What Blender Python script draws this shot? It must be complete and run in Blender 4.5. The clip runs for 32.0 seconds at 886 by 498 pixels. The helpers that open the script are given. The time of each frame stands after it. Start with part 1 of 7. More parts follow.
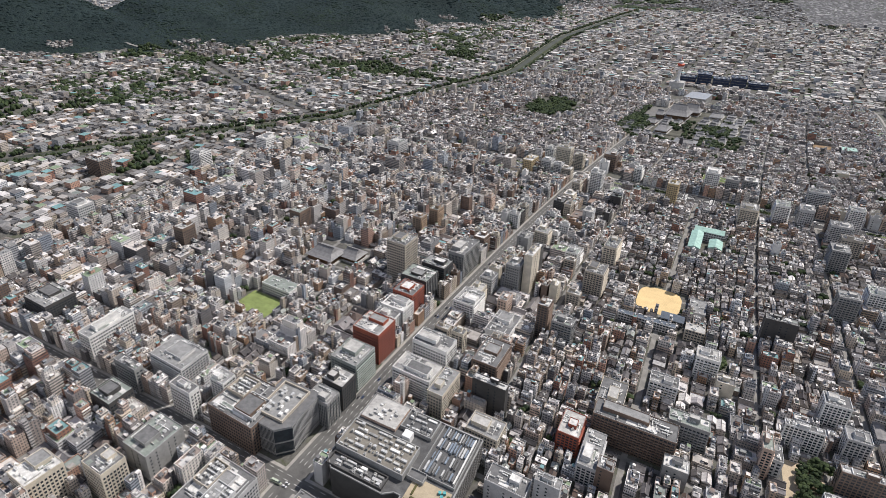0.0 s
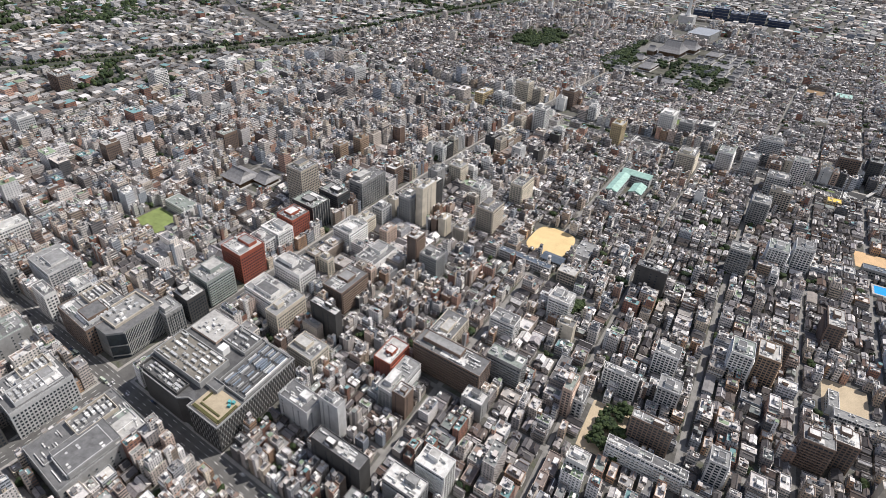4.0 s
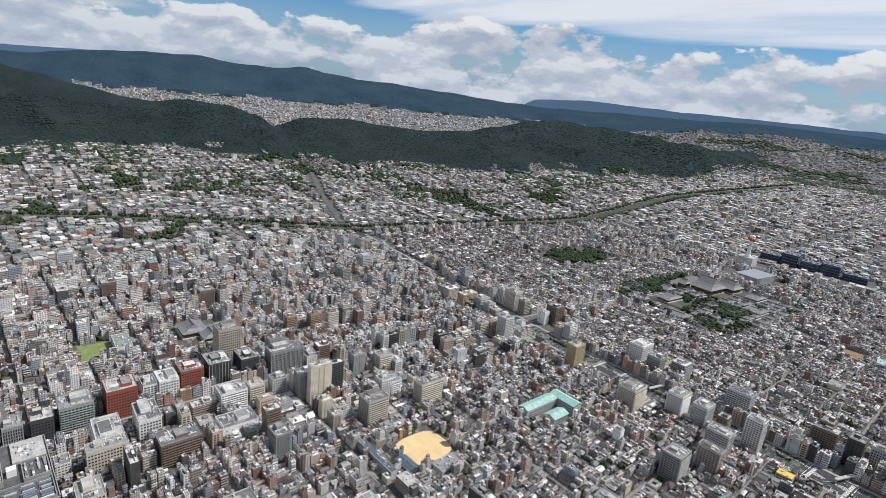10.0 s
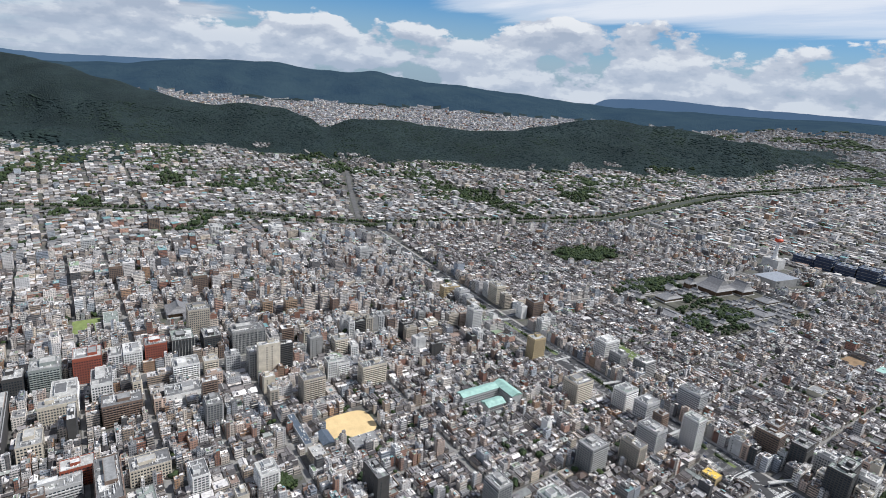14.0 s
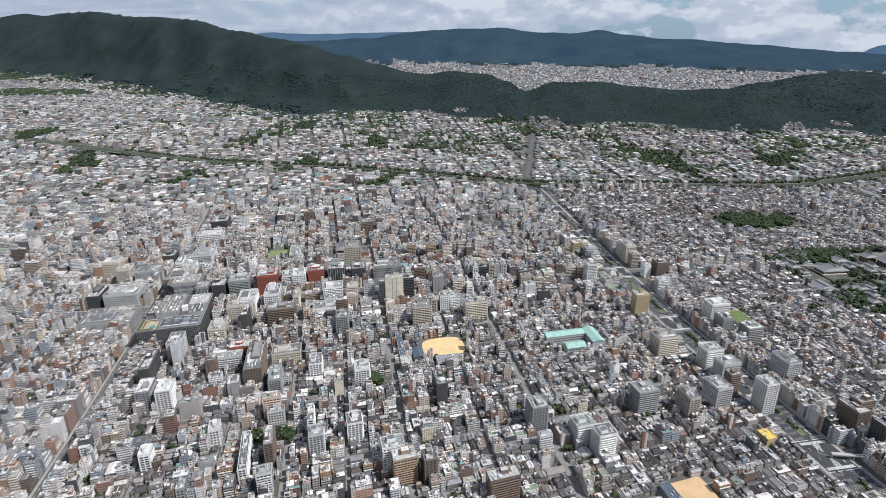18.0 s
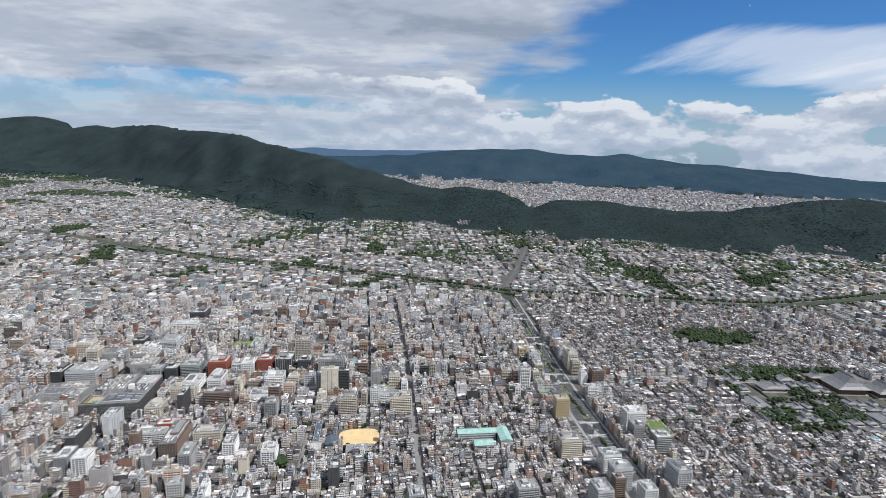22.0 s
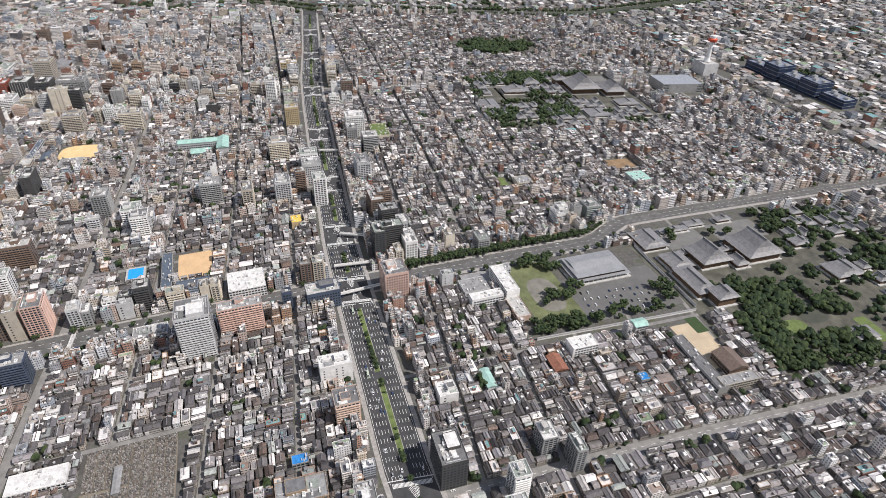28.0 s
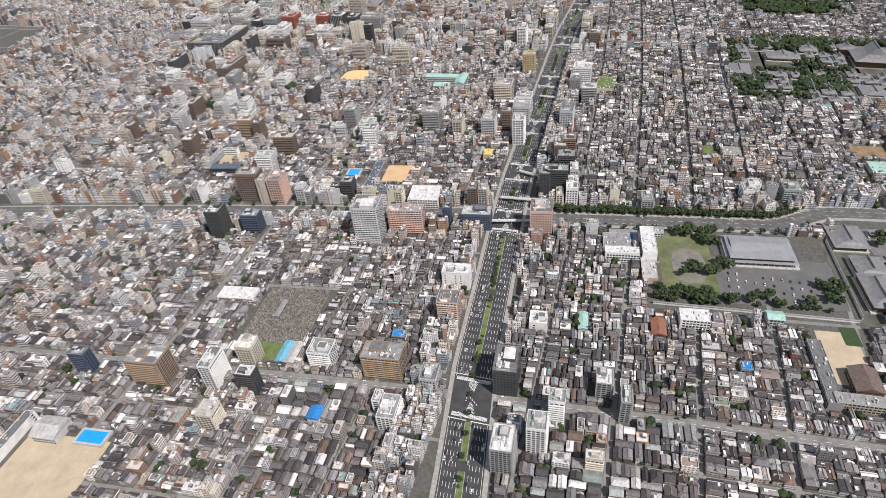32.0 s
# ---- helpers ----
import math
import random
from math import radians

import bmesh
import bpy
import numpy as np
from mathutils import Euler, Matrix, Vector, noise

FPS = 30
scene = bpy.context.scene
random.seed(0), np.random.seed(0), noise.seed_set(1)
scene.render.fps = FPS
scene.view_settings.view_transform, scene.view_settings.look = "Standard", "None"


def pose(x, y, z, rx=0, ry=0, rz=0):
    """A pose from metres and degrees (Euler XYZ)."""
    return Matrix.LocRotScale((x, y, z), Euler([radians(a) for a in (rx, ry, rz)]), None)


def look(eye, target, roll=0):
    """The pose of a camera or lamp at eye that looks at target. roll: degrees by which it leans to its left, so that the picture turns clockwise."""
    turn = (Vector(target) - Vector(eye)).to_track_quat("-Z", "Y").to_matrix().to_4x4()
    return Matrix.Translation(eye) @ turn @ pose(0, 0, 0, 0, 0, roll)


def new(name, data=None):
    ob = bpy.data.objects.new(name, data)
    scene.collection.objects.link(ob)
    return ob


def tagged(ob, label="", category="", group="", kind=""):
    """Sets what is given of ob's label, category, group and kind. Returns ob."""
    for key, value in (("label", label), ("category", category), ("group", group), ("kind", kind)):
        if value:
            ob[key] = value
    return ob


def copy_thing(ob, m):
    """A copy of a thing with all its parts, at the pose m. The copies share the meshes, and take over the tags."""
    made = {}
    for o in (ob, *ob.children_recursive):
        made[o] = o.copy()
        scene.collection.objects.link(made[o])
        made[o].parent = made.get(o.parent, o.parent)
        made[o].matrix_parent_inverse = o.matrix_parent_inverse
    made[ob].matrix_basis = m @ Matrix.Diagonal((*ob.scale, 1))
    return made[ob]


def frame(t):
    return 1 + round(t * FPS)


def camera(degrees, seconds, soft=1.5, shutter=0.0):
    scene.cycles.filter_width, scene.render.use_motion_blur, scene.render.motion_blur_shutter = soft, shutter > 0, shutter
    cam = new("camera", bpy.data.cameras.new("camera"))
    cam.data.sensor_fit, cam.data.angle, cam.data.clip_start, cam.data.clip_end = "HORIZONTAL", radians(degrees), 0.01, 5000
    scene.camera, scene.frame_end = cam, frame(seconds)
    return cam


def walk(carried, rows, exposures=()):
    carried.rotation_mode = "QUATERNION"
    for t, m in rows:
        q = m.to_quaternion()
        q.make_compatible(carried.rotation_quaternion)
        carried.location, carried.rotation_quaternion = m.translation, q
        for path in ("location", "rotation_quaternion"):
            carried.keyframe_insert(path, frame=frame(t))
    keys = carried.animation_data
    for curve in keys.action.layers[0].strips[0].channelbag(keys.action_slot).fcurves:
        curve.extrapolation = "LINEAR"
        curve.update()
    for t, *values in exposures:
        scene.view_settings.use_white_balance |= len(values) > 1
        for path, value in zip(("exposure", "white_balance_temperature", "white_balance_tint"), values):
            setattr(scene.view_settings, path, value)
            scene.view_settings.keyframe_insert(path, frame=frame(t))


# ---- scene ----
cam = camera(71.60, 32.0, soft=0.9)

# the whole place is built at this share of its true size, since the flight is faster than the camera's pace may be
K = 0.605
# seconds, metres (at that share), degrees: level flight, from the north-east to the south-west of the city centre
PATH = [
    (0, 272.75, 683.90, 252.97, 62.27, -2.04, -152.34),
    (0.5, 260.38, 676.29, 253.27, 61.55, -2.12, -152.14),
    (1, 247.78, 668.61, 253.66, 60.39, -2.30, -151.81),
    (1.5, 234.76, 660.94, 254.26, 59.23, -2.48, -151.30),
    (2, 221.19, 653.43, 255.08, 58.30, -2.55, -149.97),
    (2.5, 207.03, 646.05, 256.09, 57.62, -2.55, -148.70),
    (3, 192.36, 638.83, 257.17, 56.84, -2.49, -147.89),
    (3.5, 177.42, 631.73, 258.19, 56.10, -2.42, -147.36),
    (5.5, 116.31, 603.75, 257.66, 56.49, -2.00, -141.91),
    (6, 103.02, 594.08, 257.91, 56.78, -2.10, -141.04),
    (6.5, 90.02, 583.97, 258.34, 57.00, -2.28, -140.43),
    (7, 77.33, 573.39, 259.09, 57.15, -2.49, -139.76),
    (7.5, 65.05, 562.23, 260.21, 57.19, -2.64, -138.75),
    (8, 53.40, 550.43, 261.70, 58.52, -3.46, -137.64),
    (8.5, 42.55, 538.22, 263.51, 61.94, -4.26, -135.63),
    (9, 32.62, 526.05, 265.55, 66.18, -4.90, -133.16),
    (9.5, 23.53, 514.51, 267.65, 70.04, -5.45, -131.40),
    (10, 14.90, 504.11, 269.56, 73.19, -5.85, -130.22),
    (10.5, 6.29, 494.82, 271.16, 75.18, -5.63, -128.38),
    (11, -2.72, 486.18, 272.39, 76.38, -5.03, -126.08),
    (11.5, -12.38, 477.48, 273.27, 77.29, -4.68, -124.02),
    (12, -22.78, 468.09, 273.88, 77.95, -4.52, -122.75),
    (12.5, -33.88, 457.67, 274.27, 78.10, -4.48, -122.09),
    (13, -45.61, 446.25, 274.52, 77.10, -4.68, -122.05),
    (13.5, -57.96, 434.20, 274.80, 75.21, -4.72, -122.37),
    (14, -70.90, 421.98, 275.23, 72.72, -4.59, -122.51),
    (14.5, -84.27, 410.01, 275.91, 70.44, -4.18, -121.59),
    (16.5, -143.60, 371.89, 285.97, 66.54, -1.46, -112.06),
    (17, -157.00, 361.76, 288.21, 66.73, -0.81, -107.50),
    (17.5, -169.81, 351.30, 290.32, 67.14, -0.39, -103.85),
    (18, -181.63, 340.28, 292.19, 68.49, -0.14, -101.27),
    (18.5, -192.24, 328.63, 293.72, 70.93, -0.17, -99.77),
    (19, -201.78, 316.38, 294.86, 73.07, -0.35, -99.11),
    (19.5, -210.46, 303.60, 295.63, 75.22, -0.66, -98.99),
    (20, -218.51, 290.36, 296.02, 76.66, -0.94, -98.99),
    (20.5, -226.19, 276.76, 296.13, 77.22, -1.27, -98.82),
    (21, -233.70, 262.87, 296.07, 77.44, -1.40, -98.19),
    (21.5, -241.15, 248.73, 295.90, 78.22, -1.52, -97.31),
    (22, -248.56, 234.31, 295.73, 78.82, -1.56, -96.76),
    (22.5, -255.88, 219.52, 295.60, 78.95, -1.65, -96.17),
    (23, -263.07, 204.19, 295.48, 77.93, -1.25, -94.93),
    (23.5, -270.02, 188.16, 295.30, 75.29, -0.80, -94.02),
    (24, -276.62, 171.36, 294.96, 72.07, -0.55, -94.13),
    (24.5, -282.81, 153.84, 294.33, 68.61, -0.20, -95.87),
    (25, -288.38, 135.76, 293.26, 65.09, -0.14, -98.22),
    (25.5, -293.18, 117.34, 291.69, 61.98, -0.27, -99.88),
    (26, -297.43, 98.85, 289.87, 59.43, -0.57, -101.16),
    (26.5, -301.74, 80.57, 288.16, 57.63, -1.13, -102.35),
    (28.5, -326.89, 18.39, 288.00, 52.99, -1.53, -103.87),
    (29, -332.97, 4.83, 288.65, 50.78, -1.27, -102.96),
    (29.5, -338.94, -8.35, 289.50, 49.01, -0.54, -100.12),
    (30, -345.03, -21.28, 290.83, 47.84, 1.30, -93.48),
    (30.5, -351.33, -34.41, 292.74, 47.36, 3.31, -84.95),
    (31, -357.04, -47.87, 294.55, 47.70, 4.66, -78.66),
    (31.5, -361.76, -61.63, 295.91, 48.96, 4.87, -76.23),
    (32, -365.86, -75.51, 296.98, 51.44, 4.70, -74.72),
]
walk(cam, [(t, pose(*p)) for t, *p in PATH],
     [(0, -0.12, 6450, 13), (6, -0.02, 6450, 13), (9, -0.16, 6240, 11.5), (13, -0.08, 6080, 10.5), (23, -0.10, 6030, 10.5), (26, -0.15, 6380, 12.8), (29, 0.0, 6400, 14), (30, 0.02, 6400, 14), (32, -0.08, 6420, 14)])

# ---------------------------------------------------------------- light
SUN_AZ, SUN_EL = 212.0, 53.0          # degrees from north, degrees up


def build_world():
    w = bpy.data.worlds.new("sky")
    scene.world = w
    w.use_nodes = True
    nt = w.node_tree
    nt.nodes.clear()
    N, L = nt.nodes.new, nt.links.new
    out, bg = N("ShaderNodeOutputWorld"), N("ShaderNodeBackground")
    sky = N("ShaderNodeTexSky")
    sky.sky_type, sky.sun_disc = "NISHITA", False
    sky.sun_elevation, sky.sun_rotation = radians(SUN_EL), radians(SUN_AZ)
    sky.altitude, sky.air_density, sky.dust_density, sky.ozone_density = 450, 1.0, 0.05, 4.0
    tc, sep = N("ShaderNodeTexCoord"), N("ShaderNodeSeparateXYZ")
    L(tc.outputs["Generated"], sep.inputs[0])

    def math_(op, a, b=0.0, clamp=False):
        n = N("ShaderNodeMath")
        n.operation, n.use_clamp = op, clamp
        for i, v in enumerate((a, b)):
            if hasattr(v, "links"):
                L(v, n.inputs[i])
            else:
                n.inputs[i].default_value = v
        return n.outputs[0]

    def ramp(x, stops):
        n = N("ShaderNodeValToRGB")
        n.color_ramp.interpolation = "EASE"
        els = n.color_ramp.elements
        while len(els) < len(stops):
            els.new(0.5)
        for e, (p, v) in zip(els, stops):
            e.position, e.color = p, (v, v, v, 1) if not isinstance(v, tuple) else (*v, 1)
        L(x, n.inputs[0])
        return n.outputs[0]

    def mix(f, a, b):
        n = N("ShaderNodeMix")
        n.data_type = "RGBA"
        L(f, n.inputs["Factor"])
        for k, v in ((6, a), (7, b)):
            if isinstance(v, tuple):
                n.inputs[k].default_value = (*v, 1)
            else:
                L(v, n.inputs[k])
        return n.outputs[2]

    def noise_(vec, scale, detail, rough, w_=0.0):
        n = N("ShaderNodeTexNoise")
        n.noise_dimensions = "4D"
        n.inputs["Scale"].default_value, n.inputs["Detail"].default_value = scale, detail
        n.inputs["Roughness"].default_value, n.inputs["W"].default_value = rough, w_
        L(vec, n.inputs["Vector"])
        return n.outputs["Fac"]

    z = sep.outputs[2]
    # clouds lie on a level sheet: divide the direction by its height
    zc = math_("MAXIMUM", math_("ADD", z, 0.10), 0.02)
    comb = N("ShaderNodeCombineXYZ")
    L(math_("DIVIDE", sep.outputs[0], zc), comb.inputs[0])
    L(math_("DIVIDE", sep.outputs[1], zc), comb.inputs[1])
    az = math_("ARCTAN2", sep.outputs[0], sep.outputs[1])
    # a grey sheet over the north-east, thinning to the south
    sheet = noise_(comb.outputs[0], 0.5, 8.0, 0.52, 3.1)
    side = ramp(math_("DIVIDE", az, 3.2), [(0.30, 0.28), (0.50, 0.24), (0.585, 0.12), (0.66, 0.0)])
    high = ramp(math_("SUBTRACT", math_("ADD", sheet, side), 0.15), [(0.48, 0.0), (0.60, 1.0)])
    tone = noise_(comb.outputs[0], 1.1, 7.0, 0.6, 7.7)
    shade = ramp(tone, [(0.36, (4.1, 4.7, 5.6)), (0.50, (5.9, 6.4, 7.2)), (0.64, (8.2, 8.5, 8.9))])
    # a thin white veil in the south
    mv = N("ShaderNodeMapping")
    mv.inputs["Rotation"].default_value, mv.inputs["Scale"].default_value = (0, 0, 0.55), (0.35, 1.5, 1.0)
    L(comb.outputs[0], mv.inputs[0])
    veil = noise_(mv.outputs[0], 0.6, 9.0, 0.6, 1.2)
    belt = math_("MULTIPLY", ramp(z, [(0.05, 0.0), (0.085, 1.0), (0.125, 0.9), (0.165, 0.0)]), ramp(math_("DIVIDE", az, 3.2), [(0.60, 0.0), (0.70, 1.0)]))
    thin = ramp(math_("ADD", veil, math_("MULTIPLY", math_("SUBTRACT", belt, 0.6), 0.36)), [(0.38, 0.0), (0.56, 0.6), (0.74, 0.95)])
    # heaped clouds low over the hills, lit from above
    mp = N("ShaderNodeMapping")
    mp.inputs["Scale"].default_value = (1.0, 1.0, 2.0)
    L(tc.outputs["Generated"], mp.inputs[0])
    up_ = N("ShaderNodeMapping")
    up_.inputs["Scale"].default_value, up_.inputs["Location"].default_value = (1.0, 1.0, 2.0), (0, 0, 0.030)
    L(tc.outputs["Generated"], up_.inputs[0])
    heap = noise_(mp.outputs[0], 8.5, 10.0, 0.56, 2.3)
    over_ = noise_(up_.outputs[0], 8.5, 9.0, 0.56, 2.3)
    band = ramp(z, [(0.0, 1.05), (0.03, 1.0), (0.055, 0.85), (0.10, 0.0)])
    low = ramp(math_("ADD", heap, math_("MULTIPLY", math_("SUBTRACT", band, 0.62), 0.27)), [(0.52, 0.0), (0.56, 1.0)])
    puff = ramp(math_("ADD", 0.42, math_("MULTIPLY", math_("SUBTRACT", heap, over_), 4.2)), [(0.1, (5.2, 5.8, 6.8)), (0.45, (7.6, 7.9, 8.5)), (0.75, (11.4, 11.3, 11.0))])
    deep = N("ShaderNodeMix")
    deep.data_type, deep.blend_type = "RGBA", "MULTIPLY"
    deep.inputs["Factor"].default_value, deep.inputs[7].default_value = 1.0, (0.45, 0.78, 1.14, 1)
    L(sky.outputs[0], deep.inputs[6])
    lit = mix(thin, deep.outputs[2], (10.6, 10.8, 11.1))
    lit = mix(high, lit, shade)
    low = math_("MULTIPLY", low, ramp(math_("DIVIDE", az, 3.2), [(0.42, 0.35), (0.56, 1.0)]))
    lit = mix(low, lit, puff)
    haze = ramp(z, [(0.0, 1.0), (0.03, 0.6), (0.09, 0.0)])
    lit2 = mix(math_("MULTIPLY", haze, 0.5), lit, (5.6, 6.6, 7.9))
    L(lit2, bg.inputs["Color"])
    bg.inputs["Strength"].default_value = 0.081
    L(bg.outputs[0], out.inputs[0])


build_world()
sun = new("sun", bpy.data.lights.new("sun", "SUN"))
sun.data.energy, sun.data.angle, sun.data.color = 5.0, radians(0.53), (1.0, 0.95, 0.87)
a, e = radians(SUN_AZ), radians(SUN_EL)
sun.matrix_world = look((0, 0, 0), (-math.sin(a) * math.cos(e), -math.cos(a) * math.cos(e), -math.sin(e)))


# ---------------------------------------------------------------- materials
class Mat:
    """A node material under construction."""

    def __init__(self, name, rough=0.8, metal=0.0, spec=0.3):
        self.m = bpy.data.materials.new(name)
        self.m.use_nodes = True
        self.nt = self.m.node_tree
        self.b = self.nt.nodes["Principled BSDF"]
        self.b.inputs["Roughness"].default_value, self.b.inputs["Metallic"].default_value = rough, metal
        self.b.inputs["Specular IOR Level"].default_value = spec

    def n(self, kind, **kw):
        node = self.nt.nodes.new(kind)
        for k, v in kw.items():
            node.inputs[k].default_value = v
        return node

    def link(self, a, b):
        self.nt.links.new(a, b)

    def math(self, op, a, b=0.0, clamp=False):
        node = self.nt.nodes.new("ShaderNodeMath")
        node.operation, node.use_clamp = op, clamp
        for i, v in enumerate((a, b)):
            if hasattr(v, "links"):
                self.link(v, node.inputs[i])
            else:
                node.inputs[i].default_value = v
        return node.outputs[0]

    def pos(self):
        """The place of a point in metres of the true size."""
        v = self.nt.nodes.new("ShaderNodeVectorMath")
        v.operation = "SCALE"
        v.inputs["Scale"].default_value = 1 / K
        self.link(self.n("ShaderNodeNewGeometry").outputs["Position"], v.inputs[0])
        return v.outputs[0]

    def noise(self, scale, detail=4.0, rough=0.6, vec=None):
        node = self.n("ShaderNodeTexNoise", Scale=scale, Detail=detail, Roughness=rough)
        self.link(vec or self.pos(), node.inputs["Vector"])
        return node.outputs["Fac"]

    def rand(self, island):
        if island:
            return self.n("ShaderNodeNewGeometry").outputs["Random Per Island"]
        return self.n("ShaderNodeObjectInfo").outputs["Random"]

    def ramp(self, x, stops, mode="LINEAR"):
        node = self.n("ShaderNodeValToRGB")
        node.color_ramp.interpolation = mode
        els = node.color_ramp.elements
        while len(els) < len(stops):
            els.new(0.5)
        for el, (p, c) in zip(els, stops):
            el.position, el.color = p, (*c, 1) if isinstance(c, tuple) else (c, c, c, 1)
        self.link(x, node.inputs[0])
        return node.outputs[0]

    def mix(self, f, a, b, mode="MIX"):
        node = self.n("ShaderNodeMix")
        node.data_type, node.blend_type = "RGBA", mode
        for k, v in ((0, f), (6, a), (7, b)):
            if hasattr(v, "links"):
                self.link(v, node.inputs[k])
            else:
                node.inputs[k].default_value = v if k == 0 else (*v, 1)
        return node.outputs[2]

    def worn(self, colour, scale=0.35, lo=0.72, hi=1.2, grain=3.0):
        """Stains and grain over a colour."""
        c = self.mix(1.0, colour, self.ramp(self.noise(scale), [(0.3, lo), (0.7, hi)]), "MULTIPLY")
        return self.mix(1.0, c, self.ramp(self.noise(grain, 2.0), [(0.3, 0.88), (0.7, 1.08)]), "MULTIPLY")

    def done(self, colour, bump=None, strength=0.3, distance=0.1):
        if hasattr(colour, "links"):
            self.link(colour, self.b.inputs["Base Color"])
        else:
            self.b.inputs["Base Color"].default_value = (*colour, 1)
        if bump is not None:
            bn = self.n("ShaderNodeBump", Strength=strength, Distance=distance)
            self.link(bump, bn.inputs["Height"])
            self.link(bn.outputs[0], self.b.inputs["Normal"])
        return self.m


def plain(name, colour, rough=0.8, metal=0.0, scale=0.35, lo=0.72, hi=1.2, grain=3.0):
    m = Mat(name, rough, metal)
    return m.done(m.worn(colour, scale, lo, hi, grain))


def palette(name, colours, island, rough=0.8, scale=0.3, windows=0.0):
    """Colours dealt out by chance, piece by piece; windows: rows of dark panes on the upright faces."""
    m = Mat(name, rough)
    k = len(colours)
    r = m.rand(island)
    c = m.ramp(r, [(i / k, col) for i, col in enumerate(colours)], "CONSTANT")
    tint = m.math("FRACT", m.math("MULTIPLY", r, 37.7))
    c = m.mix(1.0, c, m.ramp(tint, [(0.0, 0.78), (1.0, 1.15)]), "MULTIPLY")
    c = m.worn(c, scale)
    if windows:
        geo = m.n("ShaderNodeNewGeometry")
        p, nn = m.n("ShaderNodeSeparateXYZ"), m.n("ShaderNodeSeparateXYZ")
        m.link(m.pos(), p.inputs[0])
        m.link(geo.outputs["True Normal"], nn.inputs[0])
        face = m.math("GREATER_THAN", m.math("ABSOLUTE", nn.outputs[0]), 0.7)
        along = m.math("ADD", m.math("MULTIPLY", face, p.outputs[1]), m.math("MULTIPLY", m.math("SUBTRACT", 1.0, face), p.outputs[0]))
        pitch = m.math("ADD", 1.7, m.math("MULTIPLY", m.math("FRACT", m.math("MULTIPLY", r, 91.3)), 1.6))
        u = m.math("FRACT", m.math("DIVIDE", along, pitch))
        v = m.math("FRACT", m.math("DIVIDE", p.outputs[2], 3.1))
        share = m.math("ADD", 0.3, m.math("MULTIPLY", m.math("FRACT", m.math("MULTIPLY", r, 53.9)), 0.45))
        iu = m.math("LESS_THAN", m.math("ABSOLUTE", m.math("SUBTRACT", u, 0.5)), m.math("MULTIPLY", share, 0.62))
        iv = m.math("LESS_THAN", m.math("ABSOLUTE", m.math("SUBTRACT", v, 0.55)), 0.24)
        up = m.math("LESS_THAN", m.math("ABSOLUTE", nn.outputs[2]), 0.3)
        pane = m.math("MULTIPLY", m.math("MULTIPLY", iu, iv), up)
        glass = m.ramp(m.noise(0.21, 1.0), [(0.35, (0.03, 0.04, 0.05)), (0.7, (0.10, 0.12, 0.14))])
        c = m.mix(m.math("MULTIPLY", pane, windows), c, glass)
        rr = m.ramp(pane, [(0.0, rough), (1.0, 0.12)])
        m.link(rr, m.b.inputs["Roughness"])
    return m.done(c)


WALLS = [(0.707, 0.674, 0.656), (0.593, 0.526, 0.460), (0.468, 0.419, 0.388), (0.671, 0.638, 0.620), (0.444, 0.351, 0.274), (0.332, 0.294, 0.277), (0.647, 0.569, 0.497), (0.219, 0.150, 0.119),
         (0.745, 0.717, 0.708), (0.515, 0.471, 0.449), (0.143, 0.133, 0.135), (0.418, 0.268, 0.174), (0.694, 0.601, 0.485), (0.325, 0.359, 0.417), (0.490, 0.305, 0.235), (0.280, 0.257, 0.254), (0.586, 0.466, 0.399), (0.725, 0.684, 0.650),
         (0.402, 0.406, 0.428), (0.308, 0.159, 0.116), (0.801, 0.767, 0.757), (0.714, 0.650, 0.592), (0.800, 0.787, 0.790), (0.614, 0.541, 0.492), (0.806, 0.749, 0.692), (0.469, 0.501, 0.549), (0.625, 0.641, 0.673)]
TOWN = [(0.399, 0.355, 0.312), (0.255, 0.221, 0.194), (0.503, 0.463, 0.428), (0.164, 0.136, 0.12), (0.594, 0.562, 0.541), (0.328, 0.303, 0.29), (0.429, 0.372, 0.318), (0.646, 0.621, 0.606)]
TILES = [(0.496, 0.481, 0.478), (0.247, 0.226, 0.220), (0.083, 0.078, 0.080), (0.228, 0.212, 0.218), (0.105, 0.098, 0.099), (0.134, 0.117, 0.109), (0.064, 0.060, 0.062), (0.189, 0.177, 0.177),
         (0.111, 0.104, 0.107), (0.069, 0.063, 0.067), (0.136, 0.127, 0.126), (0.095, 0.085, 0.083), (0.200, 0.187, 0.188), (0.101, 0.076, 0.067), (0.081, 0.074, 0.076), (0.239, 0.231, 0.240),
         (0.285, 0.266, 0.270), (0.092, 0.085, 0.088), (0.134, 0.110, 0.100), (0.074, 0.068, 0.069), (0.128, 0.123, 0.131), (0.186, 0.132, 0.109), (0.770, 0.741, 0.724), (0.188, 0.173, 0.168),
         (0.320, 0.342, 0.321), (0.120, 0.111, 0.111), (0.334, 0.312, 0.294), (0.686, 0.660, 0.640), (0.585, 0.552, 0.530)]
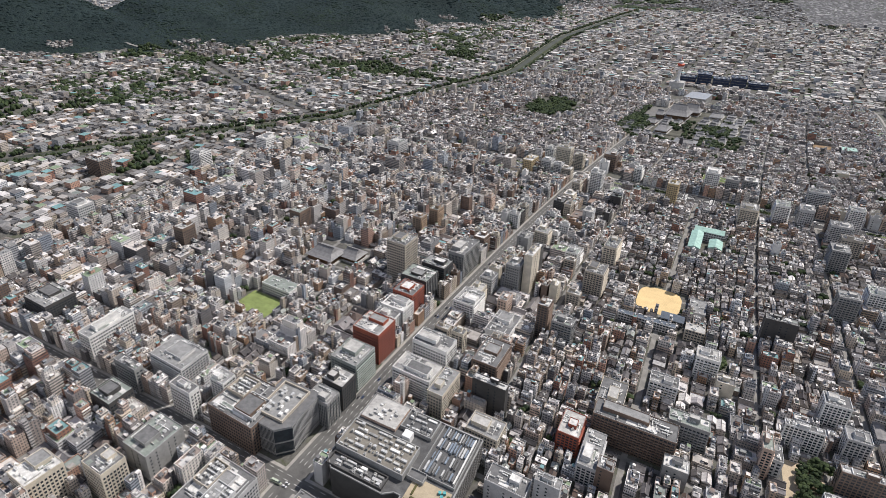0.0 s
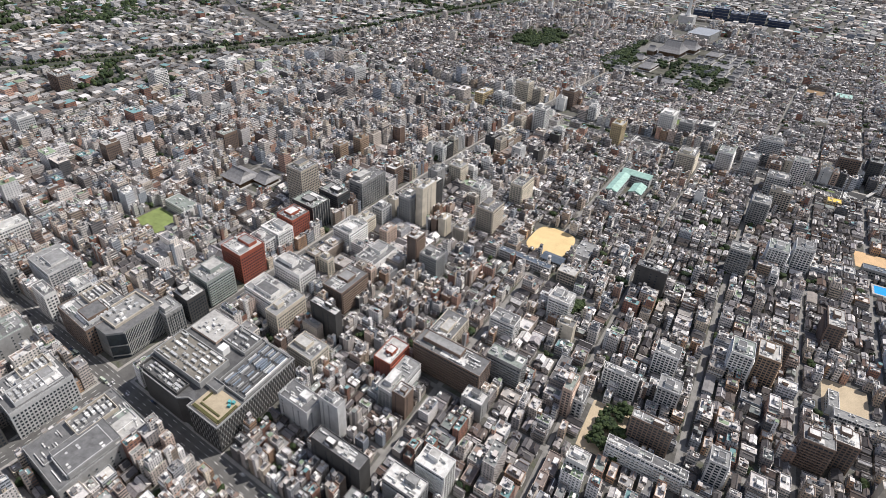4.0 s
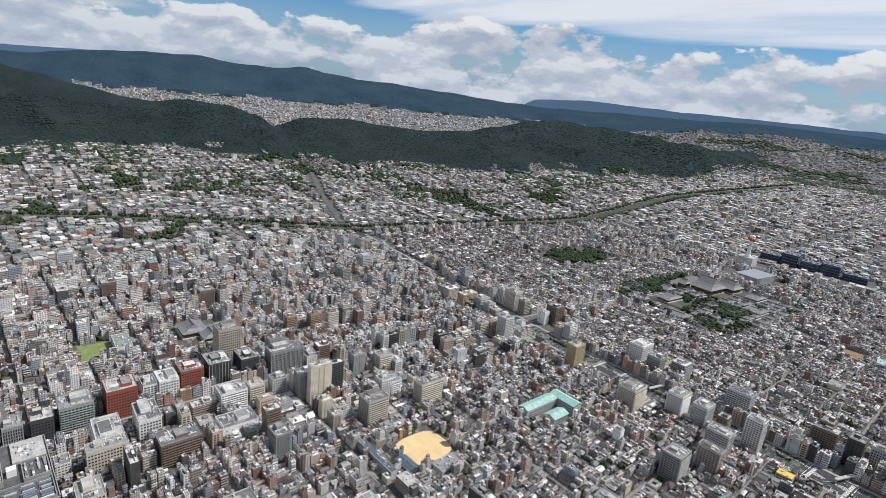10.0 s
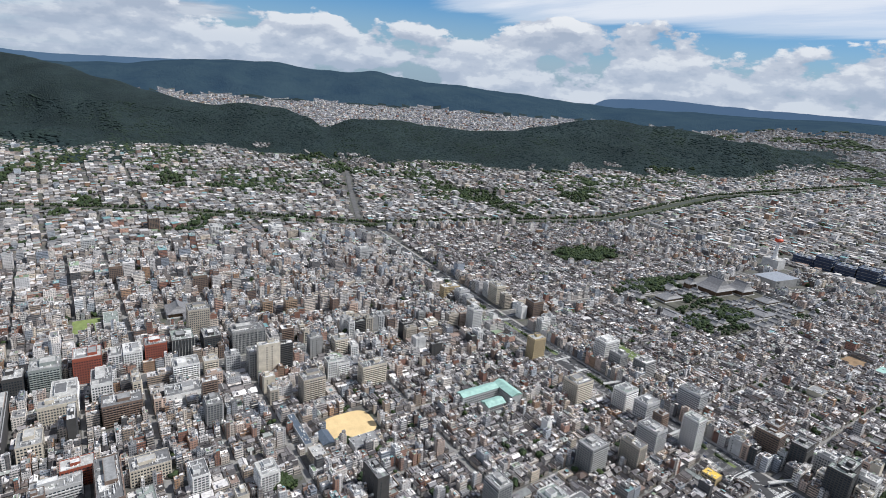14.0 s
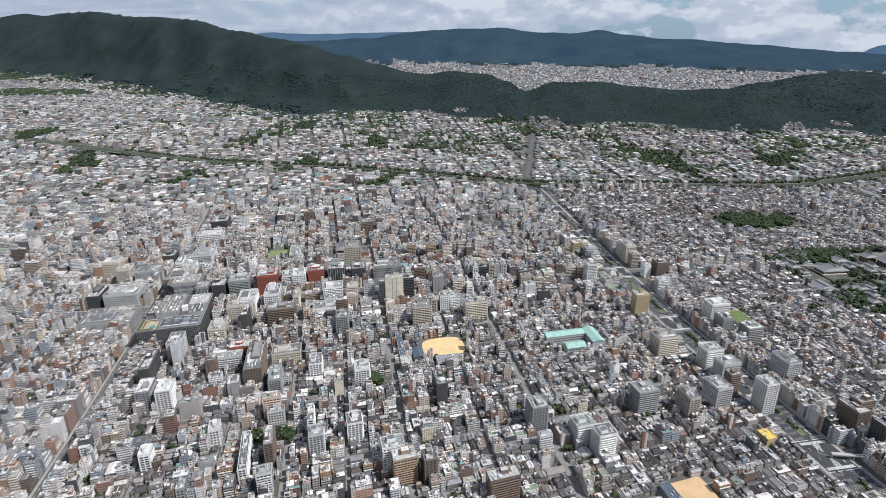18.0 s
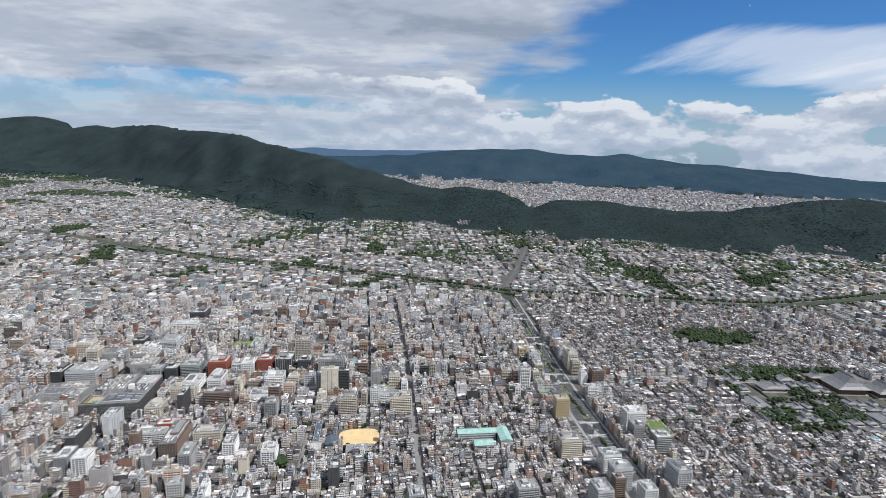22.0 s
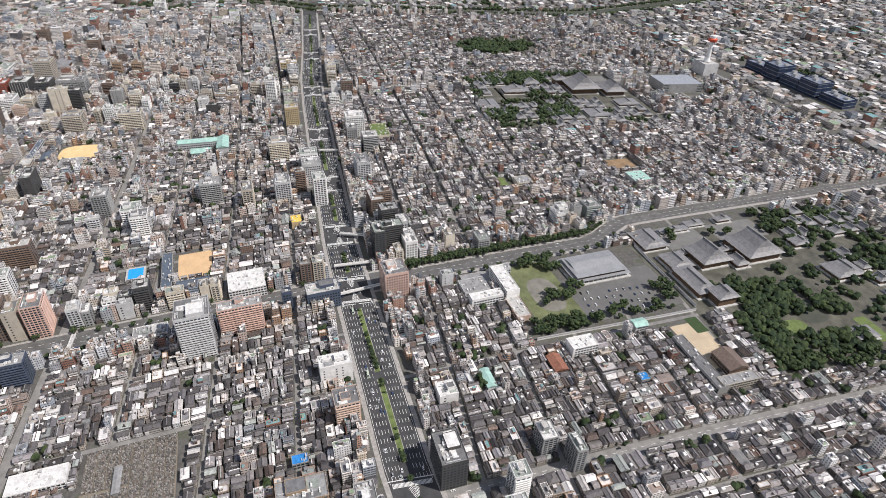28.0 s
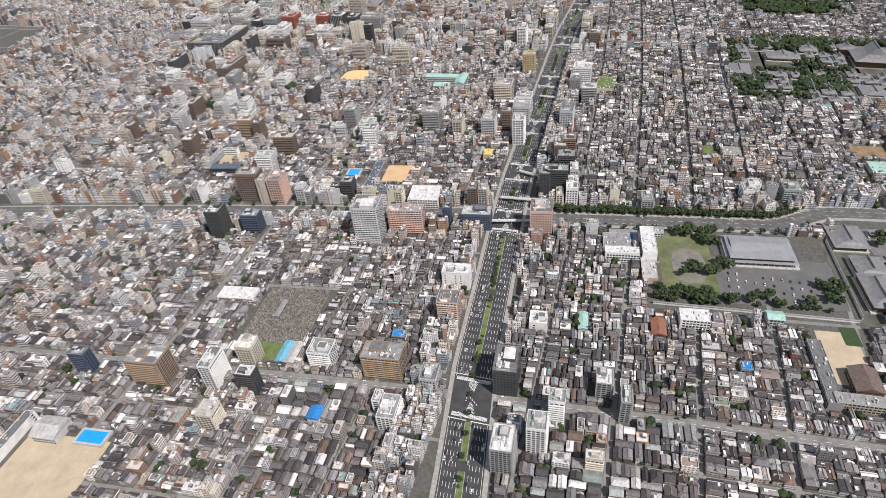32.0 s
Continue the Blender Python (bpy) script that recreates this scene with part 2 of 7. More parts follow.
FLATS = [(0.326, 0.316, 0.313), (0.635, 0.607, 0.592), (0.241, 0.232, 0.233), (0.622, 0.598, 0.59), (0.185, 0.184, 0.187), (0.407, 0.382, 0.363), (0.287, 0.29, 0.29), (0.584, 0.563, 0.56),
         (0.232, 0.24, 0.234), (0.643, 0.592, 0.552), (0.359, 0.322, 0.297), (0.142, 0.139, 0.143), (0.25, 0.28, 0.265), (0.437, 0.417, 0.408), (0.256, 0.212, 0.191), (0.21, 0.207, 0.205), (0.17, 0.30, 0.31), (0.31, 0.30, 0.295), (0.70, 0.68, 0.66), (0.23, 0.29, 0.20), (0.29, 0.215, 0.18), (0.20, 0.20, 0.205), (0.72, 0.70, 0.67)]

M_WALL = palette("painted_concrete_walls", WALLS, True, 0.75, 0.25, 0.9)
M_TOWN = palette("plaster_and_board_walls", TOWN, True, 0.85, 0.5, 0.7)
M_FLAT = palette("flat_roofs", FLATS, True, 0.9, 0.22)
M_UNIT = palette("rooftop_metal", [(0.66, 0.65, 0.63), (0.45, 0.45, 0.45), (0.80, 0.79, 0.77), (0.3, 0.3, 0.3), (0.74, 0.73, 0.70)], True, 0.6)
M_RAIL = palette("balcony_fronts", [(0.6, 0.58, 0.55), (0.7, 0.69, 0.67), (0.42, 0.4, 0.38), (0.3, 0.27, 0.24)], True, 0.7)


def tile_roofs(name, colours, island):
    m = Mat(name, 0.7, spec=0.2)
    k = len(colours)
    r = m.rand(island)
    c = m.ramp(r, [(i / k, col) for i, col in enumerate(colours)], "CONSTANT")
    c = m.mix(1.0, c, m.ramp(m.math("FRACT", m.math("MULTIPLY", r, 41.3)), [(0.0, 0.75), (1.0, 1.3)]), "MULTIPLY")
    wave = m.n("ShaderNodeTexWave", Scale=1.1, Distortion=1.0)
    m.link(m.pos(), wave.inputs["Vector"])
    c = m.mix(1.0, c, m.ramp(wave.outputs["Fac"], [(0.0, 0.85), (1.0, 1.1)]), "MULTIPLY")
    return m.done(m.worn(c, 0.4, 0.7, 1.25))


M_TILE = tile_roofs("grey_roof_tiles", TILES, True)
M_SUBURB = tile_roofs("suburb_roof_tiles", [(0.21, 0.203, 0.20), (0.14, 0.136, 0.136), (0.27, 0.26, 0.25), (0.17, 0.165, 0.165), (0.115, 0.112, 0.113), (0.34, 0.325, 0.31), (0.19, 0.168, 0.15),
                                             (0.155, 0.152, 0.155), (0.44, 0.42, 0.40), (0.23, 0.225, 0.225), (0.13, 0.118, 0.11), (0.30, 0.292, 0.288), (0.55, 0.53, 0.51)], True)


def ground_mat():
    m = Mat("city_ground", 0.9)
    c = m.ramp(m.noise(0.05, 6.0, 0.7), [(0.3, (0.065, 0.063, 0.06)), (0.5, (0.12, 0.116, 0.108)), (0.62, (0.085, 0.092, 0.06)), (0.72, (0.18, 0.172, 0.158))])
    return m.done(m.worn(c, 0.3))


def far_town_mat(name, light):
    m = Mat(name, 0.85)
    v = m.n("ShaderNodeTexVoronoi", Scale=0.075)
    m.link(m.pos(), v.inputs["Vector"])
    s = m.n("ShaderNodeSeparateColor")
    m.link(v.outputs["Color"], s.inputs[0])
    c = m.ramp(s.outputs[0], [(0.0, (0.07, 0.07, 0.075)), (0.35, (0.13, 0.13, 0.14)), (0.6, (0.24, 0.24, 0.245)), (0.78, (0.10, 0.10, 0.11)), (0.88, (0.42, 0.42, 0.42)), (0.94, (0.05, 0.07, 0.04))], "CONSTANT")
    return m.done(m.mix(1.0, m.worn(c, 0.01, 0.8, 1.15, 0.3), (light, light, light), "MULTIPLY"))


def forest_mat(name, a, b, c3):
    m = Mat(name, 0.9, spec=0.1)
    f = m.noise(0.05, 8.0, 0.75)
    c = m.ramp(f, [(0.3, a), (0.5, b), (0.7, c3)])
    big = m.ramp(m.noise(0.006, 3.0), [(0.3, 0.75), (0.7, 1.25)])
    return m.done(m.mix(1.0, c, big, "MULTIPLY"), m.noise(0.12, 6.0, 0.7), 0.9, 6.0)


def wild_mat():
    """Hill woods: broadleaf and cedar stands in patches, lightly varied from crown to crown."""
    m = Mat("hazed_tree_crowns", 0.95, spec=0.05)
    # the stands' greens are shifted to blue to imitate haze
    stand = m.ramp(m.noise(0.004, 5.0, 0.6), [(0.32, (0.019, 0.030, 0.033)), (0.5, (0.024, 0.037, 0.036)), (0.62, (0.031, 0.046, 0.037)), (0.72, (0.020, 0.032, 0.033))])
    each = m.ramp(m.rand(True), [(0.0, 0.86), (1.0, 1.16)])
    return m.done(m.mix(1.0, stand, each, "MULTIPLY"))


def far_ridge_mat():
    m = Mat("far_ridge_haze_glow", 0.95, spec=0.0)
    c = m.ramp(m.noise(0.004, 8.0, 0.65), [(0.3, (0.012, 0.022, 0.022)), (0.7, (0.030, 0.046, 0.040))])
    # distance haze is put in as a faint blue glow of the slopes
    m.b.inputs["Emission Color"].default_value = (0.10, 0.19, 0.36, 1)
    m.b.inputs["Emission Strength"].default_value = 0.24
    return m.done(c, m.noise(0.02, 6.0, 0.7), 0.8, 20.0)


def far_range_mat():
    m = Mat("distant_range_haze_glow", 0.95, spec=0.0)
    # stronger blue glow paints the thicker haze over the last hills
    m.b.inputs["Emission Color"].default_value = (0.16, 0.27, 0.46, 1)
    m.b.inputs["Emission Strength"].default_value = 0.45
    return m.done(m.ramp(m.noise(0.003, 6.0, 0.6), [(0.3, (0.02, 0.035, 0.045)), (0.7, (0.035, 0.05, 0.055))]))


M_RANGE = far_range_mat()
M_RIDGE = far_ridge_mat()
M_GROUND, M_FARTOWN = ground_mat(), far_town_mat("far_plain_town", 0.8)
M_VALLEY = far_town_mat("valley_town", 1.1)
# haze over the slopes is mixed into these lightened, bluish greens
M_FOREST = forest_mat("hazed_forest_floor", (0.019, 0.030, 0.034), (0.024, 0.037, 0.038), (0.031, 0.046, 0.041))
M_CROWN = palette("tree_crowns", [(0.030, 0.048, 0.019), (0.038, 0.058, 0.023), (0.050, 0.072, 0.026), (0.024, 0.041, 0.020), (0.042, 0.062, 0.026)], True, 0.9, 0.5)
M_WILD = wild_mat()
M_TRUNK = plain("bark", (0.09, 0.07, 0.05), 0.95)
M_ASPHALT = plain("asphalt", (0.058, 0.058, 0.06), 0.9, 0, 0.08, 0.75, 1.3, 1.2)
M_STREET = plain("worn_asphalt", (0.225, 0.218, 0.207), 0.9, 0, 0.1, 0.75, 1.25, 1.2)
M_SIDE = plain("grey_asphalt", (0.115, 0.113, 0.11), 0.9, 0, 0.08, 0.75, 1.3, 1.2)
M_PAVE = plain("pavement_slabs", (0.34, 0.325, 0.305), 0.9, 0, 0.3)
M_PAINT = plain("road_paint", (0.72, 0.72, 0.70), 0.8, 0, 0.5, 0.8, 1.1)
M_GRASS = plain("lawn", (0.13, 0.17, 0.06), 0.95, 0, 0.15, 0.7, 1.3, 1.5)
M_BANK = plain("river_meadow", (0.060, 0.070, 0.036), 0.95, 0, 0.03, 0.6, 1.4, 0.4)
M_WATER = plain("river_water", (0.065, 0.07, 0.055), 0.65, 0, 0.02, 0.7, 1.3, 0.3)
M_CONC = plain("light_concrete", (0.46, 0.455, 0.44), 0.85)
M_WHITE = plain("white_paint", (0.78, 0.775, 0.76), 0.7, 0, 0.25, 0.85, 1.08)
M_GLASS = plain("dark_glass", (0.035, 0.045, 0.055), 0.12, 0, 0.2, 0.7, 1.3)


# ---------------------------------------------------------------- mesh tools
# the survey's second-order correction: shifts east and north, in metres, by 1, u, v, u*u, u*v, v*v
EAST = (31.1, 11.4, -0.6, -1.9, -13.5, -24.3)
NORTH = (-9.2, -11.8, -1.8, 14.5, -29.3, 17.1)


def plan(x, y):
    """The place in the true plan of a point of the street grid."""
    u, v = (np.clip(x, -450, 1300) - 300) / 700, (np.clip(y, -900, 950) - 150) / 700
    terms = (1.0, u, v, u * u, u * v, v * v)
    return x + sum(a * b for a, b in zip(EAST, terms)), y + sum(a * b for a, b in zip(NORTH, terms))


class Soup:
    """Many small closed shapes gathered into one mesh; local: round its own origin, not on the plan."""

    def __init__(self, local=False):
        self.local = local
        self.v, self.f, self.m, self.mats = [], [], [], []

    def slot(self, mat):
        if mat not in self.mats:
            self.mats.append(mat)
        return self.mats.index(mat)

    def add(self, verts, faces, slots):
        o = len(self.v)
        self.v += verts
        self.f += [tuple(o + i for i in f) for f in faces]
        self.m += slots

    def mesh(self, name):
        me = bpy.data.meshes.new(name)
        co = np.array(self.v, float).reshape(-1, 3)
        if not self.local:
            co[:, 0], co[:, 1] = plan(co[:, 0], co[:, 1])
        me.from_pydata((co * K).tolist(), [], self.f)
        for mt in self.mats:
            me.materials.append(mt)
        me.polygons.foreach_set("material_index", self.m)
        me.update()
        return me

    def stuff(self, name, label, category, kind="stuff"):
        if not self.v:
            return None
        return tagged(new(name, self.mesh(name)), label, category, "", kind)


def turned(pts, cx, cy, rot):
    c, s = math.cos(rot), math.sin(rot)
    return [(cx + x * c - y * s, cy + x * s + y * c, z) for x, y, z in pts]


SIDES = [(0, 1, 5, 4), (1, 2, 6, 5), (2, 3, 7, 6), (3, 0, 4, 7)]


def box(S, cx, cy, w, d, z0, z1, rot, side, top=None):
    a, b = w / 2, d / 2
    pts = [(-a, -b, z0), (a, -b, z0), (a, b, z0), (-a, b, z0), (-a, -b, z1), (a, -b, z1), (a, b, z1), (-a, b, z1)]
    i, j = S.slot(side), S.slot(top or side)
    S.add(turned(pts, cx, cy, rot), SIDES + [(4, 5, 6, 7)] + ([(3, 2, 1, 0)] if z0 > 1 else []), [i, i, i, i, j] + ([i] if z0 > 1 else []))


def parapet_box(S, cx, cy, w, d, z0, z1, rot, side, top, rim=0.35, deep=0.9):
    a, b = w / 2, d / 2
    p, q = a - rim, b - rim
    pts = [(-a, -b, z0), (a, -b, z0), (a, b, z0), (-a, b, z0), (-a, -b, z1), (a, -b, z1), (a, b, z1), (-a, b, z1),
           (-p, -q, z1), (p, -q, z1), (p, q, z1), (-p, q, z1), (-p, -q, z1 - deep), (p, -q, z1 - deep), (p, q, z1 - deep), (-p, q, z1 - deep)]
    faces = SIDES + [(4, 5, 9, 8), (5, 6, 10, 9), (6, 7, 11, 10), (7, 4, 8, 11), (8, 9, 13, 12), (9, 10, 14, 13), (10, 11, 15, 14), (11, 8, 12, 15),
                     (12, 13, 14, 15)]
    i, j = S.slot(side), S.slot(top)
    S.add(turned(pts, cx, cy, rot), faces, [i] * 12 + [j])


def gable_roof(S, cx, cy, w, d, z0, rise, rot, mat, over=0.6, hip=0.0):
    """A pitched roof with its ridge along the local x; hip: how far the ridge is drawn in at its ends."""
    a, b = w / 2 + over, d / 2 + over
    r = a - hip
    t = 0.25
    pts = [(-a, -b, z0), (a, -b, z0), (a, b, z0), (-a, b, z0), (-a, -b, z0 + t), (a, -b, z0 + t), (a, b, z0 + t), (-a, b, z0 + t), (-r, 0, z0 + rise), (r, 0, z0 + rise)]
    faces = SIDES + [(3, 2, 1, 0), (4, 5, 9, 8), (6, 7, 8, 9), (5, 6, 9), (7, 4, 8)]
    i = S.slot(mat)
    S.add(turned(pts, cx, cy, rot), faces, [i] * 9)


def temple_roof(S, cx, cy, w, d, z0, rise, rot, mat, over=3.0):
    """A sweeping hip-and-gable roof: concave slopes in three courses and a heavy ridge."""
    a, b = w / 2 + over, d / 2 + over
    rows = [(1.0, 1.0, 0.0), (0.82, 0.70, 0.20), (0.68, 0.42, 0.47), (0.60, 0.10, 0.92), (0.60, 0.0, 1.0)]
    i = S.slot(mat)
    pts, faces = [], []
    for sx, sy, h in rows:
        pts += [(-a * sx, -b * sy, z0 + rise * h), (a * sx, -b * sy, z0 + rise * h), (a * sx, b * sy, z0 + rise * h), (-a * sx, b * sy, z0 + rise * h)]
    for k in range(len(rows) - 1):
        o = 4 * k
        faces += [(o, o + 1, o + 5, o + 4), (o + 1, o + 2, o + 6, o + 5), (o + 2, o + 3, o + 7, o + 6), (o + 3, o, o + 4, o + 7)]
    faces.append((3, 2, 1, 0))
    S.add(turned(pts, cx, cy, rot), faces, [i] * len(faces))
    box(S, cx, cy, a * 1.26, 1.6, z0 + rise - 0.4, z0 + rise + 1.5, rot, mat)


ICO = None


def clump(S, x, y, z, r, h, mat, rnd):
    """One leafy clump: a lumpy low ball."""
    global ICO
    if ICO is None:
        bm = bmesh.new()
        bmesh.ops.create_icosphere(bm, subdivisions=1, radius=1.0)
        bm.verts.ensure_lookup_table()
        ICO = ([tuple(v.co) for v in bm.verts], [tuple(v.index for v in f.verts) for f in bm.faces])
        bm.free()
    pts = []
    for px, py, pz in ICO[0]:
        k = r * (0.72 + 0.5 * rnd.random())
        pts.append((x + px * k, y + py * k, z + pz * h * (0.75 + 0.45 * rnd.random())))
    S.add(pts, ICO[1], [S.slot(mat)] * len(ICO[1]))


def part(name, S, parent, label=""):
    ob = new(name, S.mesh(name))
    ob.parent = parent
    ob.matrix_parent_inverse = parent.matrix_basis.inverted()
    if label:
        ob["label"] = label
    return ob


def thing(name, x, y, z, label, category, group=""):
    ob = new(name)
    ob.empty_display_size = 2
    if z > -100:
        x, y = plan(x, y)
    ob.matrix_basis = Matrix.Translation((x * K, y * K, z * K))
    return tagged(ob, label, category, group)


# ---------------------------------------------------------------- the lie of the land
HUB = (-250.0, 600.0)
# by bearing from the hub: where the wooded slopes begin, the height of the front ridge, the height of the far ridge
FOOT = [(30, 5600), (60, 5600), (66, 5350), (70, 4900), (74, 4200), (78, 3550), (82, 3080), (86, 2760), (90, 2560), (95, 2560), (100, 2520), (106, 2460), (111, 2380), (115, 2420), (119, 2480), (128, 2480), (138, 2680), (146, 2960), (153, 3700), (160, 5000)]
SIGHT = [(30, 4600), (60, 4450), (66, 4250), (72, 3800), (78, 3300), (84, 2900), (90, 2640), (95, 2580), (100, 2520), (106, 2460), (111, 2380), (115, 2420), (119, 2480), (128, 2480), (138, 2680), (146, 2960), (153, 3700), (160, 5000)]
FRONT = [(30, 430), (52, 530), (60, 560), (64, 508), (68, 420), (73, 438), (77, 412), (80, 396), (84, 340), (87, 300), (90, 270), (93, 222), (96, 168), (99, 135), (101, 125), (104, 152), (107, 142), (109, 112),
         (111, 55), (114, 108), (117, 110), (121, 94), (125, 84), (128, 104), (131, 140), (134, 172), (137, 186), (140, 172), (144, 155), (147, 132), (151, 68), (156, 0), (360, 0)]
REAR = [(30, 200), (60, 220), (80, 200), (89, 170), (95, 198), (99, 245), (102, 285), (105, 305), (108, 298), (110, 262), (113, 268), (116, 290), (118, 258), (121, 226), (124, 205), (128, 180), (132, 158),
        (136, 135), (140, 142), (146, 168), (152, 182), (160, 185), (180, 190), (360, 190)]


def along(table, a):
    for (a0, v0), (a1, v1) in zip(table, table[1:]):
        if a < a1:
            k = (a - a0) / (a1 - a0)
            k = min(max(k, 0), 1)
            return v0 + (v1 - v0) * k * k * (3 - 2 * k)
    return table[-1][1]


def ease(v, lo, hi):
    k = min(max((v - lo) / (hi - lo), 0.0), 1.0)
    return k * k * (3 - 2 * k)


def polar(x, y):
    return math.hypot(x - HUB[0], y - HUB[1]), math.degrees(math.atan2(x - HUB[0], y - HUB[1])) % 360


def wooded(x, y, d, a):
    """Height of the wooded hills over the plain."""
    if a < 30 or a > 172 or d < 2250:
        return 0.0
    n = noise.noise((x * 0.0022, y * 0.0022, 0.0)) * 0.5 + noise.noise((x * 0.005, y * 0.005, 4.0)) * 0.22 + noise.noise((x * 0.012, y * 0.012, 7.0)) * 0.07
    calm = 0.35 + 0.65 * ease(a, 82, 96)
    near = along(FOOT, a) + 190 * n * calm
    tall = along(FRONT, a) * (1 - 0.05 * ease(a, 50, 60) * (1 - ease(a, 92, 100)))
    crest = near + 560 + 1.1 * tall + 2.4 * max(tall - 150, 0)
    # the crest keeps its line of sight when it lies further back
    front = (478 + (tall - 478) * crest / (along(SIGHT, a) + 190 * n * calm + 600 + 1.6 * max(tall - 150, 0))) * (1 + 0.12 * n * calm) if tall > 0 else 0.0
    bench = 0.24 * ease(tall, 150, 330)
    up = bench * ease(d, near, near + 320) + (1 - bench) * ease(d, near + 330 * ease(tall, 150, 330), crest)
    spur = 0.15 + abs(noise.noise((x * 0.0019, y * 0.0019, 11.0))) * 1.5 + abs(noise.noise((x * 0.0045, y * 0.0045, 13.0))) * 0.6
    up = max(up - 3.0 * up * (1 - up) * min(spur, 0.8) * 0.34 * (1 - up) * 1.6 * ease(tall, 80, 260), 0.25 * up)
    up *= 1 - ease(d, crest, crest + 520 + 100 * n)
    h = front * up
    rear = along(REAR, a) * (1 + 0.12 * n)
    if d < 4700:
        return h
    rise = ease(d, 4950 + 260 * n, 6050)
    rough = 16 * noise.noise((x * 0.0032, y * 0.0032, 3.0)) + 8 * noise.noise((x * 0.008, y * 0.008, 6.0))
    gully = abs(noise.noise((x * 0.0026, y * 0.0026, 17.0))) * 150 + abs(noise.noise((x * 0.006, y * 0.006, 19.0))) * 60
    back = ((rear - 72 + rough) * rise - 3 * rise * (1 - rise) * gully) * ease(a, 77, 84) * (1 if a < 158 else 1 - ease(a, 158, 170))
    return max(h, back)


def land(x, y):
    d, a = polar(x, y)
    base = 0.0
    if 30 < a < 165:
        base = 42 * ease(d, 2000, 2600)
    # the plain to the south is drawn up towards the skyline
    plain_ = 190 * ease(d, 3000, 6200) * ease(a, 138, 156) * (1 - ease(a, 250, 290))
    return max(base + wooded(x, y, d, a), plain_)


def build_ground():
    S, B = Soup(), Soup()
    i, j, k, l = S.slot(M_GROUND), S.slot(M_FOREST), S.slot(M_FARTOWN), S.slot(M_VALLEY)
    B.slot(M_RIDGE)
    rings = [0, 400, 900, 1400, 1800] + list(range(2050, 4000, 45)) + list(range(4000, 6400, 75)) + [6600, 7000]
    bearings = [b for b in range(0, 36, 4)] + [36 + 0.7 * b for b in range(202)] + list(range(178, 360, 3))
    nb = len(bearings)
    for d in rings:
        for b in bearings:
            x, y = HUB[0] + d * math.sin(radians(b)), HUB[1] + d * math.cos(radians(b))
            S.v.append((x, y, land(x, y)))
    for r in range(len(rings) - 1):
        for b in range(nb):
            c = (b + 1) % nb
            d, a = (rings[r] + rings[r + 1]) / 2, bearings[b] + 0.35
            x, y = HUB[0] + d * math.sin(radians(a)), HUB[1] + d * math.cos(radians(a))
            quad = (r * nb + b, r * nb + c, (r + 1) * nb + c, (r + 1) * nb + b)
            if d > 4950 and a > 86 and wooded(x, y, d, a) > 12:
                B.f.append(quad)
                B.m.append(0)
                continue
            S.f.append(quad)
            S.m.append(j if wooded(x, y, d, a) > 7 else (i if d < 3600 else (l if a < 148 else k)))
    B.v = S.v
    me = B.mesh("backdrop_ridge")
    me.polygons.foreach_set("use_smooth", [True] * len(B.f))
    tagged(new("backdrop_ridge", me), "wooded ridge on the skyline, blue haze painted as a glow", "hills", "", "structure")
    me = S.mesh("ground")
    me.polygons.foreach_set("use_smooth", [True] * len(S.f))
    tagged(new("ground", me), "dense city plain ringed by dark wooded hills", "ground", "", "structure")


build_ground()
RANGE = [(80, 0), (83, 215), (86, 228), (90, 212), (96, 222), (100, 236), (104, 205), (108, 0), (134, 0), (137, 190), (142, 222), (148, 214), (154, 226), (160, 236), (172, 246), (180, 0)]


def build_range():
    """The hills behind all the others, made palest by the haze glow of their material."""
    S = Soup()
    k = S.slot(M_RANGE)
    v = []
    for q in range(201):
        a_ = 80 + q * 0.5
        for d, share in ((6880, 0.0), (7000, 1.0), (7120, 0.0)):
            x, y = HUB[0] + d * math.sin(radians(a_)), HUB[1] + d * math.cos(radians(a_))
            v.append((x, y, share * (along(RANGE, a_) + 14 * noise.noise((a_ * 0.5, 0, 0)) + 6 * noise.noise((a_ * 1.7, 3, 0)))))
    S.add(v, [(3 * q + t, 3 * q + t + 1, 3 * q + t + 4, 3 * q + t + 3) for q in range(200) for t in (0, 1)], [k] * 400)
    S.stuff("backdrop_range", "hills far behind the wooded ridges, glowing pale blue for haze", "hills", "structure")


build_range()

# ---------------------------------------------------------------- streets


def lean(x):
    """How far a north-south street leans to the east per metre north."""
    if x < 40:
        return -0.09 - 0.04 * min(max((x + 240) / 280, 0), 1)
    return -0.13 + 0.18 * min(max((x - 40) / 636, 0), 1)


def sx(x, y):
    """Where the north-south line that crosses the avenue at x lies at y."""
    # the side avenue swings east before the temple, and its neighbours with it
    swing = 34 * ease(-y, 315, 400) * max(0.0, 1 - abs(x - 40) / 110)
    return x + lean(x) * y + swing


NS = [(-1000, 4.4), (-880, 4.4), (-760, 8), (-640, 4.4), (-520, 4.4), (-400, 5.5), (-310, 3.6), (-258, 11), (-120, 4.4), (-40, 3.6), (40, 34), (150, 5.5), (215, 3.6), (290, 5.5),
      (375, 3.6), (470, 5.5), (575, 4.4), (676, 20), (775, 5.5), (835, 3.6), (895, 5.5), (960, 4.4), (1020, 4.4), (1080, 4.4), (1140, 4.4), (1200, 8), (1262, 16)]
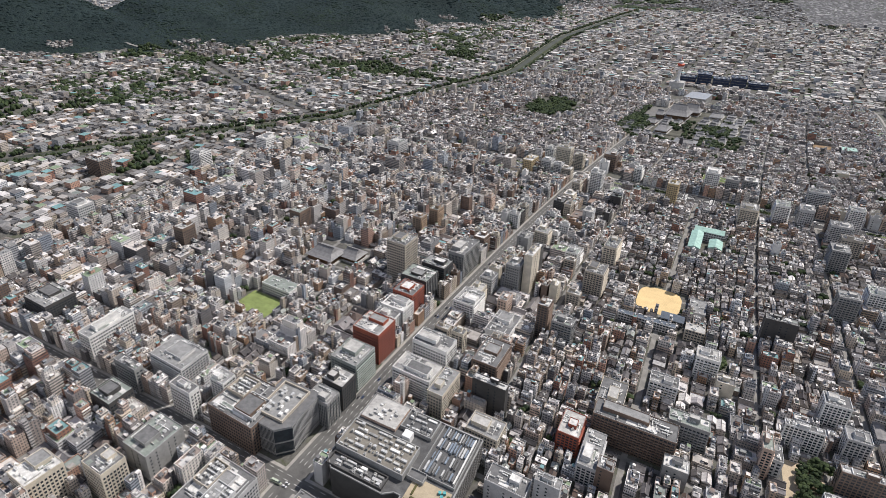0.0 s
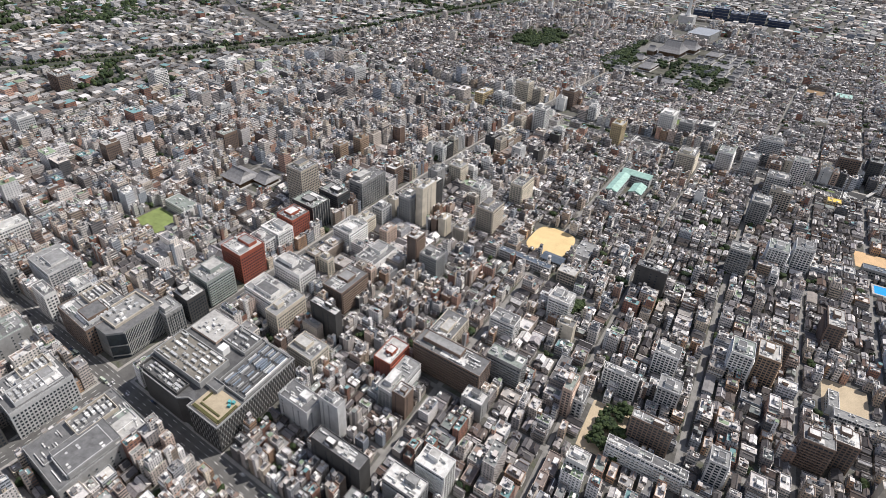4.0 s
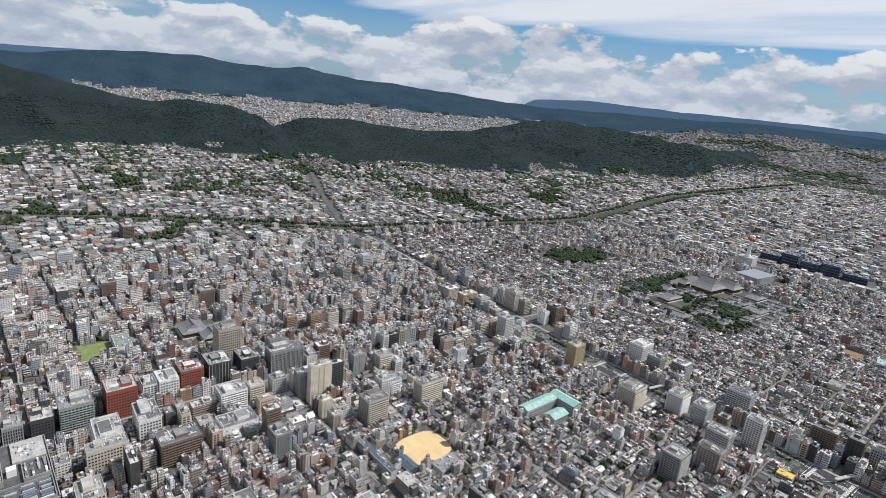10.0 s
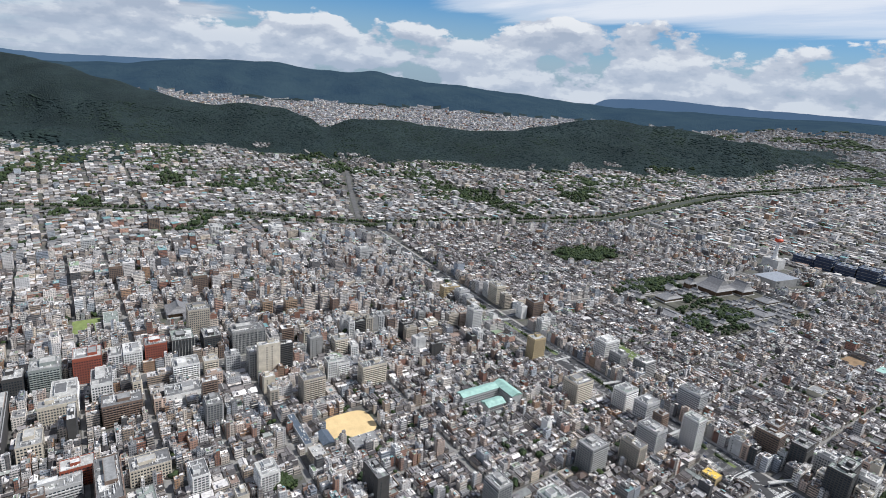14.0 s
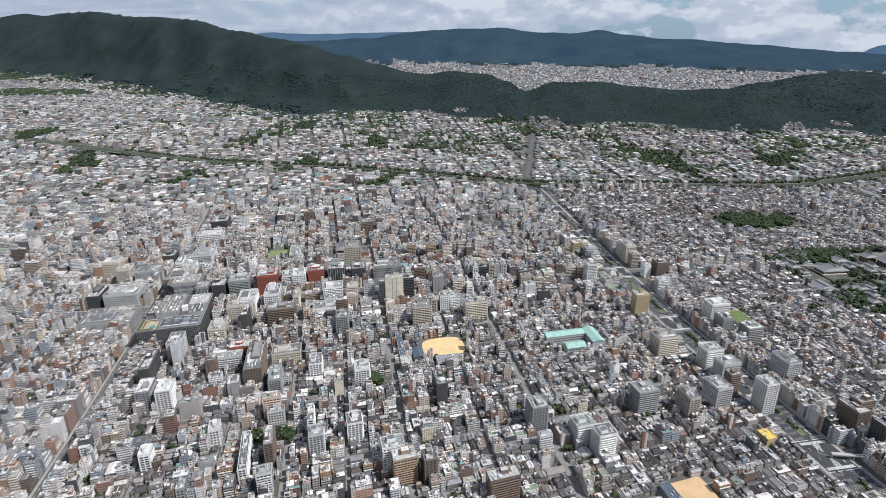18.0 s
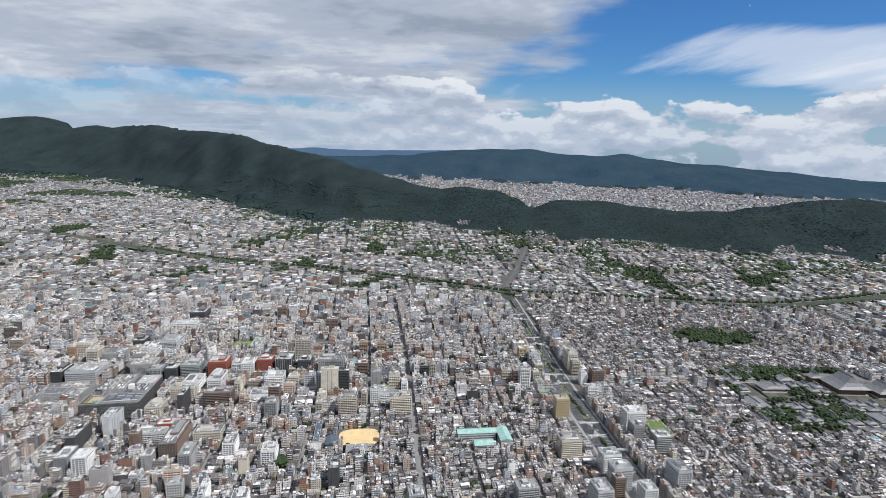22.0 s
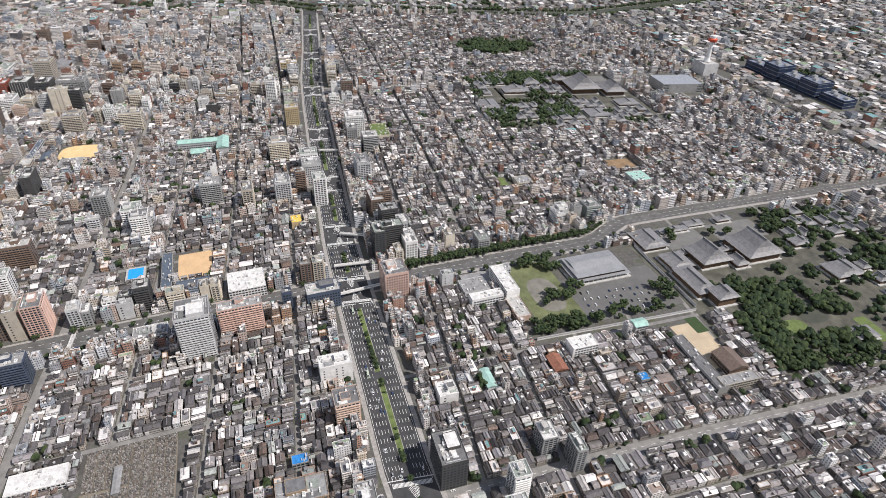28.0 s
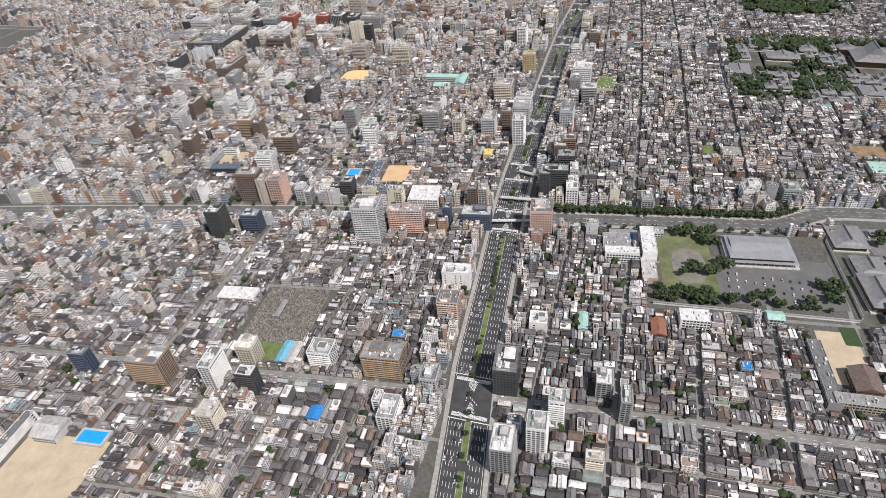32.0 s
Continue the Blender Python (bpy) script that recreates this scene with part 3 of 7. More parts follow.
EW = [(2300, 8), (2150, 5), (2000, 8), (1880, 5), (1760, 14), (1640, 5), (1520, 5), (1400, 5), (1290, 5), (1180, 5), (1075, 5), (975, 5), (872, 15), (784, 5), (700, 5),
      (628, 7), (560, 4.6), (494, 7), (400, 4.6), (322, 10), (240, 4.6), (160, 4.6), (80, 4.6), (0, 10), (-75, 4.6), (-150, 5), (-225, 4.6), (-300, 5), (-380, 4.6), (-460, 5), (-540, 4.6),
      (-620, 5), (-700, 5), (-790, 16), (-880, 7), (-960, 8)]
RIVER = [(2400, 2250), (1940, 1250), (1840, 1000), (1630, 510), (1480, 240), (1305, -60), (1240, -420), (1175, -900), (1190, -1500), (1170, -2100), (1130, -2900)]


def river_x(y):
    for (x0, y0), (x1, y1) in zip(RIVER, RIVER[1:]):
        if y >= y1:
            return x0 + (x1 - x0) * min(max((y - y0) / (y1 - y0), -1), 1)
    return RIVER[-1][0]


def strip(S, pts, width, z, mat, shift=0.0, lie=False):
    """A level ribbon along points."""
    i = S.slot(mat)
    v = []
    for k, (x, y) in enumerate(pts):
        x0, y0 = pts[max(k - 1, 0)]
        x1, y1 = pts[min(k + 1, len(pts) - 1)]
        n = math.hypot(x1 - x0, y1 - y0)
        nx, ny = -(y1 - y0) / n, (x1 - x0) / n
        q = z + (max(land(x + nx * 50, y + ny * 50), land(x - nx * 50, y - ny * 50)) if lie else 0.0)
        v += [(x + nx * (shift + width / 2), y + ny * (shift + width / 2), q), (x + nx * (shift - width / 2), y + ny * (shift - width / 2), q)]
    S.add(v, [(2 * k, 2 * k + 1, 2 * k + 3, 2 * k + 2) for k in range(len(pts) - 1)], [i] * (len(pts) - 1))


AVENUE = [(-1000, -130), (-356, -34), (-215, -11), (-70, 2), (40, 12), (130, 18), (400, 21), (600, 19), (750, 13), (920, -5), (1120, -24), (1350, -50), (1400, -70), (1960, -300)]


def gojo_y(x):
    """Where the avenue's middle runs."""
    return float(np.interp(x, [p[0] for p in AVENUE], [p[1] for p in AVENUE]))


def ns_line(x, y0=-960, y1=2300, n=54):
    return [(sx(x, y0 + (y1 - y0) * k / n), y0 + (y1 - y0) * k / n) for k in range(n + 1)]


def ew_line(y, x0=-1000, x1=1262):
    return [(sx(x, y), y) for x in range(x0, x1 + 1, 58)]


def build_streets():
    lanes = Soup()
    for x, w in NS:
        if w < 12:
            strip(lanes, ns_line(x), w, 0.06, M_STREET)
    for y, w in EW:
        if w < 12 and y:
            strip(lanes, ew_line(y), w, 0.09, M_STREET)
    lanes.stuff("side_street", "narrow grey asphalt side streets in a grid", "street", "structure")
    for x, w in NS:
        if w >= 12:
            S, P = Soup(), Soup()
            if x == 40:
                strip(P, ns_line(x, -40), w + 6, 0.11, M_PAVE)
                strip(S, ns_line(x, -40), w, 0.15, M_SIDE)
                strip(P, ns_line(x, -960, -40, 40), w - 2, 0.11, M_PAVE, 2)
                strip(S, ns_line(x, -960, -40, 40), w - 12, 0.15, M_SIDE, 2)
            else:
                strip(P, ns_line(x), w + 6, 0.11, M_PAVE)
                strip(S, ns_line(x), w, 0.15, M_SIDE)
            P.stuff("pavement", "pale paved footways beside a city street", "pavement", "structure")
            S.stuff("road", "dark asphalt main street running north to south", "road", "structure")
    for y, w in EW:
        if 12 <= w < 40:
            S, P = Soup(), Soup()
            strip(P, ew_line(y), w + 6, 0.13, M_PAVE)
            strip(S, ew_line(y), w, 0.19, M_SIDE)
            P.stuff("pavement", "pale paved footways beside a city street", "pavement", "structure")
            S.stuff("road", "dark asphalt main street running east to west", "road", "structure")
    line = [(x, gojo_y(x)) for x in range(-1000, 1390, 30)]
    S, P = Soup(), Soup()
    strip(P, line, 48, 0.21, M_PAVE)
    strip(S, line, 39, 0.26, M_ASPHALT)
    strip(S, [(x, gojo_y(x)) for x in range(1380, 1960, 30)], 16, 1.2, M_SIDE, 0, True)
    P.stuff("pavement", "pale paved footways along the broad avenue", "pavement", "structure")
    S.stuff("road", "broad dark asphalt avenue with many lanes", "road", "structure")


build_streets()


def build_river():
    pts = []
    for (x0, y0), (x1, y1) in zip(RIVER, RIVER[1:]):
        pts += [(x0 + (x1 - x0) * k / 16, y0 + (y1 - y0) * k / 16) for k in range(16)]
    W, G = Soup(), Soup()
    strip(G, pts, 50, 0.3, M_BANK, 0, True)
    strip(G, pts, 3, 0.36, M_STREET, 20, True)
    strip(G, pts, 3, 0.36, M_STREET, -18, True)
    strip(W, pts, 18, 0.42, M_WATER, 4, True)
    G.stuff("river_bank", "grassy river banks with a path on either side", "river bank", "structure")
    W.stuff("water", "shallow green-grey river between grassy banks", "water", "structure")


build_river()

# ---------------------------------------------------------------- open grounds: x0, y0, x1, y1, where nothing is built by chance
KEEP = [
    (444, 379, 502, 447),      # yellow school ground
    (90, 176, 146, 238),       # orange ground and pool
    (113, 458, 157, 512),       # sandy school ground
    (-171, -387, -73, -331),   # school by the temple
    (-462, 290, -384, 380),    # school ground in the west
    (-241, 177, -141, 260),    # graveyard
    (-96, -392, 62, -172),    # temple car park and hall
    (413, 191, 445, 241),      # green-roofed hall
    (296, 620, 336, 682),      # small park
    (852, 500, 942, 580),      # inner temple
    (-180, -760, 120, -424), (-71, -419, 134, -393),   # western temple
    (433, -677, 698, -317),    # eastern temple
    (850, -596, 966, -380),   # walled garden
    (889, 662, 945, 706),      # green ground
    (545, -866, 690, -736),    # department store
    (638, -989, 738, -889),    # tower
    (770, 954, 852, 1004),     # parking yard
    (264, -505, 304, -453),    # building site
    (237, -263, 269, -245),    # green lot
    (-260, 194, -232, 226),    # overgrown lot
    (383, 499, 411, 525),      # grove
    (6, -167, 36, -121),      # school pool
    (97, 254, 123, 281),       # orange school's pool
    (-395, 298, -371, 334),    # western school's pool
    (440, -1140, 720, -1055),  # railway station
]


def kept(x, y, m=0.0):
    for x0, y0, x1, y1 in KEEP:
        if x0 - m < x < x1 + m and y0 - m < y < y1 + m:
            return True
    return False


# ---------------------------------------------------------------- named blocks of offices and flats
TONE = {
    "dark": ((0.075, 0.073, 0.072), "dark grey"), "grey": ((0.32, 0.32, 0.315), "mid grey"), "pale": ((0.54, 0.54, 0.54), "pale grey"),
    "brown": ((0.20, 0.145, 0.115), "brown tiled"), "greygreen": ((0.30, 0.33, 0.31), "grey-green"), "red": ((0.33, 0.095, 0.06), "red-brown"),
    "white": ((0.80, 0.79, 0.77), "white"), "beige": ((0.48, 0.43, 0.36), "beige"), "cream": ((0.64, 0.58, 0.48), "cream"),
    "salmon": ((0.58, 0.44, 0.36), "pinkish beige"), "navy": ((0.075, 0.095, 0.14), "dark blue-grey"), "pink": ((0.62, 0.43, 0.36), "salmon pink"),
    "tan": ((0.55, 0.43, 0.25), "tan"), "orange": ((0.35, 0.255, 0.18), "orange-brown"),
}
TONE_MAT = {k: plain(v[1].replace(" ", "_") + "_facade", v[0], 0.7, 0, 0.12, 0.8, 1.12, 1.5) for k, v in TONE.items()}
ROOF_MAT = [plain("roof_membrane_" + n, c, 0.9, 0, 0.2, 0.7, 1.2, 1.0) for n, c in
            (("grey", (0.27, 0.27, 0.268)), ("pale", (0.45, 0.44, 0.42)), ("white", (0.64, 0.63, 0.61)), ("dark", (0.16, 0.16, 0.162)), ("greenish", (0.25, 0.28, 0.255)))]
M_METAL = plain("galvanised_metal", (0.58, 0.58, 0.57), 0.5, 0.3, 0.5)
M_TOWN_OWN = palette("house_walls", TOWN, False, 0.85, 0.5, 0.7)
M_TILE_OWN = tile_roofs("house_tiles", TILES, False)
M_TEAL = plain("copper_green_roof", (0.33, 0.51, 0.45), 0.6, 0, 0.2, 0.8, 1.15)
M_SAND = plain("school_sand", (0.48, 0.395, 0.28), 0.95, 0, 0.06, 0.85, 1.12, 0.8)
M_YELLOW = plain("yellow_sand", (0.70, 0.52, 0.27), 0.95, 0, 0.06, 0.88, 1.1, 0.8)
M_ORANGE = plain("orange_clay", (0.60, 0.41, 0.235), 0.95, 0, 0.06, 0.88, 1.1, 0.8)
M_POOL = plain("pool_water", (0.02, 0.33, 0.78), 0.15, 0, 0.3, 0.9, 1.1)
M_TEMPLE = plain("temple_tiles", (0.215, 0.212, 0.215), 0.5, 0, 0.25, 0.75, 1.2, 2.0)
M_WOOD = plain("old_timber", (0.13, 0.085, 0.055), 0.85)
M_GRAVEL = plain("gravel", (0.175, 0.172, 0.165), 0.95, 0, 0.1, 0.85, 1.12, 2.0)
M_BLUEROOF = plain("blue_metal_roof", (0.035, 0.22, 0.55), 0.5)
M_SLATE = plain("dark_blue_roof", (0.10, 0.125, 0.16), 0.55)
M_REDMETAL = plain("red_roof", (0.42, 0.12, 0.06), 0.7)


def spot(x, y, rot):
    c, s = math.cos(rot), math.sin(rot)
    return lambda u, v: (x + u * c - v * s, y + u * s + v * c)


def pane(S, cx, cy, w, d, z0, z1, rot, side):
    """A window pane set in a wall: its outer face, top and edges."""
    a, b = w / 2, d / 2
    pts = [(-a, -b, z0), (a, -b, z0), (a, b, z0), (-a, b, z0), (-a, -b, z1), (a, -b, z1), (a, b, z1), (-a, b, z1)]
    inner = (2, 0, 1, 3)[side]
    faces = [f for k, f in enumerate(SIDES) if k != inner] + [(4, 5, 6, 7)]
    S.add(turned(pts, cx, cy, rot), faces, [S.slot(M_GLASS)] * 4)


def office(x, y, w, d, h, tone, style, named=True):
    """A block of offices or flats with its roof, plant, window rows and balconies."""
    rnd = random.Random(int(x * 7 + y * 13 + h))
    if named:
        KEEP.append((x - w / 2 - 1, y - d / 2 - 1, x + w / 2 + 1, y + d / 2 + 1))
    rot = math.atan(-lean(x))
    at = spot(x, y, rot)
    flats = style == "strip"
    look_ = {"slot": "with rows of narrow glass slots", "fin": "with tall upright fins", "grid": "with a grid of square windows",
             "strip": "with a balcony on every floor", "plain": "with plain walls and few windows"}[style]
    size = "tall " if h > 40 else ("low " if h < 20 else "")
    ob = thing("apartment_block" if flats else "office_block", x, y, 0, f"{size}{TONE[tone][1]} {'apartment' if flats else 'office'} block {look_}",
               "building", "apartment blocks" if flats else "office blocks")
    mat = TONE_MAT[tone]
    S = Soup()
    parapet_box(S, x, y, w, d, 0, h, rot, mat, mat)
    part("wall", S, ob)
    S = Soup()
    box(S, x, y, w - 0.9, d - 0.9, h - 0.9, h - 0.7, rot, ROOF_MAT[3] if w * d > 2000 else rnd.choice((*ROOF_MAT, ROOF_MAT[0], ROOF_MAT[3])))
    part("roof", S, ob)
    # plant on the roof
    kit, z0 = Soup(), h - 0.7
    if w * d > 2000:
        for k, (fu, fv, fw, fd) in enumerate(((-0.2, 0.12, 0.42, 0.5), (0.24, -0.16, 0.38, 0.46))):
            S = Soup()
            cu, cv, cw, cd = fu * w, fv * d, fw * w, fd * d
            parapet_box(S, *at(cu, cv), cw, cd, z0, h + 3.6, rot, TONE_MAT["beige" if k else "pale"], ROOF_MAT[3 if k else 0], 0.6, 2.6)
            ring = part("plant_court", S, ob)
            for r in range(int(cd / 4.2)):
                if rnd.random() < 0.3:
                    S = Soup()
                    box(S, *at(cu, cv - cd / 2 + 2.6 + r * 4.2), cw * 0.7, 1.2, h + 1.0, h + 2.6, rot, M_METAL)
                    part("duct", S, ring)
                    continue
                for q in range(int(cw / 3.4)):
                    if rnd.random() < 0.75:
                        box(kit, *at(cu - cw / 2 + 2.2 + q * 3.4, cv - cd / 2 + 2.6 + r * 4.2), 1.8 + rnd.random(), 1.6 + rnd.random() * 1.2, h + 1.0, h + 2.4 + rnd.random() * 1.2, rot, rnd.choice((M_WHITE, M_METAL, M_UNIT, M_CONC)))
    if min(w, d) > 7:
        px, py = (rnd.random() - 0.5) * w * 0.4, (rnd.random() - 0.5) * d * 0.4
        S = Soup()
        sw, sd = (min(w * 0.4, 9), min(d * 0.4, 9)) if w * d < 700 else (w * (0.35 + 0.25 * rnd.random()), d * (0.3 + 0.3 * rnd.random()))
        parapet_box(S, *at(px, py), sw, sd, z0, h + 2.6 + rnd.random() * 2, rot, mat, ROOF_MAT[rnd.choice((0, 3) if w * d > 1200 else (0, 1, 2, 3))], 0.3, 0.6)
        part("stair_head", S, ob)
        for _ in range(3 if w * d < 500 else (6 if w * d < 2500 else 4)):
            S = Soup()
            q = at((rnd.random() - 0.5) * (w - 5), (rnd.random() - 0.5) * (d - 5))
            a, b = 1.2 + rnd.random() * 3.5, 1.2 + rnd.random() * 2.2
            t = 1.0 + rnd.random() * 1.4
            box(S, *q, a, b, z0, z0 + t, rot, M_METAL if rnd.random() < 0.6 else M_WHITE)
            box(S, *q, a * 0.6, b * 0.6, z0 + t, z0 + 0.25 + t, rot, M_CONC)
            part("rooftop_unit", S, ob)
        # mats of other colour, ducts, small coolers in rows, rails
        for _ in range(2 + int(w * d / 350)):
            a, b = w * (0.15 + 0.3 * rnd.random()), d * (0.15 + 0.3 * rnd.random())
            q = at((rnd.random() - 0.5) * (w - a - 2), (rnd.random() - 0.5) * (d - b - 2))
            box(kit, *q, a, b, z0, z0 + 0.12 + rnd.random() * 0.1, rot, rnd.choice(ROOF_MAT))
        for _ in range(1 + int(w * d / 180)):
            long_ = 3 + rnd.random() * min(w, d) * 0.5
            a, b = (long_, 0.7) if rnd.random() < 0.5 else (0.7, long_)
            q = at((rnd.random() - 0.5) * (w - a - 2), (rnd.random() - 0.5) * (d - b - 2))
            box(kit, *q, a, b, z0 + 0.3, z0 + 1.0 + rnd.random() * 0.5, rot, rnd.choice((M_METAL, M_WHITE, M_CONC)))
        for _ in range(1 + int(w * d / 130)):
            u, v, n_ = (rnd.random() - 0.5) * (w - 8), (rnd.random() - 0.5) * (d - 4), rnd.randrange(2, 6)
            for k in range(n_):
                u2 = u + k * 1.7
                if abs(u2) < w / 2 - 1.5:
                    box(kit, *at(u2, v), 1.1, 1.0, z0, z0 + 1.3, rot, M_UNIT)
        for sgn in (-1, 1):
            box(kit, *at(0, sgn * (d / 2 - 0.25)), w - 0.6, 0.08, h + 0.6, h + 0.75, rot, M_METAL)
            box(kit, *at(sgn * (w / 2 - 0.25), 0), 0.08, d - 0.6, h + 0.6, h + 0.75, rot, M_METAL)
        tagged(part("roof_machinery", kit, ob, "ducts, coolers and rails"), kind="stuff")
    storey = 3.05 if flats else 3.7
    n = int((h - 1.2) / storey)
    pitch, share, tall = {"slot": (1.5, 0.45, 2.6), "fin": (2.0, 0.55, 2.5), "grid": (2.9, 0.6, 1.9), "strip": (3.4, 0.72, 1.7), "plain": (6.0, 0.25, 1.4)}[style]
    panes = Soup()
    for f in range(n):
        z = 1.1 + f * storey
        S = panes
        for side, (length, off) in enumerate(((w, d), (w, d), (d, w), (d, w))):
            sgn = 1 if side % 2 else -1
            bays = max(1, int((length - 1.6) / pitch))
            step = (length - 1.6) / bays
            for k in range(bays):
                u = -length / 2 + 0.8 + (k + 0.5) * step
                if style == "plain" and (k * 7 + side * 3) % 3 == 0:
                    continue
                a, b = (step * share, 0.12) if side < 2 else (0.12, step * share)
                q = at(u, sgn * off / 2) if side < 2 else at(sgn * off / 2, u)
                pane(S, *q, a, b, z, z + tall, rot, side)
        if flats and f:
            for sgn in ((-1, 1) if w * d > 420 else (-1,)):
                S = Soup()
                if w > d:
                    q, a, b = at(0, sgn * (d / 2 + 0.6)), w * 0.94, 1.2
                else:
                    q, a, b = at(sgn * (w / 2 + 0.6), 0), 1.2, d * 0.94
                box(S, *q, a, b, z - 1.1, z - 0.0, rot, mat)
                part("balcony", S, ob)
    tagged(part("window_panes", panes, ob, "dark window panes"), kind="stuff")
    if style == "fin":
        for side in (0, 1):
            for k in range(int(d / 4) + 1):
                S = Soup()
                box(S, *at((1 if side else -1) * (w / 2 + 0.25), -d / 2 + 0.4 + k * (d - 0.8) / int(d / 4)), 0.5, 0.5, 2, h - 1, rot, M_CONC)
                part("fin", S, ob)
    return ob


office(791, 840, 56, 50, 32, "brown", "grid")
office(735, 798, 25, 19, 30, "grey", "fin")
office(735, 771, 25, 22, 30, "dark", "grid")
office(740, 737, 32, 35, 34, "greygreen", "strip")
office(743, 689, 34, 34, 38, "red", "grid")
office(744, 634, 31, 24, 32, "white", "grid")
office(746, 656, 27, 17, 30, "white", "strip")
office(745, 604, 28, 29, 36, "red", "grid")
office(749, 567, 37, 31, 36, "dark", "fin")
office(743, 527, 34, 25, 34, "dark", "strip")
office(792, 535, 29, 32, 58, "beige", "grid")
office(727, 475, 23, 50, 38, "grey", "fin")
office(632, 471, 11, 31, 55, "cream", "plain")
office(633, 448, 10, 24, 50, "dark", "strip")
office(649, 484, 19, 24, 40, "grey", "grid")
office(676, 575, 27, 34, 30, "white", "strip")
office(674, 676, 42, 24, 34, "white", "grid")
office(586, 561, 13, 19, 45, "brown", "strip")
office(626, 587, 29, 43, 18, "white", "plain")
office(614, 658, 28, 44, 30, "brown", "strip")
office(674, 717, 44, 28, 28, "white", "strip")
office(640, 724, 17, 40, 30, "cream", "grid")
office(596, 710, 35, 9, 38, "dark", "plain")
office(584, 750, 32, 24, 24, "cream", "grid")
office(462, 681, 74, 23, 32, "brown", "strip")
office(489, 642, 26, 40, 20, "cream", "grid")
office(545, 800, 35, 19, 30, "pale", "plain")
office(514, 792, 21, 10, 40, "pale", "plain")
office(482, 819, 51, 13, 34, "dark", "plain")
office(514, 707, 20, 31, 24, "red", "strip")
office(491, 725, 18, 44, 22, "pale", "strip")
office(476, 741, 14, 14, 28, "brown", "plain")
office(413, 783, 27, 18, 32, "white", "strip")
office(424, 809, 32, 17, 30, "grey", "strip")
office(417, 651, 36, 16, 28, "grey", "strip")
office(353, 649, 9, 21, 34, "salmon", "strip")
office(422, 704, 21, 14, 22, "grey", "plain")
office(408, 538, 24, 20, 28, "white", "strip")
office(445, 600, 28, 17, 24, "white", "strip")
office(340, 441, 34, 14, 38, "dark", "plain")
office(291, 551, 23, 18, 30, "white", "strip")
office(278, 594, 20, 17, 30, "pale", "strip")
office(280, 645, 35, 10, 32, "brown", "strip")
office(275, 671, 66, 9, 20, "white", "strip")
office(320, 602, 33, 8, 26, "white", "strip")
office(201, 474, 18, 14, 36, "brown", "strip")
office(209, 500, 20, 26, 36, "orange", "strip")
office(225, 644, 15, 16, 30, "pale", "strip")
office(267, 189, 23, 29, 36, "grey", "strip")
office(307, 44, 21, 28, 34, "pale", "grid")
office(265, 333, 24, 20, 36, "grey", "strip")
office(389, 92, 27, 32, 34, "cream", "strip")
office(511, 65, 18, 24, 40, "tan", "grid")
office(554, 435, 24, 31, 36, "beige", "strip")
office(552, 344, 18, 38, 34, "cream", "strip")
office(562, 562, 24, 19, 30, "grey", "strip")
office(652, 352, 20, 21, 30, "cream", "strip")
office(-36, 177, 31, 33, 58, "pale", "strip")
office(-14, 135, 15, 46, 38, "pink", "strip")
office(59, 65, 19, 13, 32, "brown", "strip")
office(58, 50, 14, 13, 32, "beige", "strip")
office(10, 87, 11, 11, 30, "navy", "grid")
office(47, 244, 17, 17, 34, "dark", "strip")
office(17, -37, 28, 28, 40, "pink", "grid")
office(95, -29, 26, 14, 45, "dark", "strip")
office(86, -67, 31, 16, 34, "white", "grid")
office(126, -65, 19, 12, 34, "pale", "grid")
office(635, 100, 21, 19, 46, "white", "strip")
office(459, -43, 24, 33, 40, "white", "grid")
office(425, -33, 23, 18, 34, "grey", "grid")
office(240, 36, 22, 18, 45, "white", "strip")
office(271, 62, 14, 15, 40, "brown", "strip")
office(28, 386, 21, 32, 48, "brown", "grid")
office(28, 343, 26, 19, 44, "pink", "strip")
office(26, 364, 20, 14, 40, "beige", "plain")
office(159, 403, 16, 33, 34, "brown", "strip")
office(231, 511, 20, 24, 36, "white", "strip")
office(96, 401, 19, 24, 36, "white", "strip")
office(-60, 384, 23, 19, 44, "dark", "strip")
office(-45, 344, 17, 24, 30, "navy", "strip")
office(-10, 229, 17, 34, 13, "white", "grid")
office(12, 47, 21, 38, 26, "navy", "grid")
office(87, -166, 20, 16, 22, "grey", "strip")
office(139, -347, 21, 23, 24, "greygreen", "strip")
office(131, -296, 21, 20, 22, "white", "grid")
office(249, 138, 28, 15, 34, "beige", "strip")
office(261, 89, 29, 22, 34, "pale", "strip")
office(396, -61, 23, 26, 30, "grey", "strip")
office(731, -31, 28, 21, 38, "cream", "grid")
office(645, -53, 24, 24, 34, "brown", "grid")
office(228, 288, 23, 24, 30, "white", "strip")
office(202, 273, 21, 22, 34, "white", "strip")
office(342, 46, 22, 27, 34, "white", "strip")
office(182, -38, 30, 18, 40, "brown", "strip")
office(291, -34, 33, 21, 40, "pale", "strip")
office(-302, 306, 24, 36, 36, "orange", "strip")
office(-245, 75, 22, 40, 32, "orange", "strip")
office(-246, 143, 21, 24, 24, "white", "strip")
office(-292, 239, 27, 13, 36, "white", "strip")
office(-295, -88, 19, 17, 40, "white", "strip")
office(-261, -100, 15, 15, 34, "white", "strip")
office(-231, -47, 34, 23, 36, "dark", "grid")
office(-316, -63, 27, 19, 36, "grey", "strip")
office(-289, 64, 14, 8, 20, "white", "strip")
office(-298, 49, 27, 17, 20, "white", "strip")
office(-157, 34, 21, 23, 32, "salmon", "strip")
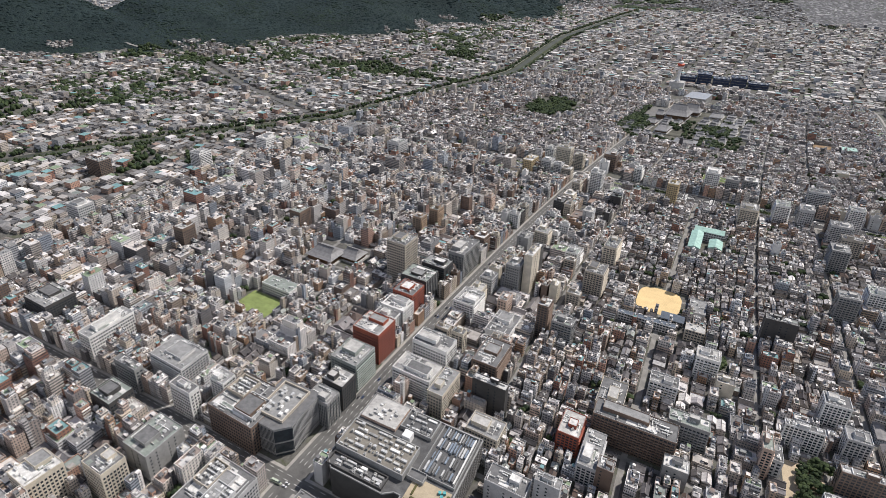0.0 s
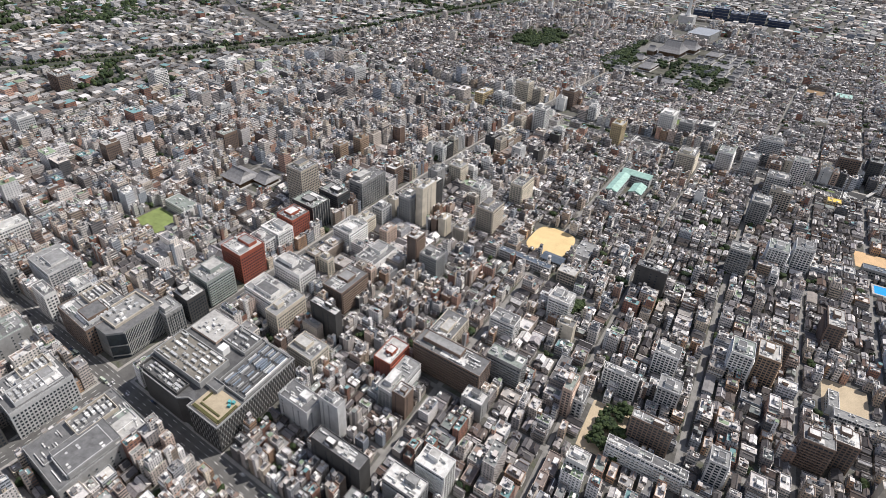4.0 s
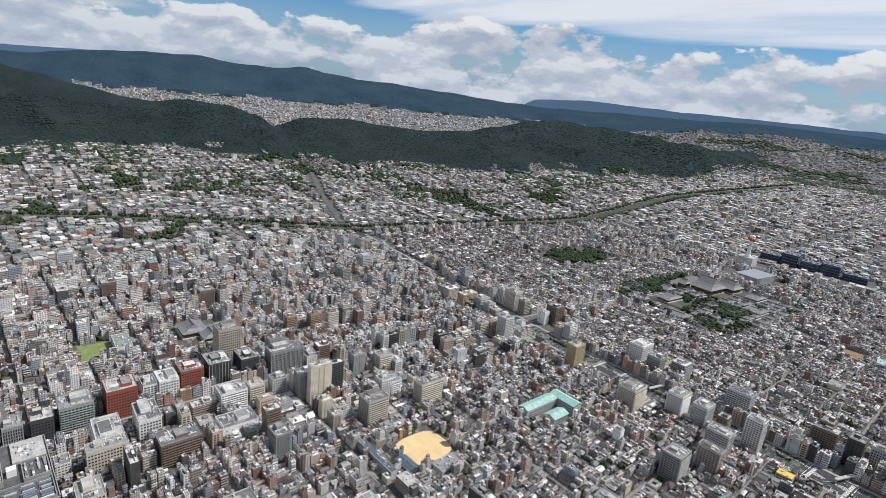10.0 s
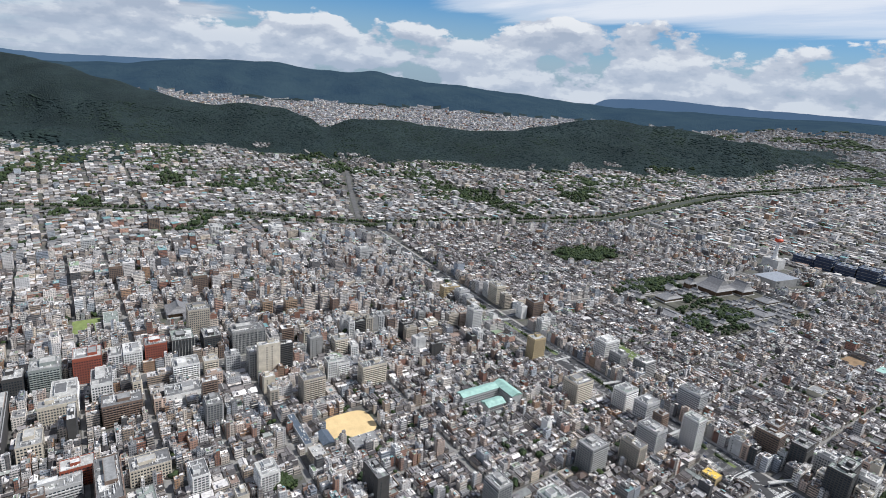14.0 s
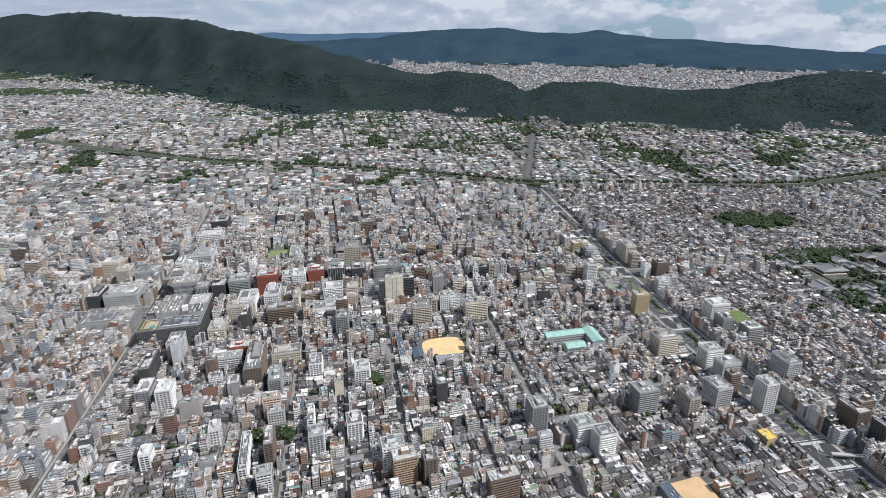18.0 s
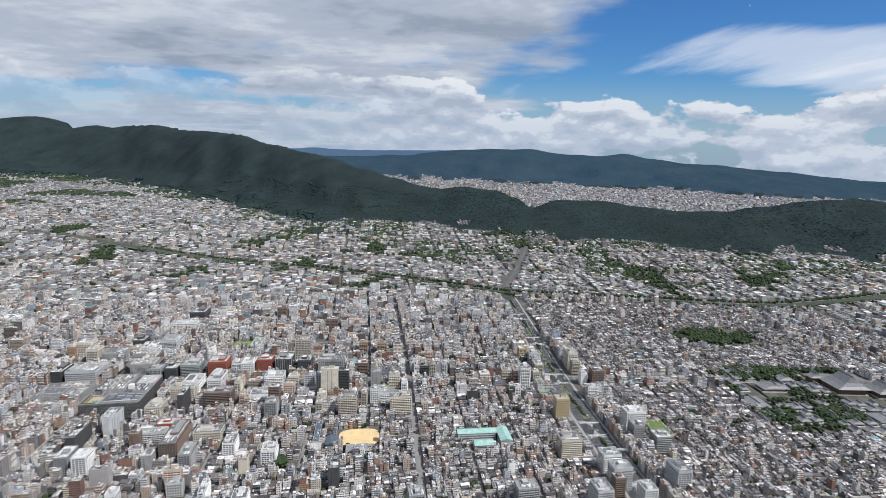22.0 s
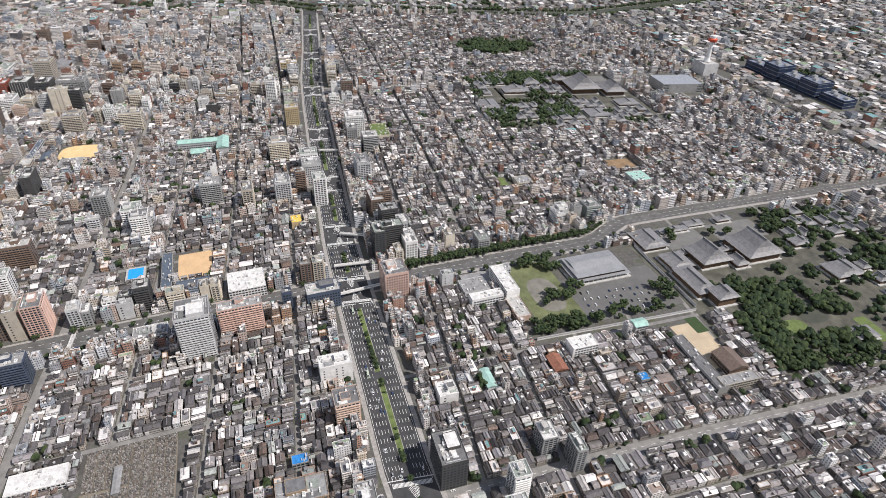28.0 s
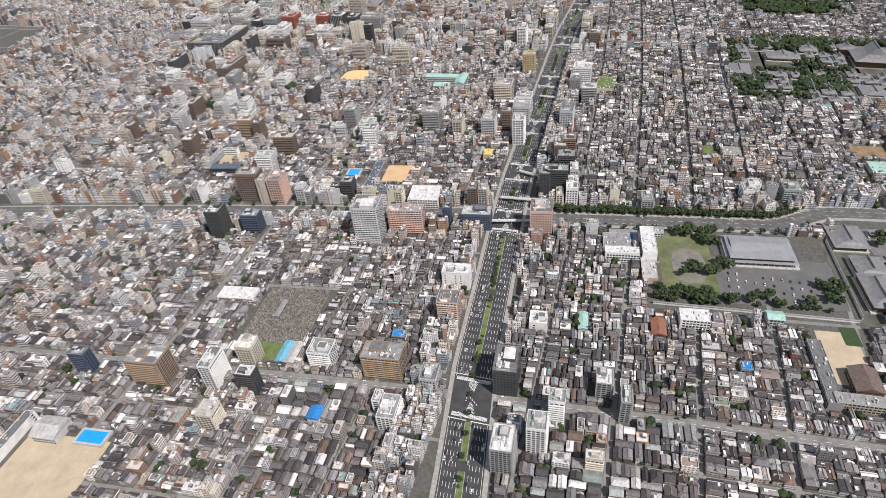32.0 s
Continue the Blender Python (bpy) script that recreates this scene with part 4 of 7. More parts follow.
office(-104, 41, 17, 32, 26, "white", "plain")
office(-249, 26, 21, 17, 18, "pale", "grid")
office(-261, 219, 18, 18, 30, "cream", "grid")
office(-223, -138, 19, 15, 26, "grey", "strip")
office(-242, -159, 20, 10, 30, "grey", "strip")
office(-343, 210, 18, 16, 28, "cream", "strip")
office(-150, -63, 18, 19, 14, "white", "plain")
office(751, 925, 45, 52, 30, "pale", "grid")
office(666, 924, 59, 74, 22, "grey", "plain")
office(756, 969, 43, 20, 28, "dark", "grid")
office(848, 951, 26, 22, 34, "cream", "grid")
office(887, 983, 26, 30, 34, "cream", "grid")
office(839, 910, 31, 39, 28, "grey", "plain")
office(919, 892, 30, 26, 26, "dark", "grid")
office(856, 858, 28, 12, 34, "white", "grid")
office(830, 833, 18, 16, 36, "white", "strip")
office(901, 824, 48, 35, 30, "pale", "strip")
office(934, 860, 33, 10, 30, "grey", "grid")
office(1115, 824, 43, 37, 28, "dark", "strip")
office(1007, 829, 20, 55, 32, "white", "grid")
office(1104, 622, 19, 23, 34, "brown", "grid")
office(1440, 500, 40, 24, 32, "brown", "strip")
office(1283, 655, 29, 27, 40, "pale", "grid")
office(996, 490, 20, 26, 34, "brown", "grid")
office(828, 413, 15, 18, 34, "orange", "strip")
office(819, 373, 15, 21, 34, "orange", "strip")
office(1093, 410, 16, 23, 30, "pale", "grid")
office(1307, 377, 25, 30, 36, "white", "strip")
office(1262, 240, 26, 30, 36, "white", "grid")
office(1033, 112, 27, 35, 34, "pale", "grid")
office(772, 57, 18, 36, 32, "tan", "grid")
office(740, 50, 19, 24, 34, "pale", "strip")
office(96, -46, 16, 28, 48, "dark", "strip")
office(149, -51, 18, 24, 40, "dark", "strip")
office(185, -50, 16, 20, 46, "brown", "strip")


def build_store():
    """The department store at the crossing: layered roofs, plant courts, a roof garden, a west face of glass slots."""
    x0, y0, x1, y1, h = 578, 774, 689, 863, 31
    KEEP.append((x0 - 2, y0 - 2, x1 + 2, y1 + 4))
    ob = thing("department_store", (x0 + x1) / 2, (y0 + y1) / 2, 0, "huge dark department store with plant courts and a roof garden", "building")
    rot, dark, rnd = 0.0, TONE_MAT["dark"], random.Random(4)
    deck = plain("store_roof", (0.105, 0.105, 0.107), 0.85, 0, 0.15, 0.7, 1.3, 1.0)
    tiles = plain("court_floor", (0.20, 0.185, 0.16), 0.9, 0, 0.12, 0.75, 1.2, 1.0)

    def prism(S, pts, z0, z1, mat, top):
        n = len(pts)
        S.add([(x, y, z0) for x, y in pts] + [(x, y, z1) for x, y in pts],
              [(k, (k + 1) % n, n + (k + 1) % n, n + k) for k in range(n)] + [tuple(range(n, 2 * n))], [S.slot(mat)] * n + [S.slot(top)])

    ring = [(x0, y0), (x1, y0), (x1, y1 - 9), (x1 - 9, y1), (630, y1), (622, y1 - 6), (616, y1 - 6), (616, y1), (x0, y1)]
    S = Soup()
    prism(S, ring, 0, h - 1.2, dark, deck)
    body = part("wall", S, ob)
    S = Soup()
    for (xa, ya), (xb, yb) in zip(ring, ring[1:] + ring[:1]):
        n = math.hypot(xb - xa, yb - ya)
        box(S, (xa + xb) / 2, (ya + yb) / 2, n + 0.6, 0.8, h - 1.3, h, math.atan2(yb - ya, xb - xa), TONE_MAT["grey"])
    part("parapet", S, ob, "grey roof parapet")
    for k in range(6):
        S = Soup()
        for i in range(56):
            box(S, x0 - 0.05, y0 + 1 + i * 1.56, 0.4, 0.55, 4 + k * 4.5, 7.6 + k * 4.5, rot, (M_METAL, M_GLASS, TONE_MAT["pale"], dark)[(i * 7 + k * 5) % 4])
        for i in range(23):
            box(S, x0 + 1 + i * 1.6, y1 + 0.05, 0.5, 0.4, 4 + k * 4.5, 7.6 + k * 4.5, rot, (M_GLASS, TONE_MAT["grey"], dark)[(i * 5 + k) % 3])
        tagged(part("glazing", S, body, "pale narrow glass slots"), kind="stuff")
    for k in range(7):
        S = Soup()
        box(S, x0 - 0.2, (y0 + y1) / 2, 0.8, y1 - y0, 2.6 + k * 4.5, 3.2 + k * 4.5, rot, TONE_MAT["grey"] if k == 6 else dark)
        part("ledge", S, body)

    def court(ax, ay, bx, by, top, floor, wall, deep, rows):
        """A sunk roof court with rows of coolers, pipes and ducts."""
        S = Soup()
        parapet_box(S, (ax + bx) / 2, (ay + by) / 2, bx - ax, by - ay, h - 1.2, top, rot, wall, floor, 0.8, deep)
        pen = part("plant_court", S, ob)
        for r in range(rows):
            v = ay + 3 + (by - ay - 6) * r / max(rows - 1, 1)
            u = ax + 3
            while u < bx - 5:
                a = rnd.choice((1.6, 2.2, 3.2, 5.5, 9.0))
                if u + a < bx - 2 and rnd.random() < 0.82:
                    S = Soup()
                    tall = 1.0 + rnd.random() * (1.0 if a > 4 else 2.0)
                    box(S, u + a / 2, v, a, 1.3 + rnd.random() * 1.2, top - deep, top - deep + tall, rot, rnd.choice((M_WHITE, M_METAL, M_CONC, ROOF_MAT[0], M_METAL)))
                    if a < 3:
                        box(S, u + a / 2, v, a * 0.6, 0.9, top - deep + tall, top - deep + tall + 0.3, rot, ROOF_MAT[3])
                    part("cooling_unit", S, pen)
                u += a + 0.7 + rnd.random() * 1.6

    court(621, 813, 687, 845, 36.5, tiles, TONE_MAT["grey"], 1.4, 6)
    court(632, 848, 686, 861, 32.2, deck, dark, 2.0, 3)
    court(618, 776, 649, 798, 33.5, deck, TONE_MAT["grey"], 1.6, 4)
    # the western plant field: pipes, panels and ducts in rows, one long white duct at its edge
    S = Soup()
    parapet_box(S, 597, 804, 34, 56, h - 1.2, h + 1.6, rot, TONE_MAT["grey"], deck, 0.6, 2.2)
    field = part("plant_field", S, ob)
    steel = plain("blue_grey_ducting", (0.24, 0.28, 0.33), 0.4, 0.2, 0.4, 0.7, 1.3)
    for k in range(11):
        for m in range(4):
            if rnd.random() < 0.88:
                S = Soup()
                box(S, 584.5 + k * 2.5, 782.5 + m * 13.5, 0.7 + rnd.random() * 1.2, 7 + rnd.random() * 6, h - 0.6, h + 0.4 + rnd.random() * 1.6, rot, rnd.choice((steel, steel, M_METAL, ROOF_MAT[0], ROOF_MAT[3])))
                part("duct", S, field)
    S = Soup()
    box(S, 582.6, 803, 1.1, 50, h - 0.6, h + 1.3, rot, M_WHITE)
    part("duct", S, field, "long white duct")
    S = Soup()
    box(S, 637, 806, 8, 8, h - 1.2, h + 6, rot, M_WHITE)
    part("stair_head", S, ob, "white stair head")
    S = Soup()
    parapet_box(S, 612, 836, 15, 9, h - 1.2, h + 2.6, rot, TONE_MAT["grey"], ROOF_MAT[3], 0.5, 1.4)
    part("stair_head", S, ob)
    S = Soup()
    box(S, 669, 790, 36, 28, h - 1.25, h + 1.5, rot, TONE_MAT["salmon"], ROOF_MAT[1])
    part("annexe_roof", S, ob, "pinkish flat-roofed annexe")
    S = Soup()
    for _ in range(18):
        box(S, 654 + rnd.random() * 28, 780 + rnd.random() * 20, 1 + rnd.random() * 3, 0.8 + rnd.random() * 2, h + 1.5, h + 2.3 + rnd.random() * 1.5, rot, rnd.choice((M_WHITE, M_METAL, M_CONC, M_UNIT)))
    tagged(part("roof_machinery", S, ob, "small coolers, pipes and boxes"), kind="stuff")
    S = Soup()
    box(S, 597, 848, 34, 25, h - 1.2, h - 0.85, rot, plain("terrace_boards", (0.42, 0.35, 0.25), 0.9, 0, 0.1, 0.8, 1.15, 1.5))
    part("deck", S, ob, "pale timber roof terrace")
    hedge_mat, awning_mat = plain("terrace_hedge", (0.10, 0.095, 0.04), 0.95), plain("teal_awning", (0.10, 0.36, 0.38), 0.7)
    for (u, v, a, b) in ((597, 858.6, 32, 2.6), (597, 854.2, 24, 1.6), (581.2, 849, 2.4, 20), (609, 847, 1.6, 10)):
        S = Soup()
        box(S, u, v, a, b, h - 0.9, h - 0.05, rot, hedge_mat)
        part("hedge", S, ob)
    for (u, v) in ((586, 843), (589, 840), (585.5, 838.5)):
        S = Soup()
        box(S, u, v, 2.4, 2.4, h - 0.9, h + 1.3, 0.4, awning_mat)
        part("awning", S, ob)


build_store()


def build_corner_office():
    """Offices at the south-east corner of the crossing, with a cut corner and a ribbed glass west face."""
    x0, y0, x1, y1, h = 735, 802, 779, 857, 31
    KEEP.append((x0 - 2, y0 - 2, x1 + 2, y1 + 4))
    ob = thing("office_block", (x0 + x1) / 2, (y0 + y1) / 2, 0, "grey corner office block with ribbed glass walls and roof plant", "building", "office blocks")
    ring = [(x0, y0), (x1, y0), (x1, y1), (x0 + 11, y1), (x0, y1 - 11)]
    grey, rnd = TONE_MAT["grey"], random.Random(9)

    def prism(S, pts, z0, z1, mat, top):
        n = len(pts)
        v = [(x, y, z0) for x, y in pts] + [(x, y, z1) for x, y in pts]
        i, j = S.slot(mat), S.slot(top)
        S.add(v, [(k, (k + 1) % n, n + (k + 1) % n, n + k) for k in range(n)] + [tuple(range(n, 2 * n))], [i] * n + [j])

    S = Soup()
    prism(S, ring, 0, h, M_GLASS, ROOF_MAT[3])
    body = part("wall", S, ob, "dark glass wall")
    for z in (3, 15, h - 1.5):
        S = Soup()
        prism(S, [(x0 - 0.5, y0 - 0.5), (x1 + 0.5, y0 - 0.5), (x1 + 0.5, y1 + 0.5), (x0 + 10.8, y1 + 0.5), (x0 - 0.5, y1 - 10.8)], z, z + (1.4 if z < 20 else 2.2), grey, ROOF_MAT[3])
        part("cornice", S, body)
    for k in range(27):
        S = Soup()
        box(S, x0 - 0.2, y0 + 0.8 + k * 1.6, 0.6, 0.5, 1, h - 1, 0, TONE_MAT["pale"])
        part("rib", S, body)
    for k in range(20):
        S = Soup()
        box(S, x0 + 12 + k * 1.6, y1 + 0.2, 0.5, 0.6, 1, h - 1, 0, grey)
        part("rib", S, body)
    S = Soup()
    parapet_box(S, x0 + 24, y0 + 25, 30, 42, h, h + 3.4, 0, TONE_MAT["beige"], ROOF_MAT[0], 1.0, 2.0)
    court = part("plant_court", S, ob)
    for k in range(18):
        S = Soup()
        box(S, x0 + 13 + rnd.random() * 22, y0 + 8 + rnd.random() * 34, 2 + rnd.random() * 3, 2 + rnd.random() * 2, h + 1.4, h + 3 + rnd.random() * 1.5, 0, rnd.choice((M_WHITE, M_METAL, M_CONC)))
        part("cooling_unit", S, court)


build_corner_office()


# ---------------------------------------------------------------- schools, temples, gardens
def flat_ground(name, label, x0, y0, x1, y1, mat, z=0.16, round_=0.0):
    """A level sports or temple ground with a low kerb."""
    S = Soup()
    cx, cy, a, b = (x0 + x1) / 2, (y0 + y1) / 2, (x1 - x0) / 2, (y1 - y0) / 2
    rot = math.atan(-lean(cx))
    at = spot(cx, cy, rot)
    pts = []
    for k in range(32):
        t = 2 * math.pi * k / 32
        p = 2 / (0.35 + 0.65 * round_) if round_ else 40
        r = (abs(math.cos(t)) ** p + abs(math.sin(t)) ** p) ** (-1 / p)
        pts.append((*at(a * r * math.cos(t), b * r * math.sin(t)), z))
    low = [(x, y, -0.1) for x, y, _ in pts]
    S.add(pts + low, [tuple(range(32))] + [(k, k + 32, (k + 1) % 32 + 32, (k + 1) % 32) for k in range(32)], [S.slot(mat)] * 33)
    return S.stuff(name, label, "ground", "structure")


def wing(x, y, w, d, h, tone, label, roof=None, name="school_building", gable=False, rot=None):
    """A long low building: walls, roof, a row of windows for each floor."""
    rot = math.atan(-lean(x)) if rot is None else rot
    at = spot(x, y, rot)
    KEEP.append((x - w / 2 - 1, y - d / 2 - 1, x + w / 2 + 1, y + d / 2 + 1))
    ob = thing(name, x, y, 0, label, "building")
    S = Soup()
    mat = TONE_MAT[tone]
    (box if gable else parapet_box)(S, x, y, w, d, 0, h, rot, mat, mat)
    part("wall", S, ob)
    S = Soup()
    if gable:
        gable_roof(S, x, y, max(w, d), min(w, d), h, min(w, d) * 0.22, rot + (math.pi / 2 if d > w else 0), roof, 0.8)
    else:
        box(S, x, y, w - 0.8, d - 0.8, h - 0.9, h - 0.65, rot, roof or ROOF_MAT[0])
    part("roof", S, ob)
    if not gable and w * d < 4000:
        S, rnd = Soup(), random.Random(int(x * 3 + y))
        for _ in range(4 + int(w * d / 90)):
            box(S, *at((rnd.random() - 0.5) * (w - 4), (rnd.random() - 0.5) * (d - 3)), 0.8 + rnd.random() * 3, 0.8 + rnd.random() * 1.2, h - 0.65, h + rnd.random() * 1.2, rot, rnd.choice((M_WHITE, M_METAL, M_CONC)))
        tagged(part("roof_machinery", S, ob, "small coolers and vents"), kind="stuff")
    S = Soup()
    for f in range(max(1, int(h / 3.6))):
        for sgn in (-1, 1):
            length = max(w, d)
            for k in range(int(length / 3.5)):
                u = -length / 2 + 1.75 + k * 3.5
                q = at(u, sgn * d / 2) if w >= d else at(sgn * w / 2, u)
                box(S, *q, *((2.6, 0.12) if w >= d else (0.12, 2.6)), 1.0 + f * 3.6, 2.9 + f * 3.6, rot, M_GLASS)
    tagged(part("window_panes", S, ob, "dark window panes"), kind="stuff")
    return ob


def pool(x, y, w, d):
    rot = math.atan(-lean(x))
    ob = thing("swimming_pool", x, y, 0, "bright blue school swimming pool with a pale deck", "pool")
    S = Soup()
    parapet_box(S, x, y, w + 5, d + 5, 0, 3.0, rot, M_CONC, M_CONC, 2.4, 0.3)
    part("deck", S, ob)
    S = Soup()
    box(S, x, y, w, d, 2.6, 2.85, rot, M_POOL)
    part("water", S, ob)


def hall(x, y, w, d, h, rise, label, rot=None, over=4.0, name="temple_hall"):
    """A temple hall: timber walls, white gable bands, sweeping tiled roof."""
    rot = math.atan(-lean(x)) if rot is None else rot
    ob = thing(name, x, y, 0, label, "temple")
    S = Soup()
    box(S, x, y, w + 6, d + 6, 0, 1.4, rot, M_CONC)
    part("plinth", S, ob)
    S = Soup()
    box(S, x, y, w, d, 1.4, h, rot, M_WOOD)
    part("wall", S, ob)
    S = Soup()
    box(S, x, y, w + 0.3, d + 0.3, h - 2.2, h - 0.4, rot, M_WHITE)
    part("plaster_band", S, ob)
    S = Soup()
    temple_roof(S, x, y, w, d, h, rise, rot, M_TEMPLE, over)
    part("roof", S, ob)
    return ob


flat_ground("school_ground", "smooth yellow sand school ground with rounded corners", 446, 381, 500, 445, M_YELLOW, 0.2, 0.3)
wing(480, 478, 68, 9, 11, "pale", "long school building with a blue-grey metal roof", M_SLATE)
wing(452, 455, 26, 15, 8, "grey", "school gymnasium with a dark pitched roof", M_SLATE, gable=True)
wing(425, 475, 22, 16, 15, "beige", "beige school block with a pale flat roof", ROOF_MAT[1])
wing(427, 414, 20, 34, 9, "pale", "low school wing with a grey sheet roof", ROOF_MAT[0])
flat_ground("school_ground", "orange clay school ground", 92, 180, 144, 220, M_ORANGE)
wing(101, 229, 70, 12, 10, "grey", "school building with a dark blue sheet roof", M_SLATE)
wing(70, 196, 12, 34, 9, "grey", "school gymnasium with a dark blue roof", M_SLATE, gable=True)
pool(110, 267, 20, 17)
flat_ground("school_ground", "pale sandy school ground", 115, 460, 155, 510, M_SAND)
wing(95, 474, 14, 46, 9, "dark", "school gymnasium with a dark blue-grey pitched roof", M_SLATE, gable=True)
wing(123, 512, 46, 10, 11, "pale", "grey school building with a flat roof")
wing(147, 498, 9, 22, 11, "white", "white school building with square windows")
flat_ground("school_ground", "pale sandy school ground beside the temple wall", -159, -381, -91, -343, M_SAND)
wing(-154, -337, 76, 13, 10, "grey", "long dark-roofed school building", ROOF_MAT[3])
wing(-183, -362, 12, 44, 11, "beige", "beige school building with arched windows", ROOF_MAT[0])
wing(-157, -371, 28, 24, 9, "brown", "school gymnasium with a brown pitched roof", plain("brown_roof", (0.16, 0.12, 0.10), 0.6), gable=True)
flat_ground("school_ground", "wide pale sandy school ground", -460, 292, -386, 378, M_SAND)
wing(-419, 389, 90, 10, 11, "white", "long white school building with many windows", ROOF_MAT[3])
wing(-386, 359, 24, 26, 9, "pale", "school gymnasium with a pale metal roof", ROOF_MAT[1], gable=True)
pool(-383, 316, 13, 26)
flat_ground("sports_court", "green sports ground of a school", 891, 664, 943, 704, plain("green_turf", (0.20, 0.25, 0.09), 0.95, 0, 0.1), 0.2)
wing(909, 649, 46, 22, 13, "white", "white school building with a curved glass roof", ROOF_MAT[4])
# the hall with the copper-green roof
wing(451, 226, 16, 62, 14, "pale", "pale hall with a copper-green roof", M_TEAL, "public_hall", True)
wing(436, 184, 42, 18, 15, "pale", "wing with a copper-green roof", M_TEAL, "public_hall", True)
wing(423, 219, 18, 30, 9, "pale", "low wing with a copper-green roof", M_TEAL, "public_hall", True)
wing(56, 134, 36, 42, 15, "white", "broad hall with a ribbed white metal roof by the avenue", ROOF_MAT[2], "sports_hall")
KEEP.append((37, 112, 75, 156))
# low building whose roof is a green sports court
wing(453, -87, 50, 31, 10, "cream", "low building with a green court on its roof", M_GRASS, "sports_hall")

# western temple


def assembly_hall(x, y, w, d):
    """A modern hall: stone walls, verandas, and three tiers of low grey roofs."""
    rot = math.atan(-lean(x))
    at = spot(x, y, rot)
    ob = thing("assembly_hall", x, y, 0, "long modern temple hall with grey roofs in three tiers", "temple")
    slate = plain("hall_roof_sheet", (0.27, 0.275, 0.285), 0.55, 0, 0.1, 0.85, 1.12, 0.6)
    for name, a, b, z0, z1, mat in (("plinth", 8, 8, 0, 1.2, M_CONC), ("wall", -4, -4, 1.2, 6.4, M_WOOD), ("plaster_band", -3.4, -3.4, 4.2, 5.6, M_WHITE), ("upper_wall", -9, -9, 6.8, 10.0, TONE_MAT["grey"]), ("clerestory", -8.6, -8.6, 8.2, 9.4, M_GLASS)):
        S = Soup()
        box(S, *at(0, 0), w + a, d + b, z0, z1, rot, mat)
        part(name, S, ob)
    for k, (grow, z, t) in enumerate(((4, 5.8, 0.9), (-2.5, 9.6, 0.9))):
        S = Soup()
        gable_roof(S, x, y, d + grow, w + grow, z, 1.6, rot + math.pi / 2, slate, 0.6, 4.0)
        part("roof", S, ob)
    S = Soup()
    gable_roof(S, *at(5, 0), d - 12, w * 0.55, 10.4, 3.0, rot + math.pi / 2, slate, 1.2)
    part("roof", S, ob)
    for k in range(-5, 6):
        S = Soup()
        box(S, *at(-w / 2 - 0.6, k * d / 11), 0.6, 0.6, 1.2, 5.8, rot, M_WHITE)
        part("post", S, ob)


assembly_hall(20, -297, 44, 74)
hall(29, -534, 46, 52, 12, 18, "great temple hall with a sweeping grey tiled roof")
hall(20, -460, 36, 40, 11, 15, "large temple hall with a grey tiled roof")
hall(66, -400, 38, 34, 7, 7, "temple hall with a grey tiled roof by the gate", over=3)
hall(-27, -412, 50, 26, 9, 6, "long temple hall with a grey tiled roof", over=2)
hall(-59, -428, 20, 26, 13, 7, "two-storey temple pavilion with red timber below its roof", over=2.5)
hall(16, -413, 30, 30, 7, 6, "temple hall with a tiled roof between galleries", over=2)
hall(-28, -626, 28, 42, 7, 8, "temple hall with a tiled roof and white gables", over=2)
hall(36, -615, 14, 26, 7, 5, "small temple hall with a pale roof", over=2)
hall(97, -491, 9, 26, 5, 4, "temple gate with a tiled roof", over=2)
hall(102, -541, 8, 22, 6, 4, "temple gate with a broad tiled roof", over=2)
hall(6, -497, 20, 18, 7, 6, "temple hall with a tiled roof behind the great halls", over=2)
hall(32, -496, 6, 30, 6, 3, "tiled gallery between two great temple halls", over=1.5)
hall(32, -432, 6, 22, 6, 3, "tiled gallery beside a temple hall", over=1.5)
hall(86, -452, 8, 44, 5, 3, "long temple gatehouse with a tiled roof", over=1.5)
hall(-136, -557, 16, 26, 5, 4, "garden house with a tiled roof and gravel yard", over=2)
TEMPLE_GREEN = []


def halls_between(seed, x0, y0, x1, y1, step, clear, share):
    """Lesser halls, corridors and groves that fill a temple's grounds; clear: rectangles left open."""
    rnd = random.Random(seed)
    y = y0 + step / 2
    while y < y1:
        x = x0 + step / 2
        while x < x1:
            px, py = x + (rnd.random() - 0.5) * 5, y + (rnd.random() - 0.5) * 5
            x += step
            if any(a - step * 0.5 < px < c + step * 0.5 and b - step * 0.5 < py < e + step * 0.5 for a, b, c, e in clear):
                continue
            if rnd.random() < share:
                w, d = step * (0.5 + 0.35 * rnd.random()), step * (0.4 + 0.3 * rnd.random())
                if rnd.random() < 0.5:
                    w, d = d, w
                hall(px, py, w, d, 4.5 + rnd.random() * 2.5, 3 + rnd.random() * 3, rnd.choice(("lesser temple hall with a grey tiled roof", "temple lodging with a low tiled roof", "small temple hall among dark trees")), over=1.5)
            else:
                TEMPLE_GREEN.append((px, py, step))
        y += step


halls_between(1, -90, -755, 30, -655, 27, [], 0.55)
halls_between(2, -70, -650, -15, -575, 24, [(-45, -650, -10, -600)], 0.5)
halls_between(3, -172, -755, -95, -600, 27, [(-140, -700, -100, -640)], 0.45)
halls_between(6, 45, -755, 112, -600, 25, [], 0.5)
flat_ground("temple_court", "pale gravel temple court", 58, -590, 100, -508, M_GRAVEL, 0.16)
flat_ground("temple_court", "pale gravel court between the temple halls", 49, -489, 99, -423, M_GRAVEL, 0.16)
